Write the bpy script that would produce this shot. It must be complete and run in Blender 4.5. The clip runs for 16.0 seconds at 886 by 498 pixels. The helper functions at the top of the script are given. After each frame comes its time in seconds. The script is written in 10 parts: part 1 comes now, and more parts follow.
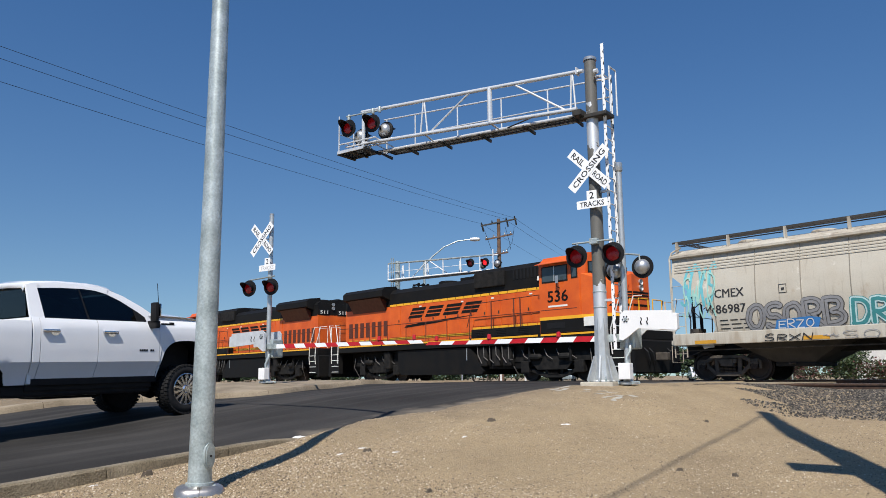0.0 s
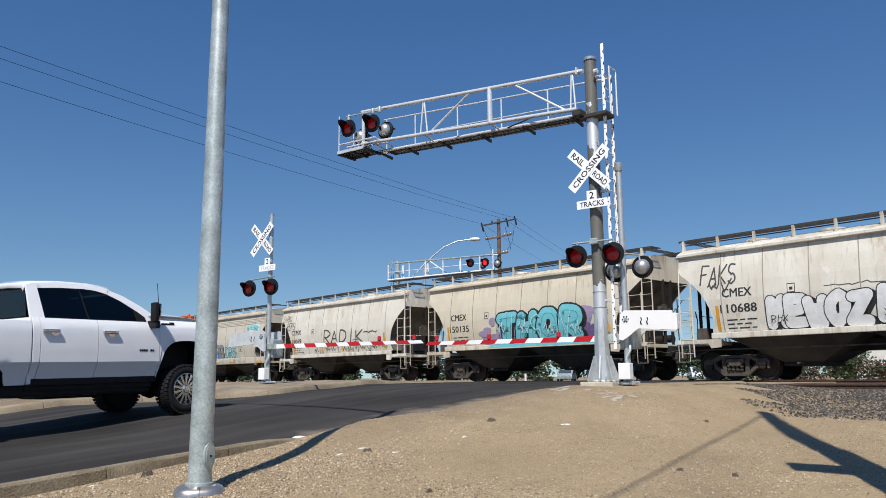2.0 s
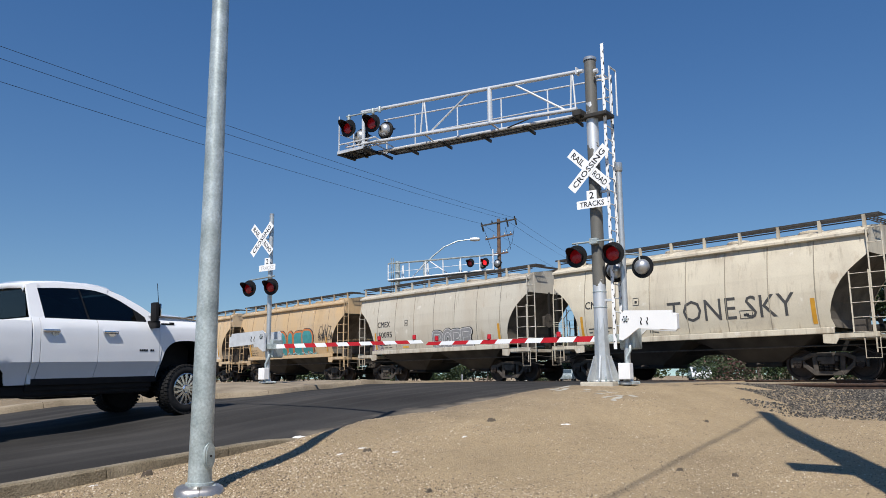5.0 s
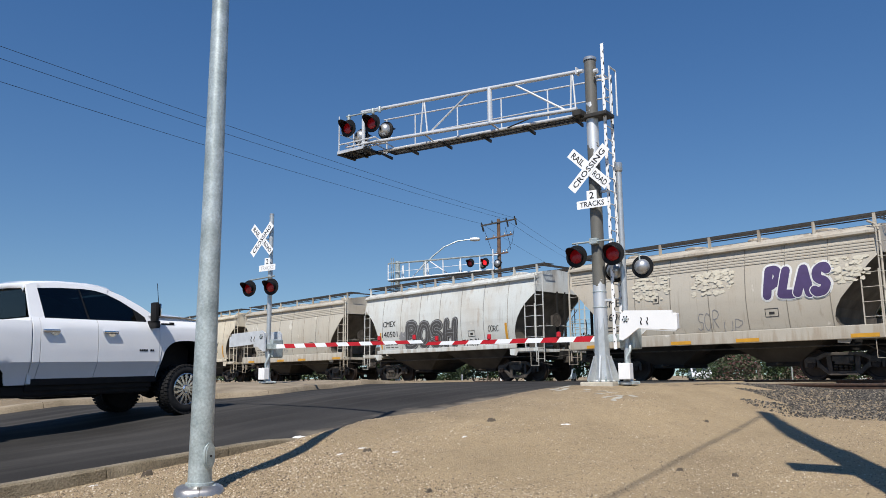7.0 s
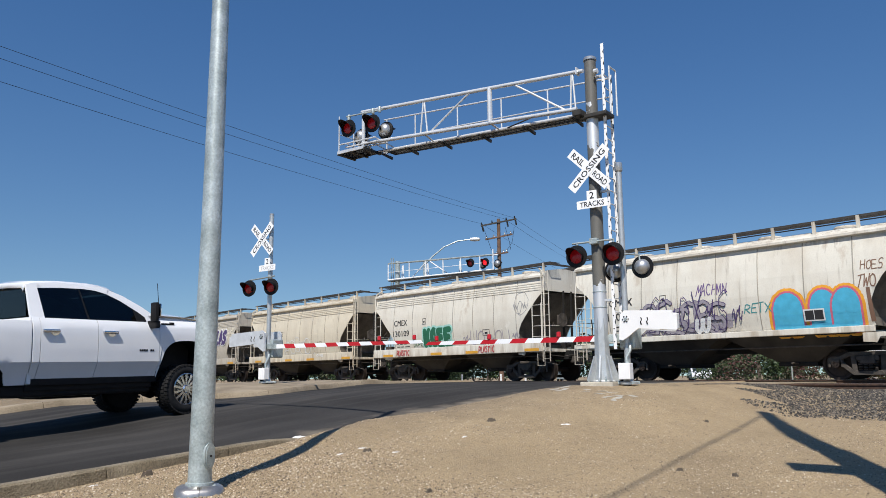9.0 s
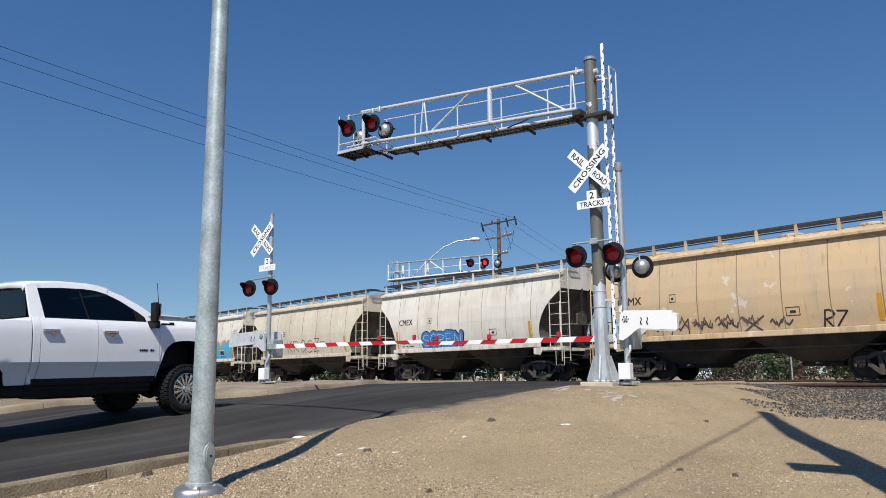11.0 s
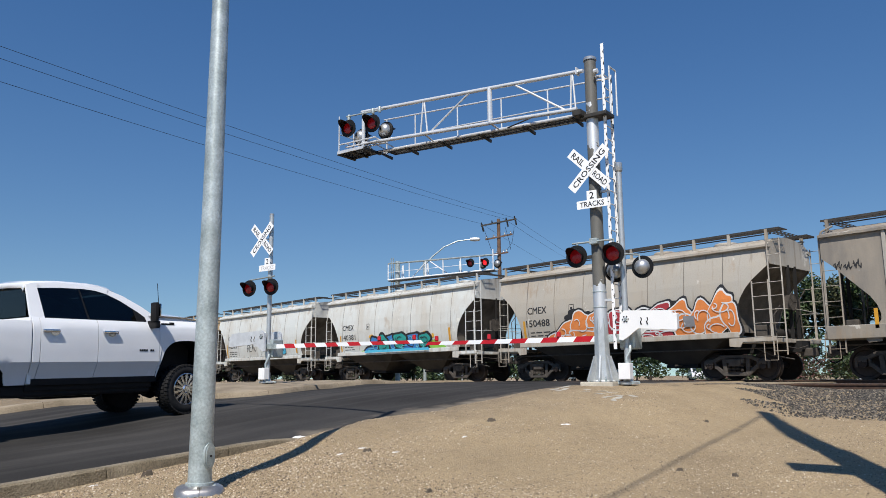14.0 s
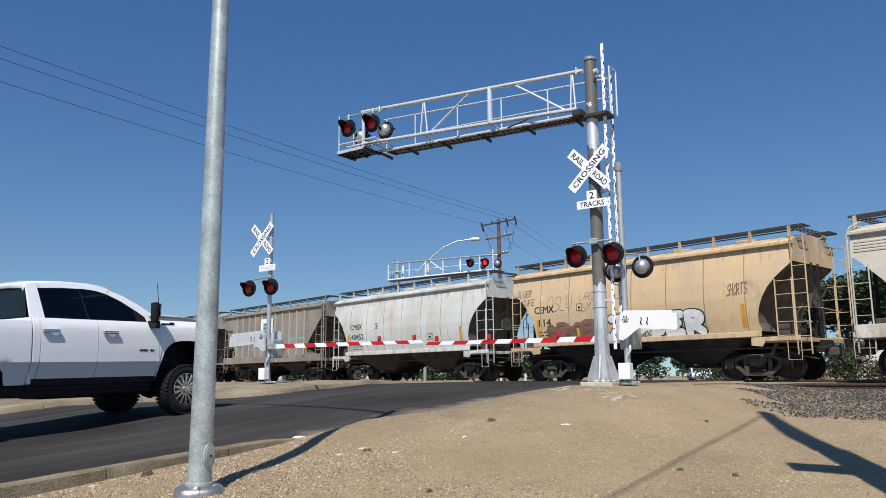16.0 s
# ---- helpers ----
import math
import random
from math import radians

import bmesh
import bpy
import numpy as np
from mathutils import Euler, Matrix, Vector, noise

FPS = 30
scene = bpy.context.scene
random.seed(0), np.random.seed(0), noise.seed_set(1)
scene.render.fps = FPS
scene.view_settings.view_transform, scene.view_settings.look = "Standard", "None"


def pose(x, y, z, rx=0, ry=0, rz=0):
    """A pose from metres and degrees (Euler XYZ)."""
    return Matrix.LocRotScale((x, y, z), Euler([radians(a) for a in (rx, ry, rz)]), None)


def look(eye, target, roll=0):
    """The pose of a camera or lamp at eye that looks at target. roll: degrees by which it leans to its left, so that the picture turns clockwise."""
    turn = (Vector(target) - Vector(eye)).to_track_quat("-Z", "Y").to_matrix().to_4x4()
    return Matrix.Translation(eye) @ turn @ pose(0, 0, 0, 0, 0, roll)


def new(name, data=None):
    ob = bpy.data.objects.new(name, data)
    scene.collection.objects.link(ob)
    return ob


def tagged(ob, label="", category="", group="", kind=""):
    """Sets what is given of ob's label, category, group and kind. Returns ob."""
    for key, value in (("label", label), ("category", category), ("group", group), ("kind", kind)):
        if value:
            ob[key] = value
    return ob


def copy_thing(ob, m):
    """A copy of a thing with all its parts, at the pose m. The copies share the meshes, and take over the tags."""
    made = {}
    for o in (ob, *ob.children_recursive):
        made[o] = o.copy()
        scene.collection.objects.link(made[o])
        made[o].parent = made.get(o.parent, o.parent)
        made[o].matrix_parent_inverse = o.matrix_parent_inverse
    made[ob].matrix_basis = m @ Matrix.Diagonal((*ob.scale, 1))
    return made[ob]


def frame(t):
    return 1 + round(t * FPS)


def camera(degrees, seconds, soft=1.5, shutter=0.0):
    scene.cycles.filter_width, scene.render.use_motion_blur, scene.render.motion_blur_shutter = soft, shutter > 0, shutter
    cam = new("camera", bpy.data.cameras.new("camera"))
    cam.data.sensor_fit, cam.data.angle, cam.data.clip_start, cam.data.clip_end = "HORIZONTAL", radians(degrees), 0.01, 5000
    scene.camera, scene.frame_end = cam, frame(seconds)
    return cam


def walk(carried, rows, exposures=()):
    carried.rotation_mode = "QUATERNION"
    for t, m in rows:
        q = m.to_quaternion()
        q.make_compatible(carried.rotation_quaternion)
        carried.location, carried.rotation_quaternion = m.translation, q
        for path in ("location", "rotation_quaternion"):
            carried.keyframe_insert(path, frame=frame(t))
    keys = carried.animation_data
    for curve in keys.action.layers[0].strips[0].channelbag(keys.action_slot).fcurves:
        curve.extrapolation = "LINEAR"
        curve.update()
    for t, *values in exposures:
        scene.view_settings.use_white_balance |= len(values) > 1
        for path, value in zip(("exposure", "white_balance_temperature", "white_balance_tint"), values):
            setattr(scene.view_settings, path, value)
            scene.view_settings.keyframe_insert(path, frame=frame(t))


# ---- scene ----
# The world: X runs along the tracks, Y across them away from the camera, z = 0 at the top of the far track's rails.
cam = camera(59.96, 16.0, soft=0.55, shutter=0.0)
EYE = (0.0, 0.0, 0.17)
AHEAD = Vector((-0.7340866, 0.6586582, 0.1651853))
CAM_POSE = look(EYE, Vector(EYE) + AHEAD * 10, -0.5317)
walk(cam, [(0.0, CAM_POSE), (16.0, CAM_POSE)], [(0.0, 0.2), (16.0, 0.2)])

# ---- light ----
SUN_EL, SUN_AZ = 52.0, 144.7
sky_world = bpy.data.worlds.new("sky")
scene.world = sky_world
sky_world.use_nodes = True
nt = sky_world.node_tree
nt.nodes.clear()
sky = nt.nodes.new("ShaderNodeTexSky")
sky.sky_type = "NISHITA"
sky.sun_disc = False
sky.sun_elevation, sky.sun_rotation = radians(SUN_EL), radians(SUN_AZ)
sky.air_density, sky.dust_density, sky.ozone_density = 1.4, 0.0, 3.0
# clear dry air: the blue holds down to the horizon
tcw = nt.nodes.new("ShaderNodeTexCoord")
lift = nt.nodes.new("ShaderNodeVectorMath")
lift.operation, lift.inputs[1].default_value = "ADD", (0, 0, 0.1)
unit = nt.nodes.new("ShaderNodeVectorMath")
unit.operation = "NORMALIZE"
nt.links.new(tcw.outputs["Generated"], lift.inputs[0])
nt.links.new(lift.outputs[0], unit.inputs[0])
nt.links.new(unit.outputs[0], sky.inputs[0])
bg = nt.nodes.new("ShaderNodeBackground")
bg.inputs[1].default_value = 0.084
wo = nt.nodes.new("ShaderNodeOutputWorld")
hue = nt.nodes.new("ShaderNodeHueSaturation")
hue.inputs["Hue"].default_value, hue.inputs["Saturation"].default_value = 0.51, 1.3
nt.links.new(sky.outputs[0], hue.inputs["Color"])
nt.links.new(hue.outputs[0], bg.inputs[0])
nt.links.new(bg.outputs[0], wo.inputs[0])
sun_data = bpy.data.lights.new("sun", "SUN")
sun_data.energy, sun_data.angle, sun_data.color = 5.0, radians(0.53), (1.0, 0.955, 0.885)
sun = new("sun", sun_data)
sx, sy = math.sin(radians(SUN_AZ)), math.cos(radians(SUN_AZ))
sun.matrix_world = look((sx * 60, sy * 60, 60 * math.tan(radians(SUN_EL))), (0, 0, 0))

# ---- materials ----
def mat(name, color, rough=0.6, metal=0.0, var=0.25, scale=4.0, dark=None, fine=60.0, bump=0.15, coat=0.0, dist=0.01, rand=0.0, spec=0.5):
    """Principled surface with stains at one scale, grain and relief at another, in metres."""
    m = bpy.data.materials.new(name)
    m.use_nodes = True
    n, l = m.node_tree.nodes, m.node_tree.links
    b = n["Principled BSDF"]
    b.inputs["Metallic"].default_value = metal
    b.inputs["Specular IOR Level"].default_value = spec
    b.inputs["Coat Weight"].default_value = coat
    tc = n.new("ShaderNodeTexCoord")
    big, small = n.new("ShaderNodeTexNoise"), n.new("ShaderNodeTexNoise")
    big.inputs["Scale"].default_value, big.inputs["Detail"].default_value = scale, 6
    small.inputs["Scale"].default_value, small.inputs["Detail"].default_value = fine, 4
    for t in (big, small):
        l.new(tc.outputs["Object"], t.inputs["Vector"])
    mix = n.new("ShaderNodeMix")
    mix.data_type = "RGBA"
    dk = dark if dark else tuple(c * (1 - var) for c in color)
    ramp = n.new("ShaderNodeMapRange")
    ramp.inputs[1].default_value, ramp.inputs[2].default_value = 0.35, 0.68
    l.new(big.outputs[0], ramp.inputs[0])
    l.new(ramp.outputs[0], mix.inputs["Factor"])
    mix.inputs["A"].default_value = (*color, 1)
    mix.inputs["B"].default_value = (*dk, 1)
    grain = n.new("ShaderNodeMix")
    grain.data_type, grain.blend_type = "RGBA", "MULTIPLY"
    grain.inputs["Factor"].default_value = min(1.0, var * 1.6)
    l.new(mix.outputs["Result"], grain.inputs["A"])
    l.new(small.outputs[0], grain.inputs["B"])
    gain = n.new("ShaderNodeMix")
    gain.data_type, gain.blend_type = "RGBA", "MULTIPLY"
    gain.inputs["Factor"].default_value = 1.0
    k = 1 + 0.5 * min(1.0, var * 1.6)
    l.new(grain.outputs["Result"], gain.inputs["A"])
    gain.inputs["B"].default_value = (k, k, k, 1)
    out = gain.outputs["Result"]
    if rand:
        oi = n.new("ShaderNodeObjectInfo")
        mr = n.new("ShaderNodeMapRange")
        mr.inputs[3].default_value, mr.inputs[4].default_value = 1 - rand, 1 + rand
        l.new(oi.outputs["Random"], mr.inputs[0])
        sc = n.new("ShaderNodeVectorMath")
        sc.operation = "SCALE"
        l.new(out, sc.inputs[0])
        l.new(mr.outputs[0], sc.inputs["Scale"])
        out = sc.outputs[0]
    l.new(out, b.inputs["Base Color"])
    rr = n.new("ShaderNodeMapRange")
    rr.inputs[3].default_value, rr.inputs[4].default_value = max(0.02, rough - 0.1), min(1, rough + 0.12)
    l.new(big.outputs[0], rr.inputs[0])
    l.new(rr.outputs[0], b.inputs["Roughness"])
    if bump:
        bp = n.new("ShaderNodeBump")
        bp.inputs["Strength"].default_value, bp.inputs["Distance"].default_value = bump, dist
        l.new(small.outputs[0], bp.inputs["Height"])
        l.new(bp.outputs[0], b.inputs["Normal"])
    return m


def glow(name, color, power):
    m = mat(name, color, 0.25, var=0.05, bump=0)
    b = m.node_tree.nodes["Principled BSDF"]
    b.inputs["Emission Color"].default_value = (*color, 1)
    b.inputs["Emission Strength"].default_value = power
    return m


GALV = mat("galvanised_steel", (0.57, 0.63, 0.62), 0.42, 0.45, 0.4, 5, dark=(0.33, 0.38, 0.375), fine=45, bump=0.08)
ALU = mat("bare_aluminium", (0.58, 0.6, 0.6), 0.38, 0.6, 0.2, 6, bump=0.05)
CAST_ALU = mat("polished_cast_aluminium", (0.5, 0.47, 0.44), 0.32, 0.8, 0.25, 9, bump=0.04)
ALU_PAINT = mat("aluminium_paint", (0.66, 0.68, 0.7), 0.42, 0.35, 0.18, 5, bump=0.05)
WHITE = mat("white_paint", (0.8, 0.8, 0.8), 0.45, 0, 0.1, 2, bump=0.03)
SIGN_WHITE = mat("reflective_white", (0.82, 0.83, 0.84), 0.4, 0, 0.06, 3, bump=0)
BLACK = mat("black_paint", (0.01, 0.01, 0.011), 0.5, 0, 0.3, 5, bump=0.05, spec=0.25)
SIGN_BLACK = mat("sign_black", (0.01, 0.01, 0.01), 0.5, 0, 0.1, 5, bump=0)
RED_TAPE = mat("red_reflective", (0.5, 0.012, 0.02), 0.35, 0, 0.15, 6, bump=0)

RED_LIT = glow("lit_red_lens", (0.9, 0.02, 0.03), 0.9)
RED_LENS = glow("flashing_red_lens", (0.24, 0.005, 0.008), 0.14)
DARK_STEEL = mat("dark_steel", (0.05, 0.047, 0.043), 0.65, 0.3, 0.4, 6, bump=0.2)
RUST = mat("rusty_steel", (0.11, 0.06, 0.038), 0.75, 0.25, 0.45, 7, dark=(0.045, 0.028, 0.02), bump=0.25)
RAIL_TOP = mat("worn_rail", (0.4, 0.4, 0.41), 0.25, 0.9, 0.15, 5, bump=0.05)
CONCRETE = mat("concrete", (0.34, 0.275, 0.19), 0.85, 0, 0.5, 1.3, dark=(0.2, 0.155, 0.1), fine=40, bump=0.3)
KERB_OLD = mat("old_concrete_kerb", (0.3, 0.245, 0.165), 0.9, 0, 0.55, 3.5, dark=(0.19, 0.15, 0.095), fine=55, bump=1.0, dist=0.02, rand=0.08)
WOOD_POLE = mat("weathered_pole_wood", (0.17, 0.1, 0.065), 0.85, 0, 0.35, 3, bump=0.4)
RUBBER = mat("tyre_rubber", (0.02, 0.02, 0.021), 0.75, 0, 0.3, 12, bump=0.2, spec=0.2)
CHROME = mat("chrome", (0.75, 0.76, 0.78), 0.12, 1.0, 0.08, 5, bump=0)
# ---- plan of the crossing: s runs across the road from the near mast, q along the road towards the tracks ----
MAST = Vector((-9.86, 13.3))
ACROSS = Vector((-math.cos(radians(12)), -math.sin(radians(12))))
ALONG = Vector((-math.sin(radians(12)), math.cos(radians(12))))
ROAD_TURN = 12.0


def plan(s, q, z=0.0):
    p = MAST + ACROSS * s + ALONG * q
    return Vector((p.x, p.y, z))


def road_coords(x, y):
    d = Vector((x, y)) - MAST
    return d.dot(ACROSS), d.dot(ALONG)


def at_plan(s, q, z=0.0, turn=0.0):
    """Pose in the road's frame: local +Y points along the road towards the tracks, +X away from the far kerb."""
    p = plan(s, q, z)
    return pose(p.x, p.y, p.z, 0, 0, ROAD_TURN + turn)


PROFILE_Q = [-2000, -60, -30, -20, -15, -11.4, -10.3, -8.1, -6.8, -5.6, -2.8, -1.3, 0.5, 3, 12, 16, 24, 60, 2000]
PROFILE_ROAD = [-1.9, -1.75, -1.55, -1.3, -1.1, -0.9, -0.83, -0.7, -0.56, -0.45, -0.23, -0.14, -0.06, -0.03, -0.03, -0.08, -0.3, -0.5, -0.5]
PROFILE_DIRT = [-1.9, -1.75, -1.55, -1.3, -1.08, -0.9, -0.84, -0.66, -0.53, -0.41, -0.19, -0.1, -0.03, -0.06, -0.1, -0.15, -0.35, -0.5, -0.5]


def road_z(s, q):
    """The road climbs to the tracks; by the crossing it falls off towards its far side."""
    level, fall = 0.012 * max(-3, min(12, s - 1)), float(np.interp(s, [-2, 5.5, 8.6, 12], [-0.036, 0.054, -0.07, -0.07]))
    f = max(0.0, min(1.0, (q + 6) / 2.5))
    k = max(0.0, min(1.0, (q - 1.5) / 2.0))
    return float(np.interp(q, PROFILE_Q, PROFILE_ROAD)) + (level + (fall - level) * f) * (1 - k) + 0.2 * level * k


def island_s(q):
    """Where the far kerb stands: it swings in beside the gate."""
    return float(np.interp(q, [-40, -4, -3.3, -2.7, -2, -1.2, 0.5, 2, 3.5, 8], [10.3, 10.3, 10.0, 9.0, 8.55, 8.45, 9.1, 9.5, 9.7, 10.0]))


def island_z(s, q):
    edge = road_z(island_s(q), q) + 0.13 * max(0.0, min(1.0, (7.0 - q) / 3.0))
    back = float(np.interp(q, PROFILE_Q, PROFILE_ROAD)) + 0.145 - 0.1 * max(0.0, min(1.0, (q - 4.0) / 3.0))
    t = max(0.0, min(1.0, (s - island_s(q) - 0.25) / max(0.1, 10.4 - island_s(q))))
    return edge + (back - edge) * t


EDGE_Q = [-60, -8.2, -7.4, -5.5, -2.5, -0.8, 0.6, 4, 40]
EDGE_S = [0.95, 0.95, 0.95, 0.9, 1.05, 1.15, 0.9, 0.2, 0.2]


def road_edge(q):
    return float(np.interp(q, EDGE_Q, EDGE_S)) + (0.10 * noise.noise((q * 0.9, 3.1, 0)) if q > -7.4 else 0)


def dirt_z(s, q):
    z = float(np.interp(q, PROFILE_Q, PROFILE_DIRT))
    if -40 < s < 16 and -30 < q < 12:
        w = max(0.0, min(1.0, (-1.2 - s) / 3.0))
        w = w * w * (3 - 2 * w)
        y_ = 13.3 - 0.208 * s + 0.978 * q
        z += w * (float(np.interp(y_, [-3, 0, 5, 8, 10, 13, 15, 17, 18.5, 19], [-1.25, -1.12, -0.95, -0.8, -0.7, -0.55, -0.52, -0.36, -0.24, -0.24])) - z) if y_ < 27 else 0.0
        z += 0.035 * noise.noise((s * 0.45, q * 0.45, 0)) + 0.014 * noise.noise((s * 1.7, q * 1.7, 5)) + 0.006 * noise.noise((s * 5, q * 5, 9))
        # the mound round the mast's footing
        z += 0.04 * math.exp(-((s + 0.2) ** 2 / 1.2 + (q + 0.3) ** 2 / 1.0))
        # the bank where the kerb has been buried
        z += 0.12 * math.exp(-((s - 0.4) ** 2 / 0.2 + (q + 6.9) ** 2 / 2.2))
    return z


def smooth(me, angle=None):
    for p in me.polygons:
        p.use_smooth = True
    if angle:
        me.set_sharp_from_angle(angle=radians(angle))


def mesh_of(name, verts, faces, material=None, soft=False, angle=None):
    me = bpy.data.meshes.new(name)
    me.from_pydata([tuple(v) for v in verts], [], faces)
    if material:
        me.materials.append(material)
    if soft:
        smooth(me, angle)
    me.update()
    return me


def grid_axis(steps):
    out = []
    for a, b, d in steps:
        out += list(np.arange(a, b, d))
    return out


def ground_material():
    m = mat("dry_dirt", (0.5, 0.368, 0.207), 0.95, 0, 0.5, 0.8, dark=(0.41, 0.3, 0.167), fine=70, bump=1.0, dist=0.035)
    n, l = m.node_tree.nodes, m.node_tree.links
    b = n["Principled BSDF"]
    src = b.inputs["Base Color"].links[0].from_socket
    tc = n.new("ShaderNodeTexCoord")
    # darker damp and trodden soil in broad patches, and small crumbs
    for sc, lo, hi, most, col in ((0.42, 0.55, 0.7, 0.3, (0.22, 0.158, 0.088)), (2.6, 0.53, 0.7, 0.4, (0.24, 0.172, 0.096)), (14.0, 0.54, 0.68, 0.4, (0.22, 0.158, 0.09)), (36.0, 0.57, 0.66, 0.55, (0.15, 0.106, 0.062))):
        nz = n.new("ShaderNodeTexNoise")
        nz.inputs["Scale"].default_value, nz.inputs["Detail"].default_value, nz.inputs["Roughness"].default_value = sc, 5, 0.62
        l.new(tc.outputs["Object"], nz.inputs["Vector"])
        mr = n.new("ShaderNodeMapRange")
        mr.inputs[1].default_value, mr.inputs[2].default_value, mr.inputs[4].default_value = lo, hi, most
        l.new(nz.outputs[0], mr.inputs[0])
        mx = n.new("ShaderNodeMix")
        mx.data_type = "RGBA"
        l.new(mr.outputs[0], mx.inputs["Factor"])
        l.new(src, mx.inputs["A"])
        mx.inputs["B"].default_value = (*col, 1)
        src = mx.outputs["Result"]
    # crumbled dark soil along the road's broken edge
    mp = n.new("ShaderNodeMapping")
    mp.vector_type = "TEXTURE"
    mp.inputs["Location"].default_value = (MAST.x, MAST.y, 0)
    mp.inputs["Rotation"].default_value = (0, 0, radians(ROAD_TURN))
    l.new(tc.outputs["Object"], mp.inputs[0])
    cut = n.new("ShaderNodeSeparateXYZ")
    l.new(mp.outputs[0], cut.inputs[0])
    nz = n.new("ShaderNodeTexNoise")
    nz.inputs["Scale"].default_value, nz.inputs["Detail"].default_value, nz.inputs["Roughness"].default_value = 1.7, 8, 0.7
    l.new(tc.outputs["Object"], nz.inputs["Vector"])
    mad = n.new("ShaderNodeMath")
    mad.operation, mad.inputs[1].default_value = "MULTIPLY_ADD", 3.4
    l.new(nz.outputs[0], mad.inputs[0])
    l.new(cut.outputs["X"], mad.inputs[2])
    edge = n.new("ShaderNodeMapRange")
    edge.inputs[1].default_value, edge.inputs[2].default_value, edge.inputs[3].default_value, edge.inputs[4].default_value = 0.7, 2.5, 0.8, 0
    l.new(mad.outputs[0], edge.inputs[0])
    along = n.new("ShaderNodeMapRange")
    along.inputs[1].default_value, along.inputs[2].default_value = -8.6, -7.4
    l.new(cut.outputs["Y"], along.inputs[0])
    where = n.new("ShaderNodeMath")
    where.operation = "MULTIPLY"
    l.new(edge.outputs[0], where.inputs[0])
    l.new(along.outputs[0], where.inputs[1])
    mx = n.new("ShaderNodeMix")
    mx.data_type = "RGBA"
    l.new(where.outputs[0], mx.inputs["Factor"])
    l.new(src, mx.inputs["A"])
    mx.inputs["B"].default_value = (0.21, 0.157, 0.095, 1)
    src = mx.outputs["Result"]
    # pale grit bedded in the dirt
    for sc, lo, hi, col in ((26, 0.0, 0.13, (0.5, 0.42, 0.31)), (60, 0.0, 0.19, (0.5, 0.41, 0.29)), (38, 0.0, 0.17, (0.14, 0.1, 0.062)), (85, 0.0, 0.2, (0.13, 0.094, 0.058)), (120, 0.0, 0.22, (0.54, 0.45, 0.33))):
        v = n.new("ShaderNodeTexVoronoi")
        v.inputs["Scale"].default_value = sc
        l.new(tc.outputs["Object"], v.inputs["Vector"])
        mask = n.new("ShaderNodeMapRange")
        mask.inputs[1].default_value, mask.inputs[2].default_value = hi, hi + 0.06
        mask.inputs[3].default_value, mask.inputs[4].default_value = 1, 0
        l.new(v.outputs["Distance"], mask.inputs[0])
        some = n.new("ShaderNodeMath")
        some.operation = "GREATER_THAN"
        some.inputs[1].default_value = 0.58
        sep = n.new("ShaderNodeSeparateColor")
        l.new(v.outputs["Color"], sep.inputs[0])
        l.new(sep.outputs[0], some.inputs[0])
        both = n.new("ShaderNodeMath")
        both.operation = "MULTIPLY"
        l.new(mask.outputs[0], both.inputs[0])
        l.new(some.outputs[0], both.inputs[1])
        mx = n.new("ShaderNodeMix")
        mx.data_type = "RGBA"
        l.new(both.outputs[0], mx.inputs["Factor"])
        l.new(src, mx.inputs["A"])
        mx.inputs["B"].default_value = (*col, 1)
        src = mx.outputs["Result"]
    l.new(src, b.inputs["Base Color"])
    return m


DIRT = ground_material()
ASPHALT = mat("worn_asphalt", (0.044, 0.0415, 0.039), 0.9, 0, 0.3, 0.35, dark=(0.026, 0.0245, 0.023), fine=70, bump=0.4, spec=0.12)


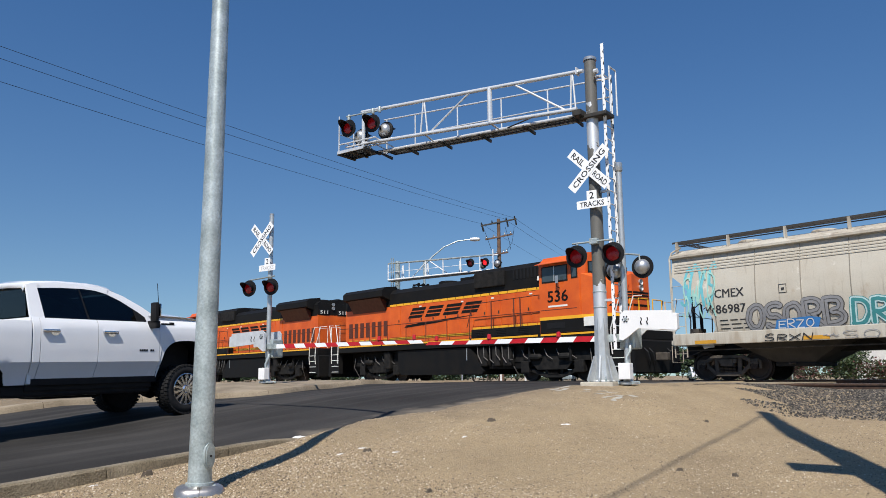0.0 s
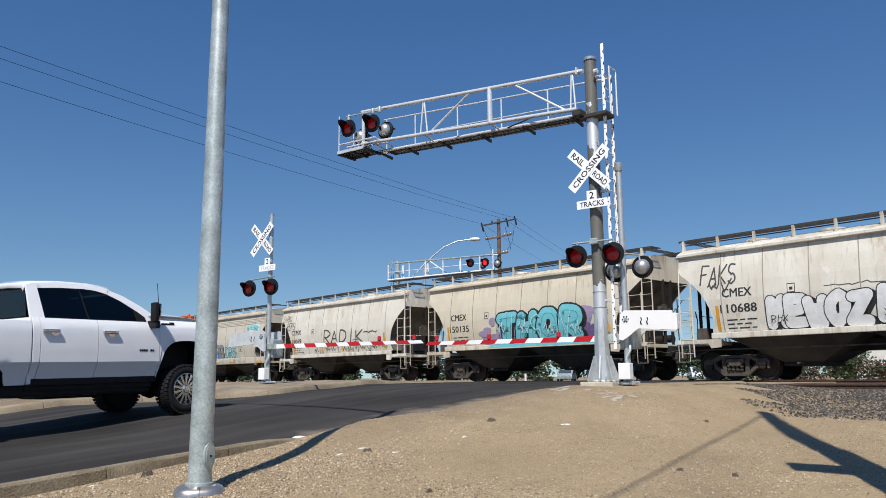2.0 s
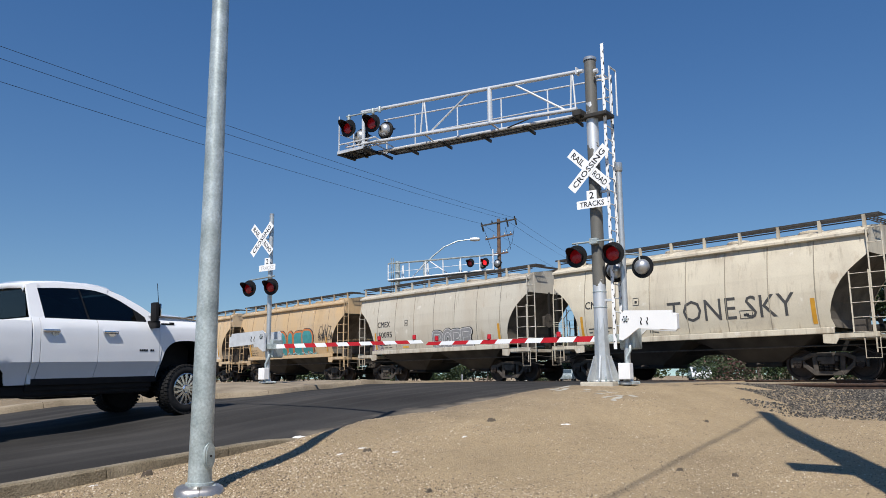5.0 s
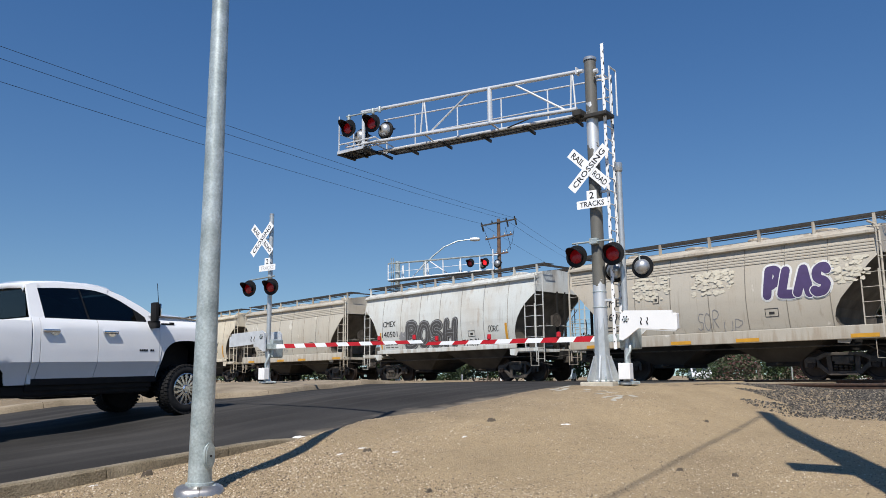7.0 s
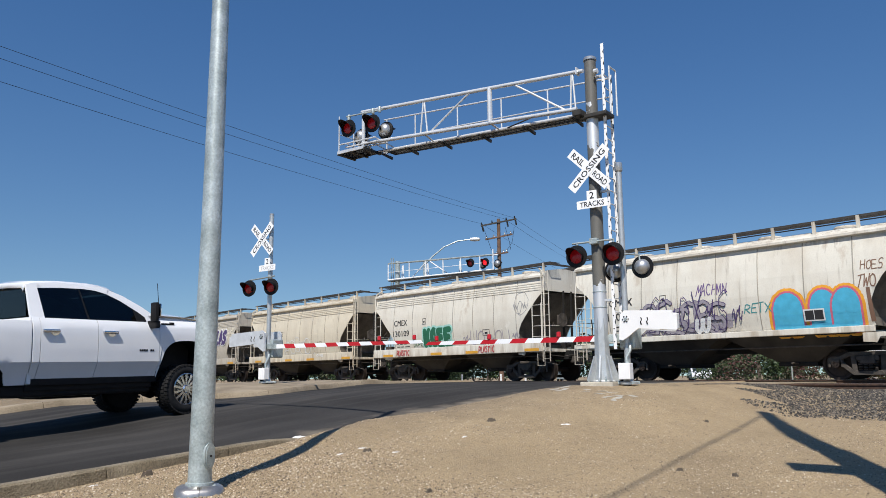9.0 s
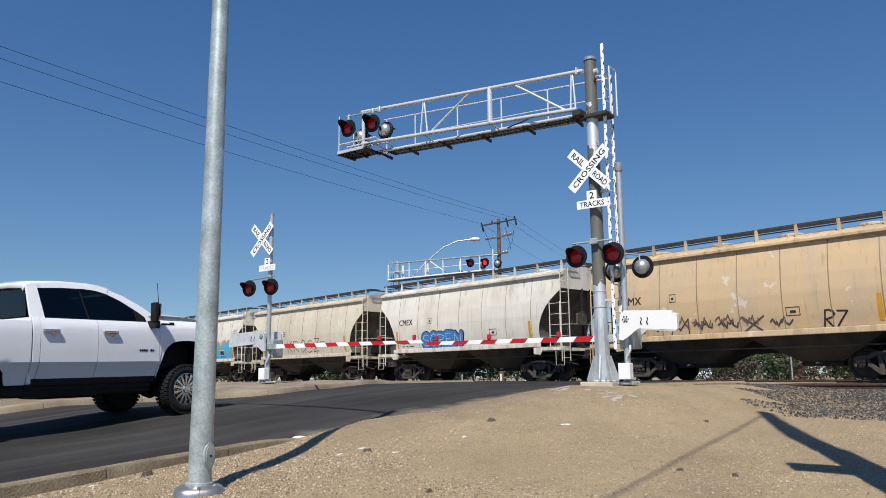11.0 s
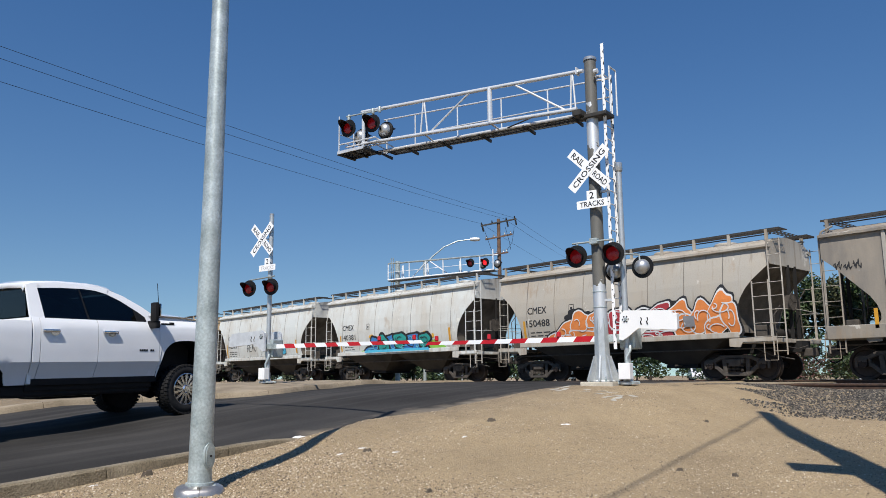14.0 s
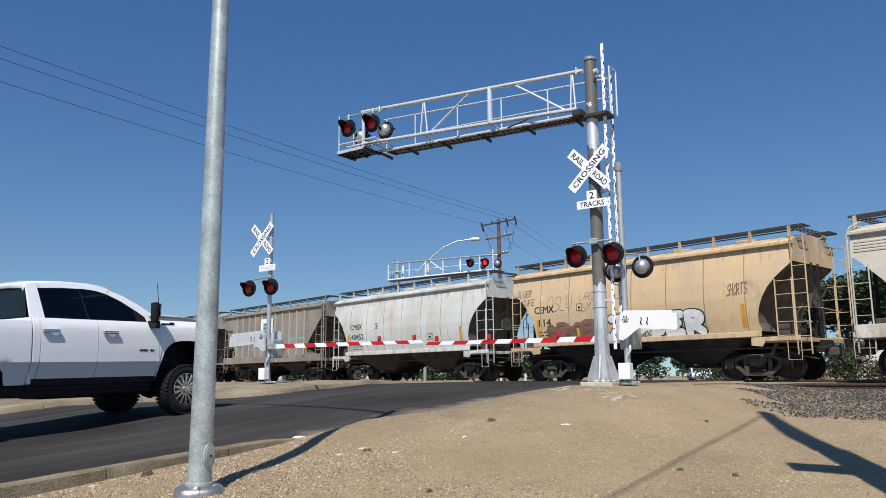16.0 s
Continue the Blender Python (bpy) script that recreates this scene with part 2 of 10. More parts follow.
def road_material():
    """Asphalt with streaks along the lanes and dust blown in over its near edge."""
    m = mat("dusty_road_asphalt", (0.044, 0.0415, 0.039), 0.9, 0, 0.3, 0.35, dark=(0.026, 0.0245, 0.023), fine=70, bump=0.4, spec=0.12)
    n, l = m.node_tree.nodes, m.node_tree.links
    b = n["Principled BSDF"]
    src = b.inputs["Base Color"].links[0].from_socket
    tc = n.new("ShaderNodeTexCoord")
    mp = n.new("ShaderNodeMapping")
    mp.vector_type = "TEXTURE"
    mp.inputs["Location"].default_value = (MAST.x, MAST.y, 0)
    mp.inputs["Rotation"].default_value = (0, 0, radians(ROAD_TURN))
    l.new(tc.outputs["Object"], mp.inputs[0])
    sep = n.new("ShaderNodeSeparateXYZ")
    l.new(mp.outputs[0], sep.inputs[0])
    st = n.new("ShaderNodeMapping")
    st.inputs["Scale"].default_value = (2.2, 0.1, 1)
    l.new(mp.outputs[0], st.inputs[0])
    streak = n.new("ShaderNodeTexNoise")
    streak.inputs["Scale"].default_value, streak.inputs["Detail"].default_value = 1.0, 6
    l.new(st.outputs[0], streak.inputs["Vector"])
    mr = n.new("ShaderNodeMapRange")
    mr.inputs[1].default_value, mr.inputs[2].default_value, mr.inputs[4].default_value = 0.45, 0.75, 0.6
    l.new(streak.outputs[0], mr.inputs[0])
    mx = n.new("ShaderNodeMix")
    mx.data_type = "RGBA"
    l.new(mr.outputs[0], mx.inputs["Factor"])
    l.new(src, mx.inputs["A"])
    mx.inputs["B"].default_value = (0.088, 0.082, 0.076, 1)
    nz = n.new("ShaderNodeTexNoise")
    nz.inputs["Scale"].default_value, nz.inputs["Detail"].default_value = 1.6, 8
    l.new(tc.outputs["Object"], nz.inputs["Vector"])
    mad = n.new("ShaderNodeMath")
    mad.operation, mad.inputs[1].default_value = "MULTIPLY_ADD", 1.5
    l.new(nz.outputs[0], mad.inputs[0])
    l.new(sep.outputs["X"], mad.inputs[2])
    dr = n.new("ShaderNodeMapRange")
    dr.inputs[1].default_value, dr.inputs[2].default_value, dr.inputs[4].default_value = -0.75, 0.05, 0.85
    l.new(mad.outputs[0], dr.inputs[0])
    dust = n.new("ShaderNodeMix")
    dust.data_type = "RGBA"
    l.new(dr.outputs[0], dust.inputs["Factor"])
    l.new(mx.outputs["Result"], dust.inputs["A"])
    dust.inputs["B"].default_value = (0.3, 0.25, 0.19, 1)
    l.new(dust.outputs["Result"], b.inputs["Base Color"])
    return m


ROAD_M = road_material()


def build_ground():
    ss = [-2500, -900, -350, -150, -80, -50, -35] + grid_axis([(-28, -14, 0.7), (-14, 2, 0.16), (2, 16, 0.7)]) + [16, 20, 28, 40, 60, 90, 150, 350, 900, 2500]
    qs = [-2500, -900, -350, -150, -80, -50, -35, -28] + grid_axis([(-24, -15, 0.5), (-15, 3, 0.16), (3, 16, 0.5)]) + [16, 20, 24, 30, 40, 60, 90, 150, 350, 900, 2500]
    verts = []
    for s in ss:
        for q in qs:
            z = dirt_z(s, q)
            e = road_edge(q)
            if e + 0.05 < s < 10.9:
                z = min(z, road_z(s, q)) - 0.15
            elif e - 0.25 < s <= e + 0.05 and q > -7.2:
                z = road_z(s, q) - 0.004 + (e - s) * 0.15
            if s >= 10.9 and q < 12:
                z = road_z(10.75, q) + 0.06
            verts.append(plan(s, q, z))
    n = len(qs)
    faces = [(i * n + j, i * n + j + 1, (i + 1) * n + j + 1, (i + 1) * n + j) for i in range(len(ss) - 1) for j in range(n - 1)]
    tagged(new("ground", mesh_of("ground", verts, faces, DIRT, True)), "dry brown dirt ground with pale grit", "ground", kind="structure")
    # asphalt road over the crossing
    ts = [i / 22 for i in range(23)]
    rq = [-150, -80, -40] + grid_axis([(-25, 4, 0.2), (4, 16, 1.0)]) + [16, 24, 40, 80, 200]
    verts, faces = [], []
    for q in rq:
        e = road_edge(q)
        for t in ts:
            s = e - 0.06 + (10.72 - e + 0.06) * t
            edge_drop = 0.03 if t in (0.0,) else 0.0
            verts.append(plan(s, q, road_z(s, q) - edge_drop + 0.006 * noise.noise((s * 0.8, q * 0.8, 2))))
    n = len(ts)
    faces = [(i * n + j, i * n + j + 1, (i + 1) * n + j + 1, (i + 1) * n + j) for i in range(len(rq) - 1) for j in range(n - 1)]
    tagged(new("road", mesh_of("road", verts, faces, ROAD_M, True)), "worn grey asphalt road rising to the crossing", "road", kind="structure")


build_ground()


# ---- mesh helpers ----
def part(name, bm, material, parent=None, label="", m=None, soft=False, angle=35):
    """Link a bmesh as one mesh object under a thing or a part."""
    me = bpy.data.meshes.new(name)
    bmesh.ops.recalc_face_normals(bm, faces=bm.faces)
    bm.to_mesh(me)
    bm.free()
    me.materials.append(material)
    if soft:
        smooth(me, angle)
    ob = new(name, me)
    if parent:
        ob.parent = parent
    if m is not None:
        ob.matrix_basis = m
    if label:
        ob["label"] = label
    return ob


def share(ob, parent, m, name=None):
    """Another object on the same mesh."""
    o = new(name or ob.name.split(".")[0], ob.data)
    o.parent = parent
    o.matrix_basis = m
    if "label" in ob:
        o["label"] = ob["label"]
    return o


def thing(name, m, label, category, group="", kind=""):
    e = new(name)
    e.empty_display_size = 0.2
    e.matrix_basis = m
    return tagged(e, label, category, group, kind)


def add_box(bm, x0, x1, y0, y1, z0, z1, bevel=0.0, m=None):
    t = bmesh.new()
    vs = [t.verts.new((x, y, z)) for x in (x0, x1) for y in (y0, y1) for z in (z0, z1)]
    for f in ((0, 1, 3, 2), (4, 6, 7, 5), (0, 4, 5, 1), (2, 3, 7, 6), (0, 2, 6, 4), (1, 5, 7, 3)):
        t.faces.new([vs[i] for i in f])
    if bevel:
        bmesh.ops.bevel(t, geom=list(t.edges), offset=bevel, segments=2, affect="EDGES", profile=0.6)
    if m is not None:
        t.transform(m)
    merge(bm, t)
    return bm


def merge(bm, t):
    me = bpy.data.meshes.new("tmp")
    t.to_mesh(me)
    t.free()
    bm.from_mesh(me)
    bpy.data.meshes.remove(me)


def box(x0, x1, y0, y1, z0, z1, bevel=0.0):
    return add_box(bmesh.new(), x0, x1, y0, y1, z0, z1, bevel)


def add_tube(bm, pts, r, seg=10, caps=True, r2=None):
    """A round tube along points; r may taper to r2."""
    pts = [Vector(p) for p in pts]
    rings = []
    side = None
    for i, p in enumerate(pts):
        d = (pts[min(i + 1, len(pts) - 1)] - pts[max(i - 1, 0)]).normalized()
        ref = Vector((0, 0, 1)) if abs(d.z) < 0.9 else Vector((1, 0, 0))
        u = d.cross(ref).normalized()
        if side is not None and u.dot(side) < 0:
            u = -u
        side = u
        w = d.cross(u)
        rad = r if r2 is None else r + (r2 - r) * i / (len(pts) - 1)
        rings.append([bm.verts.new(p + (u * math.cos(2 * math.pi * k / seg) + w * math.sin(2 * math.pi * k / seg)) * rad) for k in range(seg)])
    for a, b in zip(rings, rings[1:]):
        for k in range(seg):
            bm.faces.new((a[k], a[(k + 1) % seg], b[(k + 1) % seg], b[k]))
    if caps:
        bm.faces.new(rings[0][::-1])
        bm.faces.new(rings[-1])
    return bm


def tube(pts, r, seg=10, caps=True, r2=None):
    return add_tube(bmesh.new(), pts, r, seg, caps, r2)


def add_lathe(bm, prof, seg=24, axis="Z", center=(0, 0, 0)):
    """Turn (radius, height) pairs about an axis."""
    c = Vector(center)
    rings = []
    for r, h in prof:
        ring = []
        for k in range(seg):
            a = 2 * math.pi * k / seg
            x, y = r * math.cos(a), r * math.sin(a)
            v = {"Z": (x, y, h), "Y": (x, h, y), "X": (h, x, y)}[axis]
            ring.append(bm.verts.new(c + Vector(v)))
        rings.append(ring)
    for a, b in zip(rings, rings[1:]):
        for k in range(seg):
            bm.faces.new((a[k], a[(k + 1) % seg], b[(k + 1) % seg], b[k]))
    if prof[0][0] > 1e-4:
        bm.faces.new(rings[0][::-1])
    if prof[-1][0] > 1e-4:
        bm.faces.new(rings[-1])
    return bm


def lathe(prof, seg=24, axis="Z", center=(0, 0, 0)):
    return add_lathe(bmesh.new(), prof, seg, axis, center)


def add_prism(bm, outline, y0, y1, plane="XZ"):
    """Extrude an outline, given in XZ (along Y), YZ (along X) or XY (along Z)."""
    def at(p, d):
        return {"XZ": (p[0], d, p[1]), "YZ": (d, p[0], p[1]), "XY": (p[0], p[1], d)}[plane]
    a = [bm.verts.new(at(p, y0)) for p in outline]
    b = [bm.verts.new(at(p, y1)) for p in outline]
    bm.faces.new(a)
    bm.faces.new(b[::-1])
    for i in range(len(a)):
        j = (i + 1) % len(a)
        bm.faces.new((a[i], b[i], b[j], a[j]))
    return bm


def prism(outline, y0, y1, plane="XZ"):
    return add_prism(bmesh.new(), outline, y0, y1, plane)


def letters(body, size, fat=0.0, depth=0.0):
    """Text as a mesh in the XY plane, centred, with the built-in font."""
    cu = bpy.data.curves.new("letters", "FONT")
    cu.body, cu.size, cu.align_x, cu.align_y, cu.offset, cu.extrude = body, size, "CENTER", "CENTER", fat, depth
    cu.resolution_u = 2
    ob = bpy.data.objects.new("letters", cu)
    scene.collection.objects.link(ob)
    dg = bpy.context.evaluated_depsgraph_get()
    me = bpy.data.meshes.new_from_object(ob.evaluated_get(dg))
    bpy.data.objects.remove(ob)
    bpy.data.curves.remove(cu)
    me.materials.clear()
    return me


def text_part(name, body, w, h, m, material, parent, fat=0.0, label="", thick=0.0, bold=0.0):
    """Lettering stretched to w x h in its local XY plane."""
    me = letters(body, 1.0, fat)
    xs = [v.co.x for v in me.vertices]
    ys = [v.co.y for v in me.vertices]
    cx, cy, sx_, sy_ = (min(xs) + max(xs)) / 2, (min(ys) + max(ys)) / 2, w / (max(xs) - min(xs)), h / (max(ys) - min(ys))
    for v in me.vertices:
        v.co = ((v.co.x - cx) * sx_, (v.co.y - cy) * sy_, 0)
    if bold:
        # heavier strokes: the same letters again, a little aside
        bm = bmesh.new()
        for k, d in enumerate((-bold, 0.0, bold)):
            first = len(bm.verts)
            bm.from_mesh(me)
            bm.verts.ensure_lookup_table()
            for v in bm.verts[first:]:
                v.co.x += d
                v.co.z += 0.0006 * k
        bm.to_mesh(me)
        bm.free()
    me.materials.append(material)
    ob = new(name, me)
    ob.parent = parent
    ob.matrix_basis = m
    if label:
        ob["label"] = label
    return ob
# ---- crossing signals: local x = -s, local y along the road, z up ----
GRATE = mat("open_grating", (0.07, 0.07, 0.068), 0.6, 0.3, 0.2, 5, bump=0.1)
LENS_CLEAR = mat("silver_housing", (0.5, 0.51, 0.52), 0.35, 0.7, 0.15, 6, bump=0)
ROT_FRONT = pose(0, 0, 0, 90, 0, 0)   # a sign's XY plane turned to face the traffic


def rod(name, p0, p1, r, material, parent, seg=8, label=""):
    return part(name, tube([p0, p1], r, seg), material, parent, label, soft=True)


def signal_head(parent, x, y, z, lens, turn=0.0, away=False, name="signal_light"):
    """A round flashing light: background disc, hood, lens and housing. Faces -y; turn in degrees."""
    m = pose(x, y, z, 0, 0, turn + (180 if away else 0))
    disc = part(name, lathe([(0.0, 0.035), (0.2, 0.035), (0.235, 0.02), (0.245, -0.01), (0.235, -0.012), (0.0, 0.0)], 28, "Y"), BLACK, parent, "black round signal light with hood" if not away else "signal light facing away, silver back", m, True)
    # the hood: an open sleeve, longer above
    bm = bmesh.new()
    n = 22
    rings = []
    for rr in (0.165, 0.155):
        a_, b_ = [], []
        for k in range(n + 1):
            a = math.pi * (-0.18 + 1.36 * k / n)
            up = max(0.0, math.sin(a))
            a_.append(bm.verts.new((rr * math.cos(a), 0.0, rr * math.sin(a))))
            b_.append(bm.verts.new((rr * 1.02 * math.cos(a), -0.1 - 0.27 * up, rr * 1.02 * math.sin(a) - 0.02 * up)))
        rings.append((a_, b_))
    for k in range(n):
        (a0, b0), (a1, b1) = rings
        bm.faces.new((a0[k], a0[k + 1], b0[k + 1], b0[k]))
        bm.faces.new((a1[k + 1], a1[k], b1[k], b1[k + 1]))
        bm.faces.new((b0[k], b0[k + 1], b1[k + 1], b1[k]))
    part("hood", bm, BLACK, disc, "black visor hood", soft=True)
    part("lens", lathe([(0.15, -0.012), (0.145, -0.03), (0.1, -0.045), (0.0, -0.052)], 24, "Y"), lens, disc, "red roundel lens", soft=True)
    part("housing", lathe([(0.175, 0.03), (0.17, 0.09), (0.14, 0.14), (0.08, 0.175), (0.0, 0.185)], 24, "Y"), LENS_CLEAR if away else BLACK, disc, soft=True)
    return disc


def sign_plate(name, outline, parent, m, label, material=None):
    """A thin plate from its outline in XZ, 4 mm thick."""
    return part(name, prism(outline, -0.002, 0.002), material or SIGN_WHITE, parent, label, m)


def crossbuck(parent, x, y, z, turn=0.0):
    m0 = pose(x, y, z, 0, 0, turn)
    for k, (words, lean) in enumerate(((("RAIL", "ROAD"), 45), (("CROSSING",), -45))):
        out = [(-0.6, -0.107), (-0.593, -0.114), (0.593, -0.114), (0.6, -0.107), (0.6, 0.107), (0.593, 0.114), (-0.593, 0.114), (-0.6, 0.107)]
        m = m0 @ pose(0, -0.006 * k, 0, 0, lean, 0)
        blade = sign_plate("blade", out, parent, m, "white crossbuck blade with black lettering")
        if len(words) == 2:
            for word, cx in ((words[0], -0.345), (words[1], 0.35)):
                text_part("lettering", word, 0.36 if word == "RAIL" else 0.4, 0.13, pose(cx, -0.004, 0) @ ROT_FRONT, SIGN_BLACK, blade, 0.012)
        else:
            text_part("lettering", "CROSSING", 1.02, 0.13, pose(0, -0.004, 0) @ ROT_FRONT, SIGN_BLACK, blade, 0.012)


def tracks_sign(parent, x, y, z, turn=0.0, faded=False):
    out = [(-0.34, -0.115), (0.34, -0.115), (0.355, -0.1), (0.355, 0.05), (0.34, 0.065), (0.115, 0.065), (0.115, 0.265), (-0.115, 0.265), (-0.115, 0.065), (-0.34, 0.065), (-0.355, 0.05), (-0.355, -0.1)]
    plate = sign_plate("tracks_plate", out, parent, pose(x, y, z, 0, 0, turn), "white plate reading 2 TRACKS")
    ink = mat("faded_ink", (0.5, 0.5, 0.5), 0.6, var=0.1, bump=0) if faded else SIGN_BLACK
    text_part("lettering", "TRACKS", 0.56, 0.115, pose(0, -0.004, -0.025) @ ROT_FRONT, ink, plate, 0.012)
    text_part("lettering", "2", 0.1, 0.15, pose(0, -0.004, 0.16) @ ROT_FRONT, SIGN_BLACK, plate, 0.012)


def mast_paint():
    """Grey-brown paint worn off in ragged patches to bare aluminium low on the mast and under the bracket."""
    m = mat("worn_mast_paint", (0.14, 0.135, 0.12), 0.5, 0.0, 0.25, 3, bump=0.06)
    n, l = m.node_tree.nodes, m.node_tree.links
    b = n["Principled BSDF"]
    src = b.inputs["Base Color"].links[0].from_socket
    tc = n.new("ShaderNodeTexCoord")
    sep = n.new("ShaderNodeSeparateXYZ")
    l.new(tc.outputs["Object"], sep.inputs[0])
    nz = n.new("ShaderNodeTexNoise")
    nz.inputs["Scale"].default_value, nz.inputs["Detail"].default_value = 5.0, 8
    l.new(tc.outputs["Object"], nz.inputs["Vector"])
    mul = n.new("ShaderNodeMath")
    mul.operation, mul.inputs[1].default_value = "MULTIPLY", 1.1
    l.new(nz.outputs[0], mul.inputs[0])
    add = n.new("ShaderNodeMath")
    l.new(sep.outputs["Z"], add.inputs[0])
    l.new(mul.outputs[0], add.inputs[1])
    ramp = n.new("ShaderNodeValToRGB")
    ramp.color_ramp.interpolation = "CONSTANT"
    e = ramp.color_ramp.elements
    e[0].position, e[0].color = 0.0, (1, 1, 1, 1)
    e[1].position, e[1].color = 2.62 / 8, (0, 0, 0, 1)
    for pos, c in ((5.65 / 8, 1), (6.45 / 8, 0)):
        k = e.new(pos)
        k.color = (c, c, c, 1)
    dv = n.new("ShaderNodeMath")
    dv.operation, dv.inputs[1].default_value = "DIVIDE", 8.0
    l.new(add.outputs[0], dv.inputs[0])
    l.new(dv.outputs[0], ramp.inputs[0])
    mx = n.new("ShaderNodeMix")
    mx.data_type = "RGBA"
    l.new(ramp.outputs[0], mx.inputs["Factor"])
    l.new(src, mx.inputs["A"])
    mx.inputs["B"].default_value = (0.62, 0.64, 0.66, 1)
    l.new(mx.outputs["Result"], b.inputs["Base Color"])
    mt = n.new("ShaderNodeMath")
    mt.operation, mt.inputs[1].default_value = "MULTIPLY", 0.6
    l.new(ramp.outputs[0], mt.inputs[0])
    l.new(mt.outputs[0], b.inputs["Metallic"])
    return m


MAST_PAINT = mast_paint()


FOOTING = mat("pale_concrete_footing", (0.56, 0.51, 0.42), 0.85, 0, 0.3, 3, fine=40, bump=0.3)


def cantilever_mast():
    g = thing("cantilever_signal", at_plan(0, 0, -0.03), "worn grey mast with white cantilever truss carrying red crossing lights", "railroad signal")
    part("footing", box(-0.36, 0.36, -0.36, 0.36, -0.35, 0.085, 0.02), FOOTING, g, "square concrete footing")
    part("base", lathe([(0.27, 0.07), (0.27, 0.1), (0.215, 0.12), (0.185, 0.4), (0.168, 0.64), (0.16, 0.95), (0.144, 1.4)], 8), ALU, g, "flared aluminium base", soft=True, angle=30)
    web = None
    for k in range(8):
        m = pose(0, 0, 0, 0, 0, 45 * k + 11)
        o = part("base_web", prism([(0.15, 0.1), (0.34, 0.1), (0.335, 0.16), (0.185, 0.62), (0.15, 0.62)], -0.014, 0.014), ALU, g, m=m) if web is None else share(web, g, m)
        web = web or o
    for k in range(4):
        part("anchor_bolt", lathe([(0.028, 0.08), (0.028, 0.15), (0.014, 0.152), (0.014, 0.19), (0.0, 0.19)], 6, "Z", (0.29 * math.cos(k * 1.571 + 0.6), 0.29 * math.sin(k * 1.571 + 0.6), 0)), GALV, g)
    part("mast", tube([(0, 0, 0.5 + 0.445 * k) for k in range(16)], 0.143, 20, r2=0.128), MAST_PAINT, g, "grey-painted mast worn to bare metal", soft=True)
    part("mast_cap", lathe([(0.15, 7.14), (0.152, 7.19), (0.12, 7.22), (0.0, 7.235)], 20), LENS_CLEAR, g, soft=True)
    for z in (1.62, 1.95):
        part("mast_band", lathe([(0.146, z), (0.15, z + 0.004), (0.15, z + 0.02), (0.146, z + 0.024)], 20), GALV, g, soft=True)
    zc = lambda s: 5.965 + 0.0655 * (s - 0.13)
    zd = lambda s: 6.0 + 0.0405 * (s - 0.53)
    top = lambda s: 6.812 + 0.0718 * (s - 0.11)
    rail = lambda s: 6.855 + 0.063 * (s - 0.35)
    F, B, D = -0.33, 0.45, 0.12
    # chords
    rod("chord", (-0.2, F, zc(0.2)), (-6.5, F, zc(6.5)), 0.047, ALU_PAINT, g, 12, "white aluminium truss tube")
    rod("chord", (-0.02, F, top(0.02)), (-6.53, F, top(6.53)), 0.047, ALU_PAINT, g, 12)
    rod("chord", (-0.2, D, zd(0.2)), (-6.3, D, zd(6.3)), 0.04, ALU_PAINT, g, 10)
    rod("chord", (-0.16, B, zd(0.13) + 0.06), (-6.4, B, zd(6.4) + 0.06), 0.03, ALU_PAINT, g, 10)
    for s, r in ((6.47, 0.042), (2.45, 0.062)):
        rod("truss_post", (-s, F, zc(s)), (-s, F, top(s)), r, ALU_PAINT, g, 10)
    for s in (4.42, 0.29):
        for d in (-0.11, 0.11):
            rod("truss_post", (-s - d * (1 if s > 1 else 0.55), F, zc(s)), (-s - d * 0.12, F, top(s)), 0.022, ALU_PAINT, g)
    rod("brace", (-4.25, F, zc(4.25)), (-3.0, F, top(3.0)), 0.024, ALU_PAINT, g)
    rod("brace", (-1.81, F, top(1.81)), (-0.45, F, zc(0.45)), 0.024, ALU_PAINT, g)
    for s in (2.45, 4.42, 6.4):
        rod("cross_strut", (-s, F, zc(s)), (-s - 0.02, D, zd(s)), 0.022, ALU_PAINT, g)
    rod("brace", (-1.2, F, zc(1.2)), (-2.3, D, zd(2.3)), 0.016, DARK_STEEL, g)
    # handrail behind the walkway
    rod("handrail", (0.3, B, rail(-0.3)), (-6.4, B, rail(6.4)), 0.022, ALU_PAINT, g)
    rod("handrail", (0.3, B, rail(-0.3) - 0.44), (-5.4, B, rail(5.4) - 0.55), 0.018, ALU_PAINT, g)
    for s in (1.32, 2.61, 3.93, 5.31, 6.3):
        rod("rail_post", (-s, B, zd(s)), (-s, B, rail(s)), 0.02, ALU_PAINT, g)
    # cage at the ladder's head
    for y in (B, 0.1):
        rod("handrail", (0.4, y, 5.9), (0.4, y, 6.95), 0.02, ALU_PAINT, g)
    rod("handrail", (0.4, 0.1, 6.95), (0.4, B, 6.95), 0.02, ALU_PAINT, g)
    # walkway: bearing bars with cross rods
    bm = bmesh.new()
    for k in range(6):
        y = D + 0.03 + (B - D - 0.03) * k / 5
        t = box(0, 1, y - 0.004, y + 0.004, -0.03, 0.0)
        t.transform(Matrix(((-6.3, 0, 0, 0.3), (0, 1, 0, 0), (6.3 * 0.0405, 0, 1, zd(-0.3) - 0.03), (0, 0, 0, 1))))
        merge(bm, t)
    for k in range(58):
        s = -0.2 + 6.2 * k / 57
        add_box(bm, -s - 0.012, -s + 0.012, D + 0.03, B, zd(s) - 0.055, zd(s) - 0.03)
    part("walkway_grating", bm, GRATE, g, "open steel grating walkway")
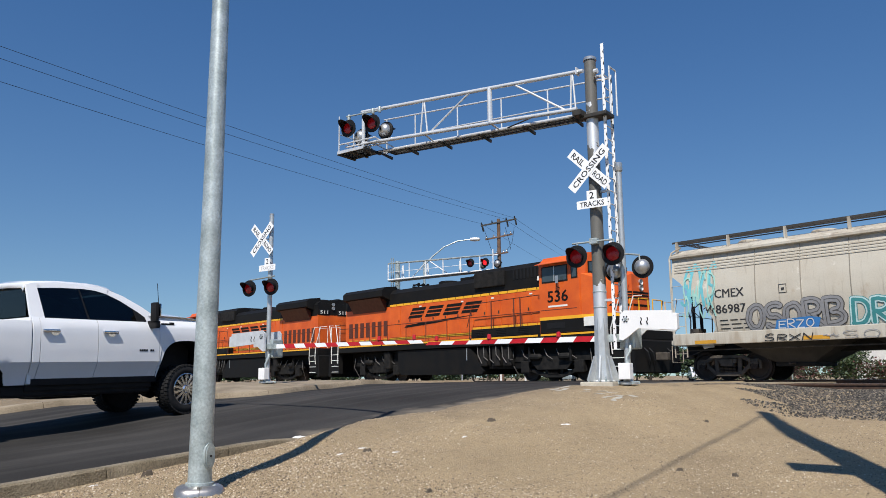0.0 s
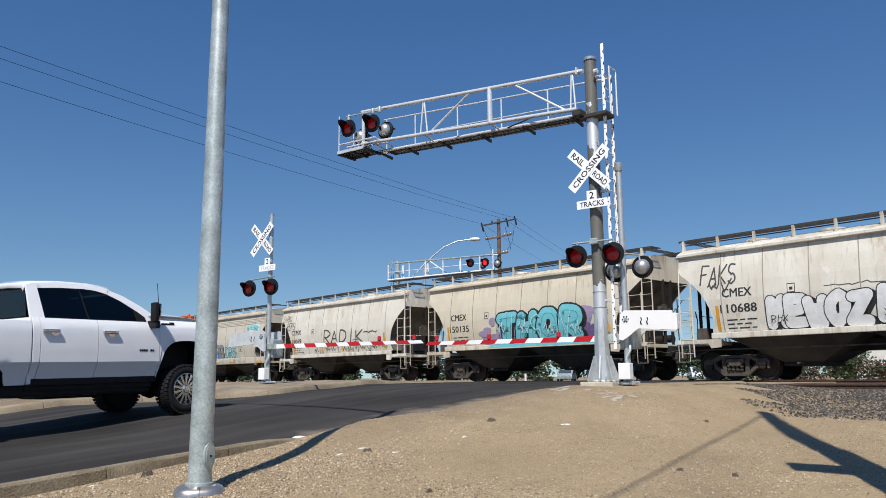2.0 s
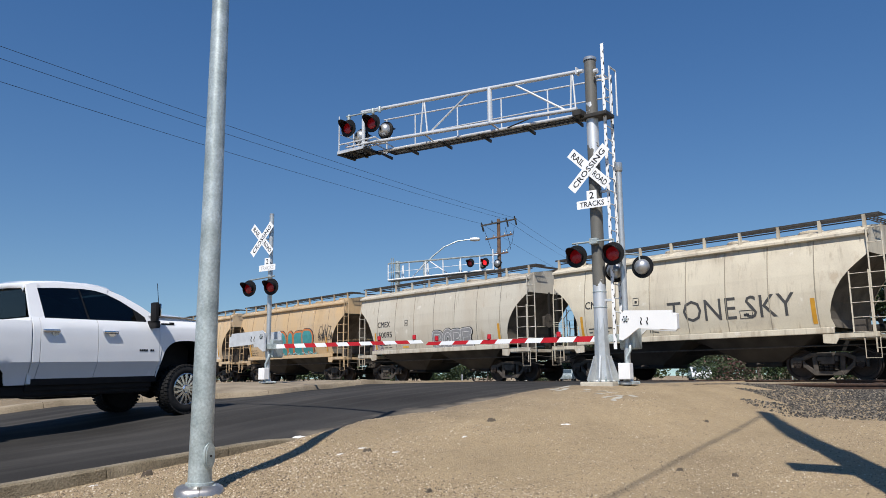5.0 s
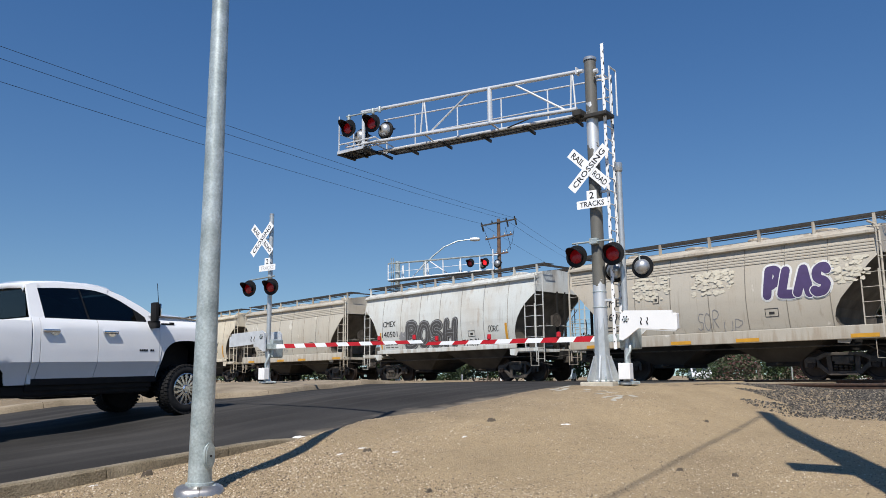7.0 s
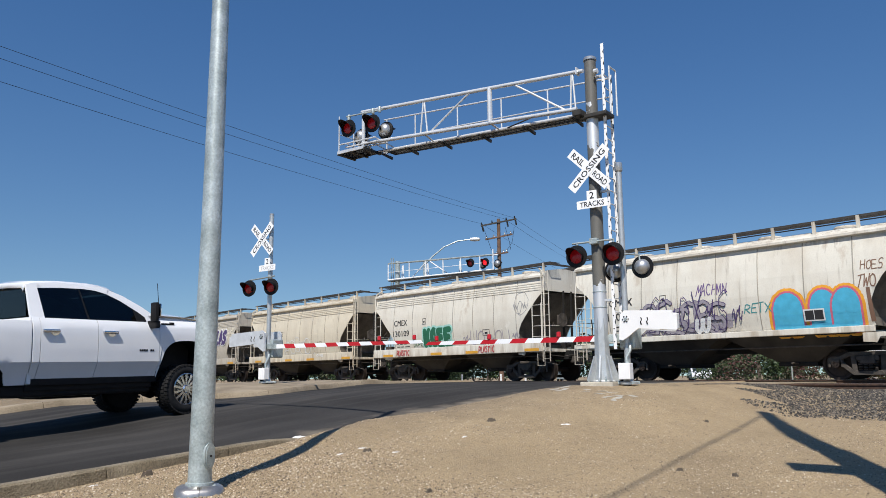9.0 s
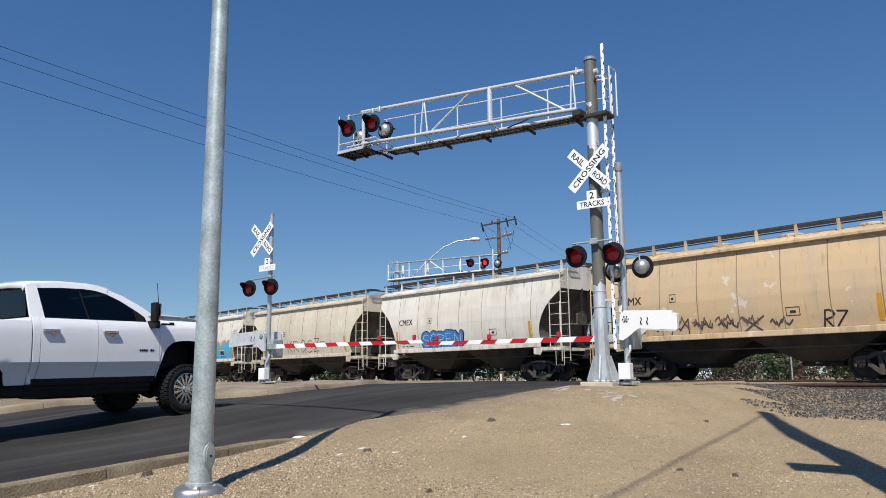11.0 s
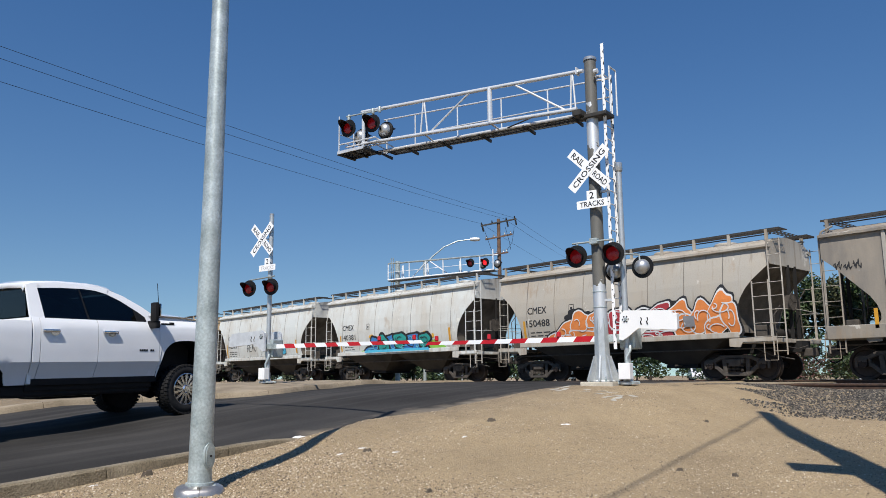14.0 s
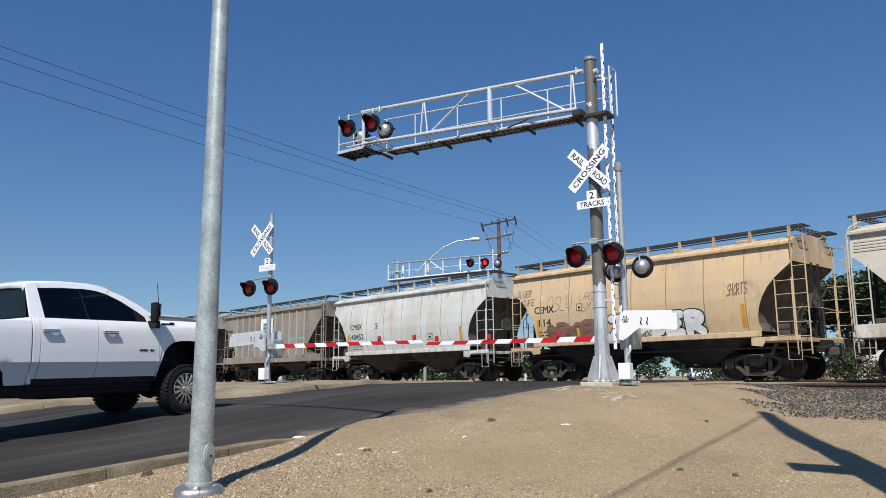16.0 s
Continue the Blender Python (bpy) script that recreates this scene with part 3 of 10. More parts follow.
    for s in (0.5, 1.75, 3.0, 4.2, 5.3, 6.2):
        bm = prism([(D - 0.12, -0.075), (B + 0.12, -0.135), (B + 0.12, -0.06), (D - 0.12, -0.045)], -s - 0.02, -s + 0.02, "YZ")
        part("walkway_bracket", bm, DARK_STEEL, g, m=pose(0, 0, zd(s)))
    # end platform
    X0, X1, Y0, Y1, pz = -7.22, -6.33, -0.5, 0.12, 6.25
    bm = bmesh.new()
    for k in range(11):
        y = Y0 + (Y1 - Y0) * k / 10
        add_box(bm, X0, X1, y - 0.005, y + 0.005, pz - 0.03, pz)
    for k in range(15):
        x = X0 + (X1 - X0) * k / 14
        add_box(bm, x - 0.01, x + 0.01, Y0, Y1, pz - 0.025, pz - 0.005)
    part("end_platform", bm, GRATE, g, "grated end platform under the lights")["kind"] = "stuff"
    for y in (Y0, Y1):
        part("platform_edge", box(X0 - 0.02, X1 + 0.02, y - 0.02, y + 0.02, pz - 0.07, pz + 0.01, 0.005), ALU_PAINT if y == Y0 else DARK_STEEL, g)
    for x in (X0 - 0.01, (X0 + X1) / 2, X1 + 0.01):
        part("platform_beam", box(x - 0.03, x + 0.03, Y0, Y1 + 0.08, pz - 0.09, pz - 0.035, 0.005), DARK_STEEL, g)
    # upper rack of the lights, two tiers of thin tube
    for y in (Y0 + 0.02, F + 0.1):
        rod("rack_tube", (X0 + 0.02, y, pz + 0.2), (-5.9, y, pz + 0.17), 0.022, ALU_PAINT, g)
        rod("rack_tube", (X0 + 0.3, y, pz + 0.08), (-5.75, y, pz + 0.05), 0.022, ALU_PAINT, g)
    for x in (-6.95, -6.6, -6.25, -5.95):
        rod("rack_tube", (x, Y0, pz + 0.19), (x + 0.05, B, pz + 0.05), 0.016, ALU_PAINT, g)
    for x, y in ((X0 + 0.01, Y0 + 0.02), (X0 + 0.01, Y1 - 0.02)):
        rod("rail_post", (x, y, pz - 0.02), (x, y, pz + (1.0 if y < 0 else 0.85)), 0.018, ALU_PAINT, g)
    rod("handrail", (X0 + 0.01, Y0 + 0.02, pz + 0.5), (X0 + 0.01, Y1 - 0.02, pz + 0.5), 0.014, ALU_PAINT, g)
    rod("light_arm", (-6.95, Y0 + 0.03, 7.2), (-5.75, Y0 + 0.12, 7.16), 0.022, GALV, g)
    for x in (-6.89, -6.03, -5.8):
        part("arm_elbow", lathe([(0.0, 7.08), (0.04, 7.09), (0.05, 7.16), (0.035, 7.24), (0.0, 7.25)], 10, "Z", (x, Y0 + 0.06, 0)), GALV, g, soft=True)
    rod("light_post", (-6.46, F, pz), (-6.46, F, 7.3), 0.05, ALU_PAINT, g)
    signal_head(g, -6.89, -0.46, 6.86, RED_LENS, 3)
    signal_head(g, -6.03, -0.46, 6.82, RED_LENS, 5)
    signal_head(g, -5.86, -0.12, 6.68, RED_LENS, 3, True)
    signal_head(g, -6.72, -0.12, 6.66, RED_LENS, 3, True)
    # mast bracket
    part("bracket", box(-0.2, 0.42, -0.2, 0.24, 5.78, 5.86, 0.01), DARK_STEEL, g, "dark clamp bracket")
    part("clamp", box(-0.3, -0.1, F - 0.04, 0.1, 5.82, 5.95, 0.01), DARK_STEEL, g)
    part("clamp_flange", box(-0.17, -0.14, F - 0.08, F + 0.08, 6.74, 6.9, 0.004), ALU_PAINT, g)
    part("clamp", lathe([(0.0, -0.05), (0.06, -0.04), (0.06, 0.04), (0.0, 0.05)], 10, "X", (0.2, -0.15, 6.8)), ALU_PAINT, g)
    # ladder seen nearly edge on, punched side rails
    for y, lx, z1 in ((-0.02, 0.015, 7.45), (0.39, 0.0, 6.85)):
        bm = bmesh.new()
        add_box(bm, lx + 0.29, lx + 0.31, y - 0.035, y + 0.035, 0.75, z1)
        add_box(bm, lx + 0.275, lx + 0.345, y - 0.04, y - 0.034, 0.75, z1)
        part("ladder_rail", bm, WHITE, g, "white perforated ladder rail")
        bm = bmesh.new()
        for k in range(int((z1 - 0.9) / 0.27)):
            z = 0.9 + 0.27 * k
            add_lathe(bm, [(0.014, -0.002), (0.014, 0.002)], 8, "Y", (lx + 0.3, y - 0.041, z))
            add_prism(bm, [(lx + 0.345, z + 0.08), (lx + 0.345, z + 0.2), (lx + 0.32, z + 0.14)], y - 0.043, y - 0.0405)
        part("bolt_holes", bm, SIGN_BLACK, g)["kind"] = "stuff"
    for k in range(21):
        rod("ladder_rung", (0.31, 0.0, 0.95 + 0.29 * k), (0.3, 0.39, 0.95 + 0.29 * k), 0.011, WHITE, g, 6)
    for z in (1.75, 4.1, 6.7):
        part("ladder_clamp", box(0.1, 0.31, -0.03, 0.03, z, z + 0.05, 0.005), ALU_PAINT, g)
    crossbuck(g, -0.03, -0.22, 4.62)
    tracks_sign(g, 0.02, -0.24, 3.86)
    # lights under the signs
    rod("light_arm", (-0.5, -0.2, 3.02), (0.45, -0.2, 3.02), 0.022, GALV, g)
    part("junction_box", box(-0.08, 0.1, -0.26, -0.12, 2.96, 3.09, 0.02), GALV, g)
    for x in (-0.38, 0.45):
        rod("light_hanger", (x, -0.2, 3.03), (x, -0.2, 2.85), 0.02, GALV, g)
    signal_head(g, -0.385, -0.24, 2.73, RED_LENS, 1)
    signal_head(g, 0.445, -0.24, 2.71, RED_LENS, 6)
    signal_head(g, 0.26, 0.28, 2.42, RED_LENS, 6, True)
    return g


def gate(m, arm_len, side, tall, label, tilt, group="crossing gates"):
    """A gate on its own post. side -1: the arm reaches towards local -x."""
    g = thing("crossing_gate", m, label, "crossing gate", group)
    k = -side
    part("post", tube([(0, 0, 0.12), (0, 0, tall)], 0.062 if k > 0 else 0.066, 16), ALU, g, "slim galvanised post", soft=True)
    part("post_cap", lathe([(0.045, tall - 0.1), (0.045, tall - 0.04), (0.075, tall), (0.085, tall + 0.02), (0.085, tall + 0.18), (0.06, tall + 0.2), (0.0, tall + 0.205)] if k > 0 else [(0.068, tall - 0.02), (0.068, tall + 0.03), (0.0, tall + 0.04)], 16), LENS_CLEAR, g, soft=True)
    part("base", lathe([(0.2, 0.0), (0.2, 0.04), (0.11, 0.06), (0.085, 0.14), (0.08, 0.3)], 12), ALU, g, soft=True)
    for a in range(4):
        part("foot_lug", box(0.1, 0.24, -0.03, 0.03, 0.0, 0.06, 0.01), GALV, g, m=pose(0, 0, 0, 0, 0, 90 * a + 45))
    part("junction_box", box(-0.11, 0.14, -0.25, -0.06, 0.1, 0.43, 0.015), WHITE, g, "white junction box")
    part("conduit", tube([(0.03, -0.1, 0.42), (0.02, -0.1, 0.55), (0.09, -0.07, 0.68), (0.08, -0.02, 0.82)], 0.032, 8), GALV, g, soft=True)
    # gate mechanism
    part("mechanism_housing", box(-0.17, 0.17, 0.02, 0.42, 0.72, 1.25, 0.04), GALV, g, "grey mechanism housing")
    L = 1.15 if k > 0 else 1.5
    out = [(-0.08 * k, 0.91), (0.0, 0.89), (0.12 * k, 0.96), (0.34 * k, 1.12), ((L - 0.02) * k, 1.06), (L * k, 1.08), (L * k, 1.36), ((L - 0.09) * k, 1.38), ((L - 0.1) * k, 1.45), (0.06 * k, 1.5), (-0.04 * k, 1.42)]
    part("counterweight_arm", prism(out, -0.2, -0.15), WHITE if k > 0 else ALU_PAINT, g, "white counterweight plate")
    part("counterweight", box(min((L - 0.4) * k, (L - 0.02) * k), max((L - 0.4) * k, (L - 0.02) * k), -0.15, 0.0, 1.08, 1.4, 0.02), WHITE if k > 0 else ALU_PAINT, g)
    part("counterweight_arm", prism([(x * 0.78, z) for x, z in out], 0.44, 0.48), ALU_PAINT, g)
    part("pivot", lathe([(0.0, -0.225), (0.03, -0.225), (0.035, -0.2)], 14, "Y", (0.08 * k, 0, 1.32)), GALV, g)
    for a in range(6):
        part("bolt", lathe([(0.0, -0.215), (0.014, -0.215), (0.014, -0.2)], 6, "Y", (0.08 * k + 0.06 * math.cos(a * 1.05), 0, 1.32 + 0.06 * math.sin(a * 1.05))), DARK_STEEL, g)
    for dx in (0.4, 0.53):
        part("hook_slot", prism([(dx * k, 1.19), (dx * k + 0.03, 1.19), (dx * k + 0.01, 1.25), (dx * k + 0.035, 1.29), (dx * k + 0.02, 1.34), (dx * k, 1.34), (dx * k + 0.015, 1.29), (dx * k - 0.012, 1.25)], -0.206, -0.199), SIGN_BLACK, g)
    # arm with red and white bands, tapering to the tip
    arm = new("gate_arm")
    arm.parent = g
    arm.matrix_basis = pose(0, -0.05, 0.945 if side < 0 else 1.035, 0, tilt, 0)
    arm["label"] = "red and white striped gate arm"
    n = int(arm_len / 0.41)
    for i in range(n):
        x0, x1 = 0.35 + (arm_len - 0.35) * i / n, 0.35 + (arm_len - 0.35) * (i + 1) / n
        h0, h1 = 0.062 - 0.022 * i / n, 0.062 - 0.022 * (i + 1) / n
        lean = 0.09 if side < 0 else -0.09
        o = [(side * x0 - lean * 0.5, -h0), (side * x1 - lean * 0.5, -h1), (side * x1 + lean * 0.5, h1), (side * x0 + lean * 0.5, h0)]
        part("band", prism(o, -0.016, 0.016), RED_TAPE if i % 2 else SIGN_WHITE, arm)
    part("arm_root", box(min(side * 0.0, side * 0.42), max(side * 0.0, side * 0.42), -0.05, 0.05, -0.08, 0.08, 0.015), GALV, arm)
    for i in (0.3, 0.65, 0.945) if side < 0 else (0.755, 0.957):
        part("arm_light", lathe([(0.0, 0.13), (0.045, 0.12), (0.05, 0.02), (0.03, 0.0)], 12, "Z", (side * arm_len * i, 0, 0.05)), RED_TAPE, arm, "small red arm light", soft=True)
    return g


cantilever_mast()
gate(at_plan(-0.51, 0.1, 0.0), 5.15, -1, 4.5, "slim post with white gate mechanism and lowered striped arm", 0.6)


def far_side_gate():
    g = gate(at_plan(10.38, 0.0, 0.06), 5.65, 1, 4.93, "galvanised post with crossbuck, hooded red lights and lowered gate arm", 0.5)
    crossbuck(g, -0.27, -0.12, 4.2)
    tracks_sign(g, 0.0, -0.13, 3.35, faded=True)
    rod("sign_bracket", (-0.3, -0.1, 4.2), (0, -0.02, 4.2), 0.02, GALV, g)
    rod("sign_bracket", (-0.15, -0.1, 3.4), (0, -0.02, 3.4), 0.02, GALV, g)
    rod("light_arm", (-0.8, -0.1, 3.02), (0.3, -0.1, 3.06), 0.022, GALV, g)
    signal_head(g, -0.75, -0.14, 2.77, RED_LENS, 12)
    signal_head(g, 0.21, -0.14, 2.75, RED_LENS, 15)


far_side_gate()


def bell_light():
    """Round light on its own bracket of the slim post, seen from behind."""
    g = thing("back_light", at_plan(-0.53, 0.1, 0.0), "crossing light with black disc and silver dome back on a bracket", "signal light")
    rod("bracket_arm", (0.05, -0.05, 2.7), (0.42, -0.2, 2.62), 0.02, GALV, g)
    rod("bracket_arm", (0.42, -0.2, 2.64), (0.44, -0.2, 2.4), 0.018, GALV, g)
    part("disc", lathe([(0.0, -0.01), (0.225, -0.01), (0.235, 0.01), (0.225, 0.02), (0.0, 0.02)], 28, "Y", (0.46, -0.15, 2.375)), BLACK, g, "black background disc", soft=True)
    part("dome", lathe([(0.0, -0.16), (0.06, -0.15), (0.115, -0.115), (0.15, -0.06), (0.16, -0.01)], 26, "Y", (0.46, -0.15, 2.375)), LENS_CLEAR, g, "silver dome", soft=True)


bell_light()


def street_lamp():
    g = thing("street_lamp", at_plan(-0.785, -10.5, -0.9), "galvanised street light pole with hand-hole cover and bracket arm", "street light")
    top = 8.4
    part("pole", tube([(-0.012 + 0.02 * min(1, k / 4), 0, 0.05 + (top - 0.05) * k / 12) for k in range(13)], 0.109, 24, r2=0.064), GALV, g, "tapered galvanised steel pole", soft=True)
    turned = pose(-0.012, 0, 0, 0, 0, 53)
    part("base_plate", box(-0.19, 0.19, -0.19, 0.19, -0.05, 0.0, 0.008), GALV, g, m=turned)
    for e in (-1, 1):
        # a rounded square bell, cut down the middle
        bm, rows = bmesh.new(), []
        for z, r in ((-0.09, 0.225), (0.04, 0.225), (0.08, 0.218), (0.105, 0.2), (0.12, 0.17), (0.126, 0.125)):
            row = []
            for k in range(13):
                a = math.pi * (k / 12 - 0.5)
                c, d = math.cos(a), math.sin(a)
                f = r / (abs(c) ** 3.2 + abs(d) ** 3.2) ** (1 / 3.2)
                row.append(bm.verts.new((e * (0.003 + f * c), f * d, z)))
            rows.append(row)
        for a, b in zip(rows, rows[1:]):
            for k in range(12):
                bm.faces.new((a[k], a[k + 1], b[k + 1], b[k]))
        bmesh.ops.recalc_face_normals(bm, faces=bm.faces[:])
        bmesh.ops.solidify(bm, geom=bm.faces[:], thickness=0.006)
        part("cover_flange", prism([(e * 0.004, -0.2), (e * 0.02, -0.2), (e * 0.02, 0.2), (e * 0.004, 0.2)], 0.03, 0.128, "XY"), CAST_ALU, g, "", turned)
        part("base_cover_half", bm, CAST_ALU, g, "cast half of the base cover", turned, True, 40)
    part("base_collar", lathe([(0.128, 0.11), (0.126, 0.145), (0.112, 0.15)], 20, center=(-0.012, 0, 0)), GALV, g, soft=True)
    bm = bmesh.new()
    for a in range(4):
        add_lathe(bm, [(0.018, 0.1), (0.018, 0.13), (0.0, 0.135)], 6, "Z", (0.15 * math.cos(a * 1.571 + 0.3), 0.15 * math.sin(a * 1.571 + 0.3), 0))
    part("anchor_nuts", bm, GALV, g)["kind"] = "stuff"
    # oval hand-hole cover, turned to the walker's side
    bm = bmesh.new()
    ring = [(0.062 * math.cos(2 * math.pi * k / 20), 0.085 * math.sin(2 * math.pi * k / 20) + 0.03 * (1 if math.sin(2 * math.pi * k / 20) > 0 else -1)) for k in range(20)]
    add_prism(bm, ring, -0.016, 0.02)
    add_prism(bm, [(x * 0.78, z * 0.82) for x, z in ring], -0.022, -0.012)
    cover = part("hand_hole_cover", bm, GALV, g, "oval hand-hole cover", pose(-0.01, 0, 0.385, 0, 0, 97) @ pose(0, -0.1, 0))
    part("cover_bolt", lathe([(0.0, -0.034), (0.009, -0.034), (0.009, -0.02)], 8, "Y"), DARK_STEEL, cover)
    # arm over the road, above the picture
    pts = [(0, 0, top - 0.4), (-0.5, 0, top - 0.1), (-1.6, 0, top + 0.25), (-3.2, 0, top + 0.4), (-4.6, 0, top + 0.45)]
    part("bracket_arm", tube(pts, 0.05, 12, r2=0.03), GALV, g, soft=True)
    part("lamp_head", lathe([(0.0, -0.35), (0.11, -0.3), (0.16, 0.0), (0.12, 0.25), (0.05, 0.35), (0.0, 0.35)], 14, "X", (-4.8, 0, top + 0.42)), ALU_PAINT, g, soft=True)


street_lamp()


def kerbs():
    """Near kerb until it is buried in dirt, and the kerb of the island on the other side."""
    k = thing("kerb", pose(0, 0, 0), "old stained concrete kerb along the road", "kerb", kind="structure")
    q = -26.0
    while q < -7.6:
        ln = 1.55
        q1 = min(q + ln, -7.5)
        rows = []
        for j in range(5):
            qq = q + 0.006 + (q1 - q - 0.012) * j / 4
            drop = 0.10 * max(0.0, (qq + 8.3) / 0.8) if qq > -8.3 else 0.0
            rz = road_z(0.95, qq)
            w = 0.012 * noise.noise((qq * 3, 1, 0))
            prof = [(1.0, rz - 0.1), (0.985, rz + 0.1 - drop), (0.955, rz + 0.125 - drop + w), (0.79 + w, rz + 0.13 - drop), (0.77, rz + 0.11 - drop), (0.76, rz - 0.12)]
            rows.append([plan(s, qq, z) for s, z in prof])
        verts = [v for r in rows for v in r]
        n = 6
        faces = [(a * n + b, a * n + b + 1, (a + 1) * n + b + 1, (a + 1) * n + b) for a in range(4) for b in range(n - 1)] + [tuple(range(n))[::-1], tuple(range(4 * n, 5 * n))]
        o = new("kerb_stone", mesh_of("kerb_stone", verts, faces, KERB_OLD, True, 40))
        o.parent = k
        q = q1
    # island: kerb with rounded top and a pavement slab behind it
    isl = thing("island_kerb", pose(0, 0, 0), "tan concrete kerb edging the far pavement", "kerb", kind="structure")
    q = -40.0
    while q < 7.9:
        q1 = min(q + (2.4 if q < -6 else 1.2), 8.0)
        rows = []
        for j in range(7):
            qq = q + 0.008 + (q1 - q - 0.016) * j / 6
            e = island_s(qq)
            rz, top = road_z(e, qq), island_z(e, qq)
            chip = 0.012 * noise.noise((qq * 2.5, 7, 0))
            prof = [(e - 0.06, rz - 0.05), (e - 0.03, rz + 0.02), (e + 0.0, top - 0.035), (e + 0.035, top + chip), (e + 0.3, top + 0.008), (e + 0.3, rz - 0.15)]
            rows.append([plan(s, qq, z) for s, z in prof])
        verts = [v for r in rows for v in r]
        n = 6
        faces = [(a * n + b, (a + 1) * n + b, (a + 1) * n + b + 1, a * n + b + 1) for a in range(6) for b in range(n - 1)] + [tuple(range(n)), tuple(range(6 * n, 7 * n))[::-1]]
        o = new("kerb_stone", mesh_of("kerb_stone", verts, faces, CONCRETE, True, 40))
        o.parent = isl
        q = q1
    verts, faces = [], []
    qs = grid_axis([(-40, -6, 1.0), (-6, 8.0, 0.25)]) + [8.0]
    for qq in qs:
        e = island_s(qq) + 0.26
        for k in range(9):
            s = e + (12.4 - e) * k / 8
            verts.append(plan(s, qq, island_z(s, qq) + 0.012 * noise.noise((s * 1.5, qq * 1.5, 4))))
        verts.append(plan(12.45, qq, island_z(12.4, qq) - 0.3))
    n = 10
    faces = [(i * n + j, (i + 1) * n + j, (i + 1) * n + j + 1, i * n + j + 1) for i in range(len(qs) - 1) for j in range(n - 1)]
    tagged(new("pavement", mesh_of("pavement", verts, faces, CONCRETE, True, 40)), "tan concrete pavement island beside the road", "pavement", kind="structure")


kerbs()
# ---- lifted crew-cab pickup waiting at the gate: local y along the road, x = 0 at its kerb side ----
CAR_WHITE = mat("white_car_paint", (0.78, 0.79, 0.81), 0.22, 0, 0.04, 2, bump=0, coat=0.6)
TRIM_BLACK = mat("black_trim", (0.012, 0.012, 0.013), 0.55, 0, 0.2, 8, bump=0.03, spec=0.2)
SEAT_DARK = mat("dark_upholstery", (0.02, 0.02, 0.022), 0.8, 0, 0.2, 8, bump=0.1)


def glass_material(name, tint):
    m = bpy.data.materials.new(name)
    m.use_nodes = True
    b = m.node_tree.nodes["Principled BSDF"]
    b.inputs["Base Color"].default_value = (*tint, 1)
    b.inputs["Roughness"].default_value = 0.02
    b.inputs["Transmission Weight"].default_value = 1.0
    b.inputs["IOR"].default_value = 1.45
    return m


TINT = glass_material("tinted_glass", (0.03, 0.042, 0.042))


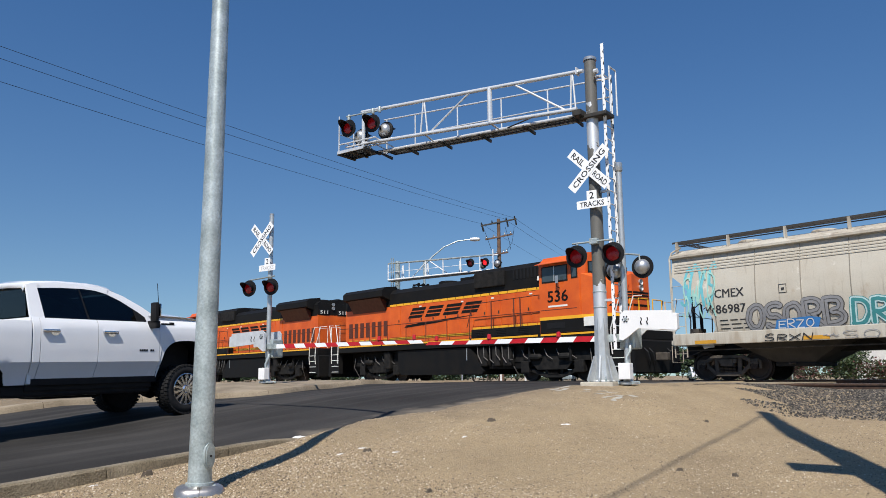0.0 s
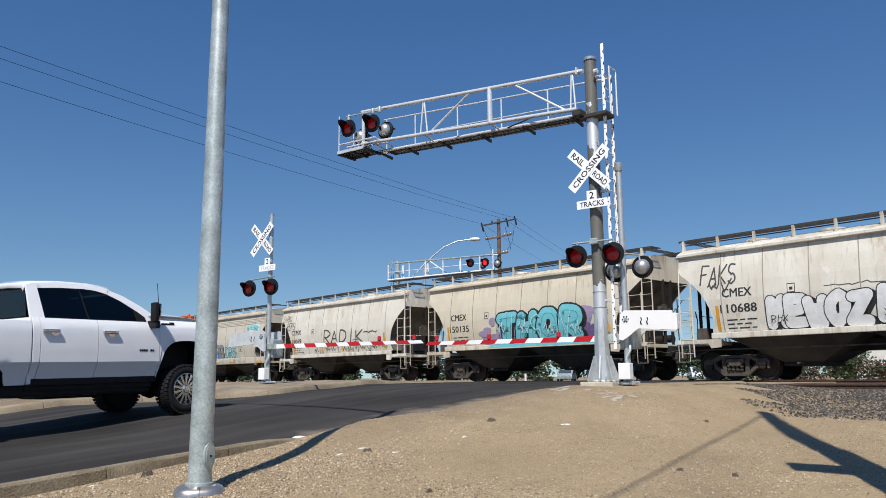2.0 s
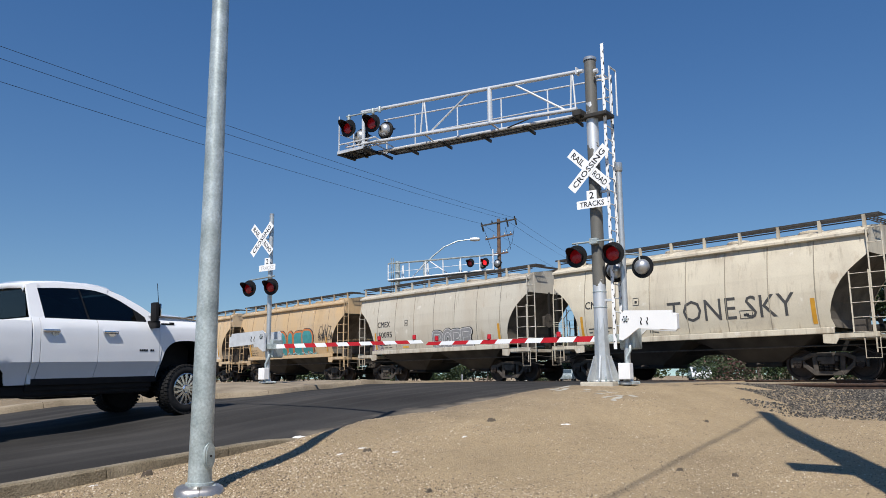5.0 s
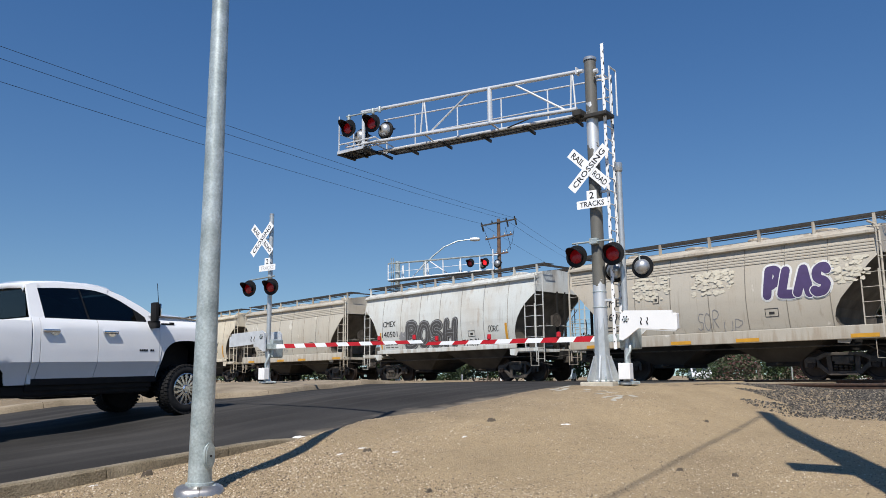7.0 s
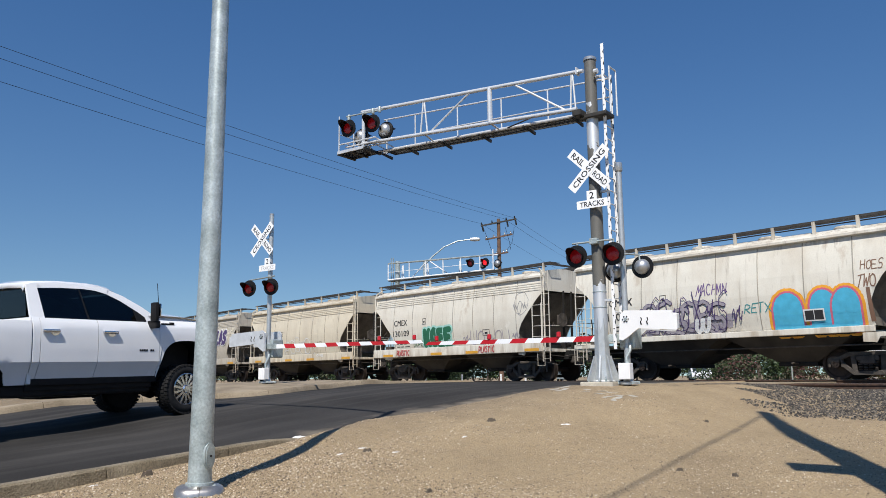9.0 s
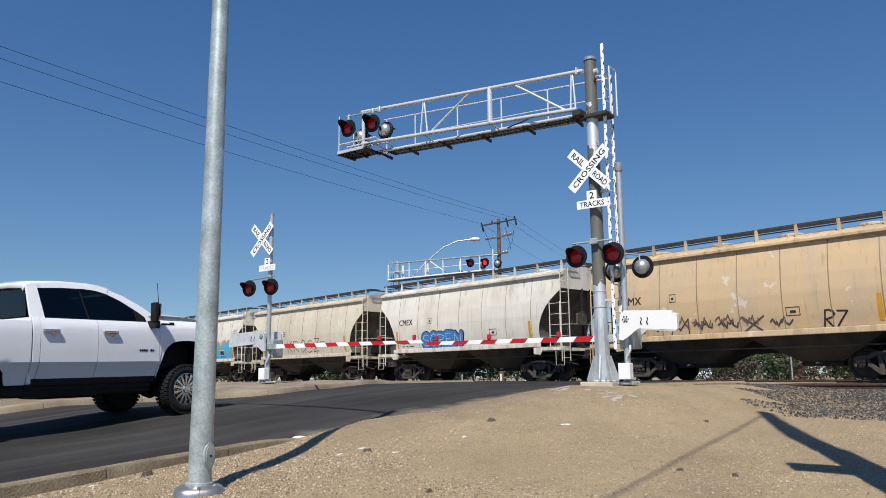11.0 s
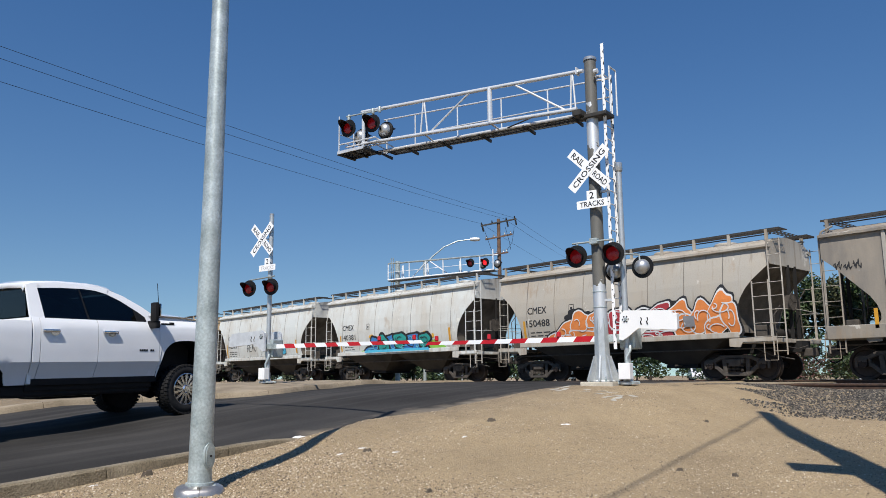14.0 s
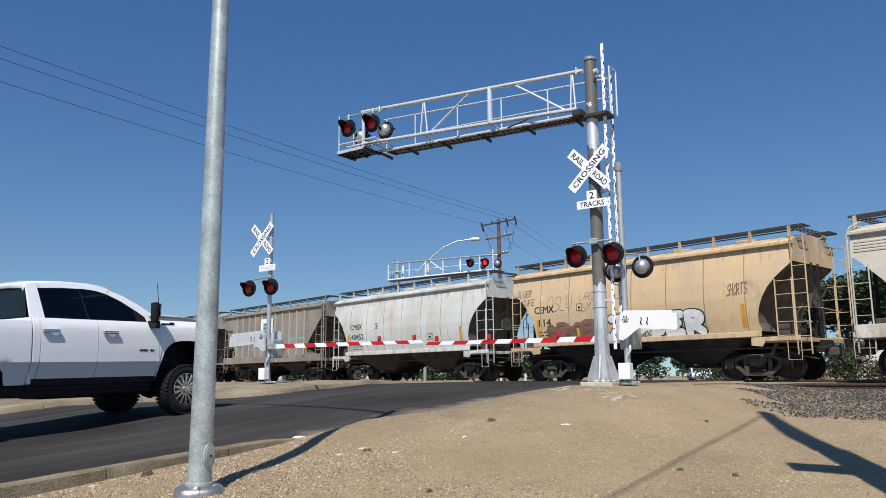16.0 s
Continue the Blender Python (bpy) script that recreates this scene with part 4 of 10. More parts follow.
def pickup():
    W = 2.05
    g = thing("pickup_truck", at_plan(5.932, -0.015, -0.44, 4.0) @ Matrix.Translation((0, -6.2, 0)) @ pose(0, 0, 0, 1.1) @ Matrix.Translation((0, 6.2, 0)), "white lifted crew-cab pickup truck with chrome wheels stopped at the gate", "pickup truck")
    FRONT, REAR, AXF, AXR = -5.62, -11.5, -6.2, -10.3

    def arch(y, ax, w=0.55, top=1.33):
        d = abs(y - ax) / w
        return 0.61 + (top - 0.61) * (1 - d ** 3) ** (1 / 3) if d < 1 else None

    def low(y):
        for ax, top in ((AXF, 1.33), (AXR, 1.3)):
            a = arch(y, ax, 0.55 if ax == AXF else 0.95, top if ax == AXF else 0.98)
            if a:
                return a
        return 0.61

    def out(z):
        """How far the flank stands in at a height."""
        return float(np.interp(z, [0.58, 0.66, 0.8, 0.925, 0.96, 1.2, 1.45, 1.58, 1.66, 1.78], [-0.15, -0.135, -0.085, -0.022, -0.004, 0.0, -0.008, -0.03, -0.085, -0.2]))

    def flank(name, y0, y1, top, material=CAR_WHITE, label=""):
        ob = None
        for side in (0, 1):
            ys = list(np.arange(y0 + 0.003, y1 - 0.003, 0.05)) + [y1 - 0.003]
            rows = []
            for y in ys:
                a, b = low(y), top(y)
                zs = sorted({round(a, 4), round(b, 4)} | {z for z in (0.72, 0.8, 0.9, 0.935, 0.96, 1.05, 1.2, 1.35, 1.45, 1.52, 1.58, 1.62) if a < z < b})
                n = 12
                zs = [a + (b - a) * k / n for k in range(n + 1)]
                # keep the crease at one height along the doors
                if a < 0.9:
                    k = int(round((0.95 - a) / (b - a) * n))
                    zs[k] = 0.96
                    zs[k - 1] = 0.925
                rows.append([(out(z), y, z) if side == 0 else (-W - out(z), y, z) for z in zs])
            verts = [v for r in rows for v in r]
            n = len(rows[0])
            faces = [(i * n + j, i * n + j + 1, (i + 1) * n + j + 1, (i + 1) * n + j) if side else (i * n + j, (i + 1) * n + j, (i + 1) * n + j + 1, i * n + j + 1) for i in range(len(rows) - 1) for j in range(n - 1)]
            o = new(name, mesh_of(name, verts, faces, material, True, 25))
            o.parent = g
            md = o.modifiers.new("thick", "SOLIDIFY")
            md.thickness, md.offset = 0.03, -1
            sp_ = o.modifiers.new("crisp", "EDGE_SPLIT")
            sp_.split_angle = radians(28)
            if label:
                o["label"] = label
            ob = ob or o
        return ob

    belt = lambda y: 1.655
    hood_top = lambda y: float(np.interp(y, [-6.77, -6.2, -5.8, -5.62], [1.76, 1.75, 1.70, 1.55]))
    bed_top = lambda y: 1.60
    flank("rear_door", -8.9, -7.95, belt, label="white rear door")
    flank("front_door", -7.945, -6.78, belt, label="white front door")
    flank("front_fender", -6.775, FRONT, hood_top, label="white front fender")
    flank("cab_corner", -9.02, -8.905, belt)
    flank("bed_side", REAR, -9.04, bed_top, label="white bed side")
    # sill under the doors
    part("rocker_panel", box(-0.28, -0.17, -9.02, -6.8, 0.5, 0.62, 0.03), TRIM_BLACK, g)
    part("rocker_panel", box(-W + 0.17, -W + 0.28, -9.02, -6.8, 0.5, 0.62, 0.03), TRIM_BLACK, g)
    # hood, floor, bed floor, tailgate, nose
    bm = bmesh.new()
    rows = []
    for y in (-6.95, -6.77, -6.5, -6.2, -5.9, -5.72, -5.6):
        zt = float(np.interp(y, [-7, -6.77, -6.2, -5.8, -5.6], [1.77, 1.78, 1.77, 1.72, 1.58]))
        rows.append([bm.verts.new((-W / 2 + W / 2 * f * 0.9, y, zt + 0.10 * (1 - abs(f) ** 2.2))) for f in (-1, -0.8, -0.55, -0.45, 0, 0.45, 0.55, 0.8, 1)])
    for a, b in zip(rows, rows[1:]):
        for k in range(8):
            bm.faces.new((a[k], a[k + 1], b[k + 1], b[k]))
    part("hood", bm, CAR_WHITE, g, "white domed hood", soft=True)
    part("grille", box(-W + 0.15, -0.15, FRONT - 0.06, FRONT + 0.05, 0.95, 1.58, 0.05), TRIM_BLACK, g, "black grille")
    part("front_bumper", box(-W + 0.05, -0.05, FRONT - 0.1, FRONT + 0.14, 0.68, 0.95, 0.06), CHROME, g, "chrome bumper")
    part("tailgate", box(-W + 0.1, -0.1, REAR, REAR + 0.06, 0.9, 1.58, 0.02), CAR_WHITE, g)
    part("rear_bumper", box(-W + 0.06, -0.06, REAR - 0.14, REAR, 0.68, 0.88, 0.04), CHROME, g)
    part("bed_floor", box(-W + 0.1, -0.1, REAR, -9.1, 1.0, 1.05), TRIM_BLACK, g)
    part("bed_front", box(-W + 0.1, -0.1, -9.1, -9.05, 1.0, 1.58), CAR_WHITE, g)
    part("floor_pan", box(-W + 0.12, -0.12, -9.0, -6.75, 0.6, 0.72), TRIM_BLACK, g)
    part("underbody", box(-W + 0.22, -0.2, -9.4, -6.8, 0.42, 0.6, 0.04), TRIM_BLACK, g, "black chassis and gearbox under the cab")
    for x in (-0.55, -W + 0.45):
        part("frame_rail", box(x, x + 0.1, REAR + 0.1, FRONT - 0.2, 0.5, 0.66, 0.02), TRIM_BLACK, g)
    part("firewall", box(-W + 0.12, -0.12, -6.95, -6.85, 0.6, 1.72), TRIM_BLACK, g)
    part("cab_back", box(-W + 0.1, -0.1, -9.03, -8.97, 0.62, 1.66, 0.01), CAR_WHITE, g)
    # greenhouse: roof on pillars
    belt_x, roof_x = -0.09, -0.27

    def lean(z):
        return belt_x + (roof_x - belt_x) * (z - 1.655) / 0.5

    bm = bmesh.new()
    rows = []
    for y, z, inset in ((-9.06, 2.12, 0.02), (-9.04, 2.2, 0.0), (-8.92, 2.245, 0), (-8.5, 2.28, 0), (-8.0, 2.28, 0), (-7.8, 2.265, 0), (-7.62, 2.23, 0.01), (-7.45, 2.15, 0.02)):
        rows.append([bm.verts.new((x, y, zz)) for x, zz in ((-0.3 - inset, z - 0.06), (-0.31 - inset, z - 0.02), (-0.36, z + 0.01), (-0.7, z + 0.035), (-W / 2, z + 0.045), (-W + 0.7, z + 0.035), (-W + 0.36, z + 0.01), (-W + 0.31 + inset, z - 0.02), (-W + 0.3 + inset, z - 0.06))])
    for a, b in zip(rows, rows[1:]):
        for k in range(8):
            bm.faces.new((a[k], a[k + 1], b[k + 1], b[k]))
    roof = part("roof", bm, CAR_WHITE, g, "white roof", soft=True)
    md = roof.modifiers.new("thick", "SOLIDIFY")
    md.thickness = 0.03

    def side_panel(name, outline, material, thick, proud=0.0, soft=False):
        for side in (1, -1):
            bm = bmesh.new()
            a = [bm.verts.new((lean(z) + proud, y, z)) for y, z in outline]
            b = [bm.verts.new((lean(z) + proud - thick, y, z)) for y, z in outline]
            bm.faces.new(a)
            bm.faces.new(b[::-1])
            for i in range(len(a)):
                j = (i + 1) % len(a)
                bm.faces.new((a[i], b[i], b[j], a[j]))
            if side < 0:
                bmesh.ops.transform(bm, matrix=Matrix.Translation((-W, 0, 0)) @ Matrix.Scale(-1, 4, (1, 0, 0)), verts=bm.verts)
            part(name, bm, material, g)

    side_panel("rear_pillar", [(-9.03, 1.65), (-8.81, 1.65), (-8.865, 2.14), (-8.8, 2.15), (-8.85, 2.23), (-9.03, 2.19)], CAR_WHITE, 0.05)
    side_panel("roof_rail", [(-8.86, 2.14), (-8.5, 2.17), (-8.1, 2.18), (-7.88, 2.165), (-7.67, 2.115), (-7.62, 2.2), (-7.8, 2.235), (-8.2, 2.26), (-8.86, 2.23)], CAR_WHITE, 0.05)
    side_panel("front_pillar", [(-7.68, 2.115), (-7.45, 2.015), (-7.16, 1.84), (-7.02, 1.74), (-7.0, 1.655), (-6.82, 1.68), (-6.82, 1.78), (-7.05, 1.93), (-7.39, 2.11), (-7.65, 2.2)], CAR_WHITE, 0.05)
    side_panel("centre_pillar", [(-8.085, 1.65), (-8.05, 1.65), (-8.15, 2.18), (-8.185, 2.18)], TRIM_BLACK, 0.05, -0.02)
    side_panel("belt_trim", [(-8.84, 1.635), (-7.0, 1.645), (-7.0, 1.665), (-8.84, 1.655)], TRIM_BLACK, 0.03, 0.006)
    side_panel("side_window", [(-8.82, 1.66), (-8.09, 1.66), (-8.18, 2.18), (-8.87, 2.145)], TINT, 0.006, -0.012)
    side_panel("side_window", [(-8.05, 1.66), (-7.03, 1.66), (-7.03, 1.74), (-7.16, 1.84), (-7.45, 2.015), (-7.68, 2.115), (-7.88, 2.165), (-8.15, 2.18)], TINT, 0.006, -0.012)
    side_panel("quarter_trim", [(-7.19, 1.66), (-7.0, 1.66), (-7.0, 1.74), (-7.2, 1.87), (-7.23, 1.87)], TRIM_BLACK, 0.02, -0.002)
    for name, quad in (("windscreen", [(-0.13, -6.87, 1.74), (-W + 0.13, -6.87, 1.74), (-W + 0.29, -7.47, 2.13), (-0.29, -7.47, 2.13)]), ("rear_window", [(-0.2, -9.04, 1.68), (-W + 0.2, -9.04, 1.68), (-W + 0.32, -9.03, 2.12), (-0.32, -9.03, 2.12)])):
        bm = bmesh.new()
        bm.faces.new([bm.verts.new(p) for p in quad])
        o = part(name, bm, TINT, g, "tinted glass")
        md = o.modifiers.new("thick", "SOLIDIFY")
        md.thickness = 0.006
    # seats and dashboard behind the glass
    for x in (-0.62, -W + 0.62):
        seat = part("seat", box(x - 0.27, x + 0.27, -8.35, -7.8, 0.95, 1.12, 0.05), SEAT_DARK, g, "dark front seat")
        part("seat_back", box(x - 0.26, x + 0.26, -8.42, -8.28, 1.1, 1.72, 0.05), SEAT_DARK, seat)
        part("headrest", box(x - 0.14, x + 0.14, -8.45, -8.35, 1.76, 1.95, 0.04), SEAT_DARK, seat)
    bench = part("rear_seat", box(-W + 0.3, -0.3, -8.9, -8.5, 0.95, 1.12, 0.05), SEAT_DARK, g, "dark rear bench")
    part("seat_back", box(-W + 0.3, -0.3, -8.97, -8.85, 1.1, 1.7, 0.05), SEAT_DARK, bench)
    for x in (-0.6, -W + 0.6):
        part("headrest", box(x - 0.14, x + 0.14, -8.97, -8.88, 1.72, 1.9, 0.04), SEAT_DARK, bench)
    part("dashboard", box(-W + 0.15, -0.15, -7.25, -6.92, 1.2, 1.68, 0.06), SEAT_DARK, g)
    ring = [(-W + 0.62 + 0.19 * math.cos(a), -7.42 + 0.07 * math.sin(a), 1.58 + 0.17 * math.sin(a)) for a in [k * math.pi / 8 for k in range(17)]]
    part("steering_wheel", tube(ring, 0.016, 6, False), SEAT_DARK, g)
    # door handles, badges, mirror, antenna
    for y in (-8.74, -7.73):
        h = part("door_handle", box(-0.005, 0.045, y - 0.15, y + 0.12, 1.425, 1.475, 0.018), CHROME, g, "chrome door handle", soft=True)
        part("handle_cup", prism([(y - 0.04 + 0.07 * math.cos(a), 1.42 + 0.045 * math.sin(a)) for a in [k * math.pi / 8 for k in range(16)]], -0.012, 0.004, "YZ"), CHROME, h)
        o = part("door_handle", box(-W - 0.035, -W + 0.005, y - 0.13, y + 0.1, 1.42, 1.465, 0.014), CHROME, g)
    for k in range(7):
        if k == 4:
            continue
        y = -7.18 + 0.042 * k
        part("badge_bar", box(-0.006, 0.004, y, y + 0.03, 1.135, 1.17), TRIM_BLACK, g)
    for k in range(6):
        y = -6.72 + 0.045 * k
        part("badge_bar", box(-0.09, -0.045, y, y + 0.036, 1.615, 1.645 + 0.02 * (k > 3)), TRIM_BLACK, g)
    for x0, s in ((0.02, 1), (-W - 0.02, -1)):
        mir = part("mirror", box(min(x0, x0 + s * 0.16), max(x0, x0 + s * 0.16), -7.02, -6.94, 1.66, 2.0, 0.035), TRIM_BLACK, g, "tall black and chrome towing mirror", soft=True)
        part("mirror_cap", box(min(x0 + s * 0.02, x0 + s * 0.15), max(x0 + s * 0.02, x0 + s * 0.15), -6.946, -6.92, 1.74, 1.98, 0.018), CHROME, mir, soft=True)
        part("mirror_arm", box(min(x0 - s * 0.12, x0 + s * 0.14), max(x0 - s * 0.12, x0 + s * 0.14), -7.02, -6.92, 1.54, 1.68, 0.03), TRIM_BLACK, mir)
        part("mirror_glass", box(min(x0 + s * 0.02, x0 + s * 0.14), max(x0 + s * 0.02, x0 + s * 0.14), -7.024, -7.02, 1.72, 1.96), CHROME, mir)
    part("antenna", tube([(-0.12, -6.72, 1.74), (-0.13, -6.78, 2.37)], 0.006, 6), TRIM_BLACK, g, "thin whip antenna")
    # arches, wheels, axles
    for ax, w, top in ((AXF, 0.55, 1.33), (AXR, 0.95, 0.98)):
        for side in (0, 1):
            ys = [ax + w * math.cos(a) for a in [math.pi * k / 16 for k in range(17)]]
            bm = bmesh.new()
            rows = []
            for y in ys:
                z = (arch(y, ax, w, top) or 0.66)
                x = out(z)
                rows.append([bm.verts.new((x if side == 0 else -W - x, y, z)), bm.verts.new((x - 0.55 if side == 0 else -W - x + 0.55, y, z - 0.01))])
            for a, b in zip(rows, rows[1:]):
                bm.faces.new((a[0], a[1], b[1], b[0]))
            part("wheel_arch", bm, TRIM_BLACK, g, "black wheel arch liner", soft=True)
    part("chassis", box(-W + 0.5, -0.5, REAR + 0.1, FRONT - 0.1, 0.5, 0.72, 0.03), TRIM_BLACK, g, "dark lifted chassis frame")
    part("transfer_case", box(-W + 0.7, -0.7, -8.5, -7.4, 0.36, 0.55, 0.06), TRIM_BLACK, g)
    part("engine_block", box(-W + 0.5, -0.5, -6.85, FRONT - 0.15, 0.6, 1.6, 0.03), TRIM_BLACK, g)
    part("exhaust", tube([(-0.6, -10.9, 0.5), (-0.5, -9.0, 0.45), (-0.55, -7.6, 0.45)], 0.045, 8), GALV, g)
    for ax in (AXF, AXR):
        part("axle", tube([(-0.3, ax, 0.44), (-W + 0.3, ax, 0.44)], 0.06, 10), TRIM_BLACK, g)
        part("differential", lathe([(0.0, -0.16), (0.12, -0.14), (0.17, 0.0), (0.12, 0.14), (0.0, 0.16)], 14, "Y", (-W / 2, ax, 0.44)), TRIM_BLACK, g, soft=True)
    first = None
    R = 0.448
    for ax in (AXF, AXR):
        for side in (1, -1):
            m = pose(0.03 if side > 0 else -W - 0.16, ax, R, 0, 0, 0 if side > 0 else 180)
            if first is None:
                tyre = part("wheel", lathe([(0.275, -0.03), (0.3, -0.008), (0.36, 0.0), (0.41, -0.012), (R - 0.012, -0.04), (R - 0.006, -0.1), (R - 0.006, -0.24), (R - 0.012, -0.29), (0.36, -0.33), (0.275, -0.31)], 48, "X"), RUBBER, g, "chunky off-road tyre on chrome rim", m, True)
                bm = bmesh.new()
                for k in range(40):
                    for row, (x0, x1, tw) in enumerate(((-0.075, 0.0, 0.0), (-0.17, -0.09, 0.08), (-0.255, -0.185, 0.0), (-0.335, -0.27, 0.08))):
                        t = box(x0, x1, -0.022, 0.022, R - 0.022, R + 0.004)
                        t.transform(Matrix.Rotation(2 * math.pi * k / 40 + tw, 4, "X"))
                        merge(bm, t)
                part("tread", bm, RUBBER, tyre)["kind"] = "stuff"
                part("rim", lathe([(0.285, -0.3), (0.27, -0.2), (0.265, -0.06), (0.285, -0.02), (0.29, -0.005), (0.28, -0.002), (0.265, -0.03)], 40, "X"), CHROME, tyre, "chrome rim", soft=True)
                part("rim_barrel", lathe([(0.26, -0.17), (0.0, -0.17)], 30, "X"), TRIM_BLACK, tyre)
                sp = None
                for k in range(14):
                    bm = prism([(-0.016, 0.07), (0.016, 0.07), (0.024, 0.27), (-0.024, 0.27)], -0.06, -0.02, "YZ")
                    o = part("spoke", bm, CHROME, tyre, m=pose(0, 0, 0, 360 * k / 14, 0, 0)) if sp is None else share(sp, tyre, pose(0, 0, 0, 360 * k / 14, 0, 0))
                    sp = sp or o
                part("hub", lathe([(0.0, 0.0), (0.06, 0.0), (0.085, -0.03), (0.09, -0.1)], 20, "X"), CHROME, tyre, soft=True)
                first = tyre
            else:
                o = share(first, g, m)
                for c in first.children:
                    share(c, o, c.matrix_basis.copy())
    # the cab is a little longer behind the front axle than the plan above
    for o in g.children:
        if o.name.split(".")[0] != "wheel":
            for v in o.data.vertices:
                v.co.y = AXF + (v.co.y - AXF) * 1.04
    return g


pickup()
# ---- the train: each vehicle's origin lies on the track's centre line at rail level, local +x towards the train's rear ----
TRACK_Y = 24.6
NEAR_TRACK_Y = 20.3


def rolling_paint(name, rough=0.55, streak=0.45, tint=None):
    """Weathered paint in the object's own colour: run-down streaks, patches and rust."""
    m = bpy.data.materials.new(name)
    m.use_nodes = True
    n, l = m.node_tree.nodes, m.node_tree.links
    b = n["Principled BSDF"]
    oi = n.new("ShaderNodeObjectInfo")
    tc = n.new("ShaderNodeTexCoord")
    sh = n.new("ShaderNodeVectorMath")
    sh.operation = "MULTIPLY_ADD"
    cmb = n.new("ShaderNodeCombineXYZ")
    l.new(oi.outputs["Random"], cmb.inputs[0])
    l.new(cmb.outputs[0], sh.inputs[0])
    sh.inputs[1].default_value = (431, 0, 0)
    l.new(tc.outputs["Object"], sh.inputs[2])

    def noise_at(sx, sz, detail):
        mp = n.new("ShaderNodeMapping")
        mp.inputs["Scale"].default_value = (sx, sx, sz)
        l.new(sh.outputs[0], mp.inputs[0])
        t = n.new("ShaderNodeTexNoise")
        t.inputs["Scale"].default_value, t.inputs["Detail"].default_value, t.inputs["Roughness"].default_value = 1.0, detail, 0.62
        l.new(mp.outputs[0], t.inputs["Vector"])
        return t.outputs[0]

    def ranged(sock, lo, hi, top):
        r = n.new("ShaderNodeMapRange")
        r.inputs[1].default_value, r.inputs[2].default_value, r.inputs[4].default_value = lo, hi, top
        l.new(sock, r.inputs[0])
        return r.outputs[0]

    def over(src, fac, col, mode="MIX"):
        mx = n.new("ShaderNodeMix")
        mx.data_type, mx.blend_type = "RGBA", mode
        l.new(fac, mx.inputs["Factor"])
        l.new(src, mx.inputs["A"])
        mx.inputs["B"].default_value = (*col, 1)
        return mx.outputs["Result"]

    src = oi.outputs["Color"]
    if tint:
        rgb = n.new("ShaderNodeRGB")
        rgb.outputs[0].default_value = (*tint, 1)
        src = rgb.outputs[0]
    # grime washed down from the roof edge: longer runs where the noise is high
    sep = n.new("ShaderNodeSeparateXYZ")
    l.new(tc.outputs["Object"], sep.inputs[0])

    def run(freq, reach, base, edge, top, col, sign=1.0, level=4.14):
        nz = noise_at(freq, 0.05, 4)
        k = n.new("ShaderNodeMath")
        k.operation, k.inputs[1].default_value, k.inputs[2].default_value = "MULTIPLY_ADD", reach, base
        l.new(nz, k.inputs[0])
        d = n.new("ShaderNodeMath")
        d.operation, d.inputs[1].default_value, d.inputs[2].default_value = "MULTIPLY_ADD", sign, -sign * level
        l.new(sep.outputs["Z"], d.inputs[0])
        a = n.new("ShaderNodeMath")
        l.new(k.outputs[0], a.inputs[0])
        l.new(d.outputs[0], a.inputs[1])
        return over(src, ranged(a.outputs[0], 0.0, edge, top), col)

    src = over(src, ranged(noise_at(1.1, 0.16, 6), 0.48, 0.66, streak * 0.7), (0.42, 0.36, 0.28))
    src = over(src, ranged(noise_at(0.6, 0.5, 6), 0.46, 0.7, streak * 0.8), (0.45, 0.38, 0.29))
    src = run(0.7, 4.2, -1.9, 0.9, 0.46, (0.25, 0.195, 0.135))
    src = run(4.0, 6.5, -3.6, 0.6, 0.42, (0.17, 0.125, 0.085))
    src = run(11.0, 8.0, -5.2, 0.3, 0.5, (0.11, 0.085, 0.065))
    src = run(3.0, 3.2, -1.55, 0.35, 0.45, (0.27, 0.2, 0.13), -1.0, 1.35)
    src = over(src, ranged(noise_at(9, 0.35, 4), 0.58, 0.72, streak * 0.7), (0.2, 0.15, 0.1))
    src = over(src, ranged(noise_at(1.6, 0.9, 9), 0.62, 0.7, streak * 0.8), (0.32, 0.21, 0.12))
    src = over(src, ranged(noise_at(1.4, 1.1, 8), 0.64, 0.67, streak * 0.8), (0.78, 0.75, 0.68))
    src = over(src, ranged(noise_at(30, 30, 3), 0.45, 0.7, 0.2), (0.6, 0.58, 0.54), "MULTIPLY")
    l.new(src, b.inputs["Base Color"])
    b.inputs["Roughness"].default_value = rough
    bp = n.new("ShaderNodeBump")
    bp.inputs["Strength"].default_value, bp.inputs["Distance"].default_value = 0.25, 0.02
    l.new(noise_at(1.6, 0.8, 3), bp.inputs["Height"])
    l.new(bp.outputs[0], b.inputs["Normal"])
    return m


CAR_PAINT = rolling_paint("weathered_hopper_paint", streak=0.5)
FADED_BLACK = rolling_paint("faded_black_lettering", streak=0.3, tint=(0.04, 0.042, 0.045))
FADED_GREY = rolling_paint("faded_grey_paint", streak=0.5, tint=(0.13, 0.12, 0.115))
FADED_ROSE = rolling_paint("faded_rose_paint", streak=0.5, tint=(0.5, 0.13, 0.12))
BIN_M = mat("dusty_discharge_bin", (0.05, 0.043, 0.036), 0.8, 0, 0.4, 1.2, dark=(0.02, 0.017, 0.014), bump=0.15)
# grimy car paint, darkened in its colour as it looks in shade
SLOPE_SHADE_M = mat("grimy_slope_sheet", (0.15, 0.128, 0.102), 0.75, 0, 0.5, 1.6, dark=(0.06, 0.05, 0.04), bump=0.1)
UNDER = mat("grimy_underframe", (0.012, 0.0105, 0.009), 0.8, 0.1, 0.4, 3, bump=0.2)
BOGIE_M = mat("dusty_truck_casting", (0.095, 0.08, 0.066), 0.8, 0.1, 0.45, 5, bump=0.2)
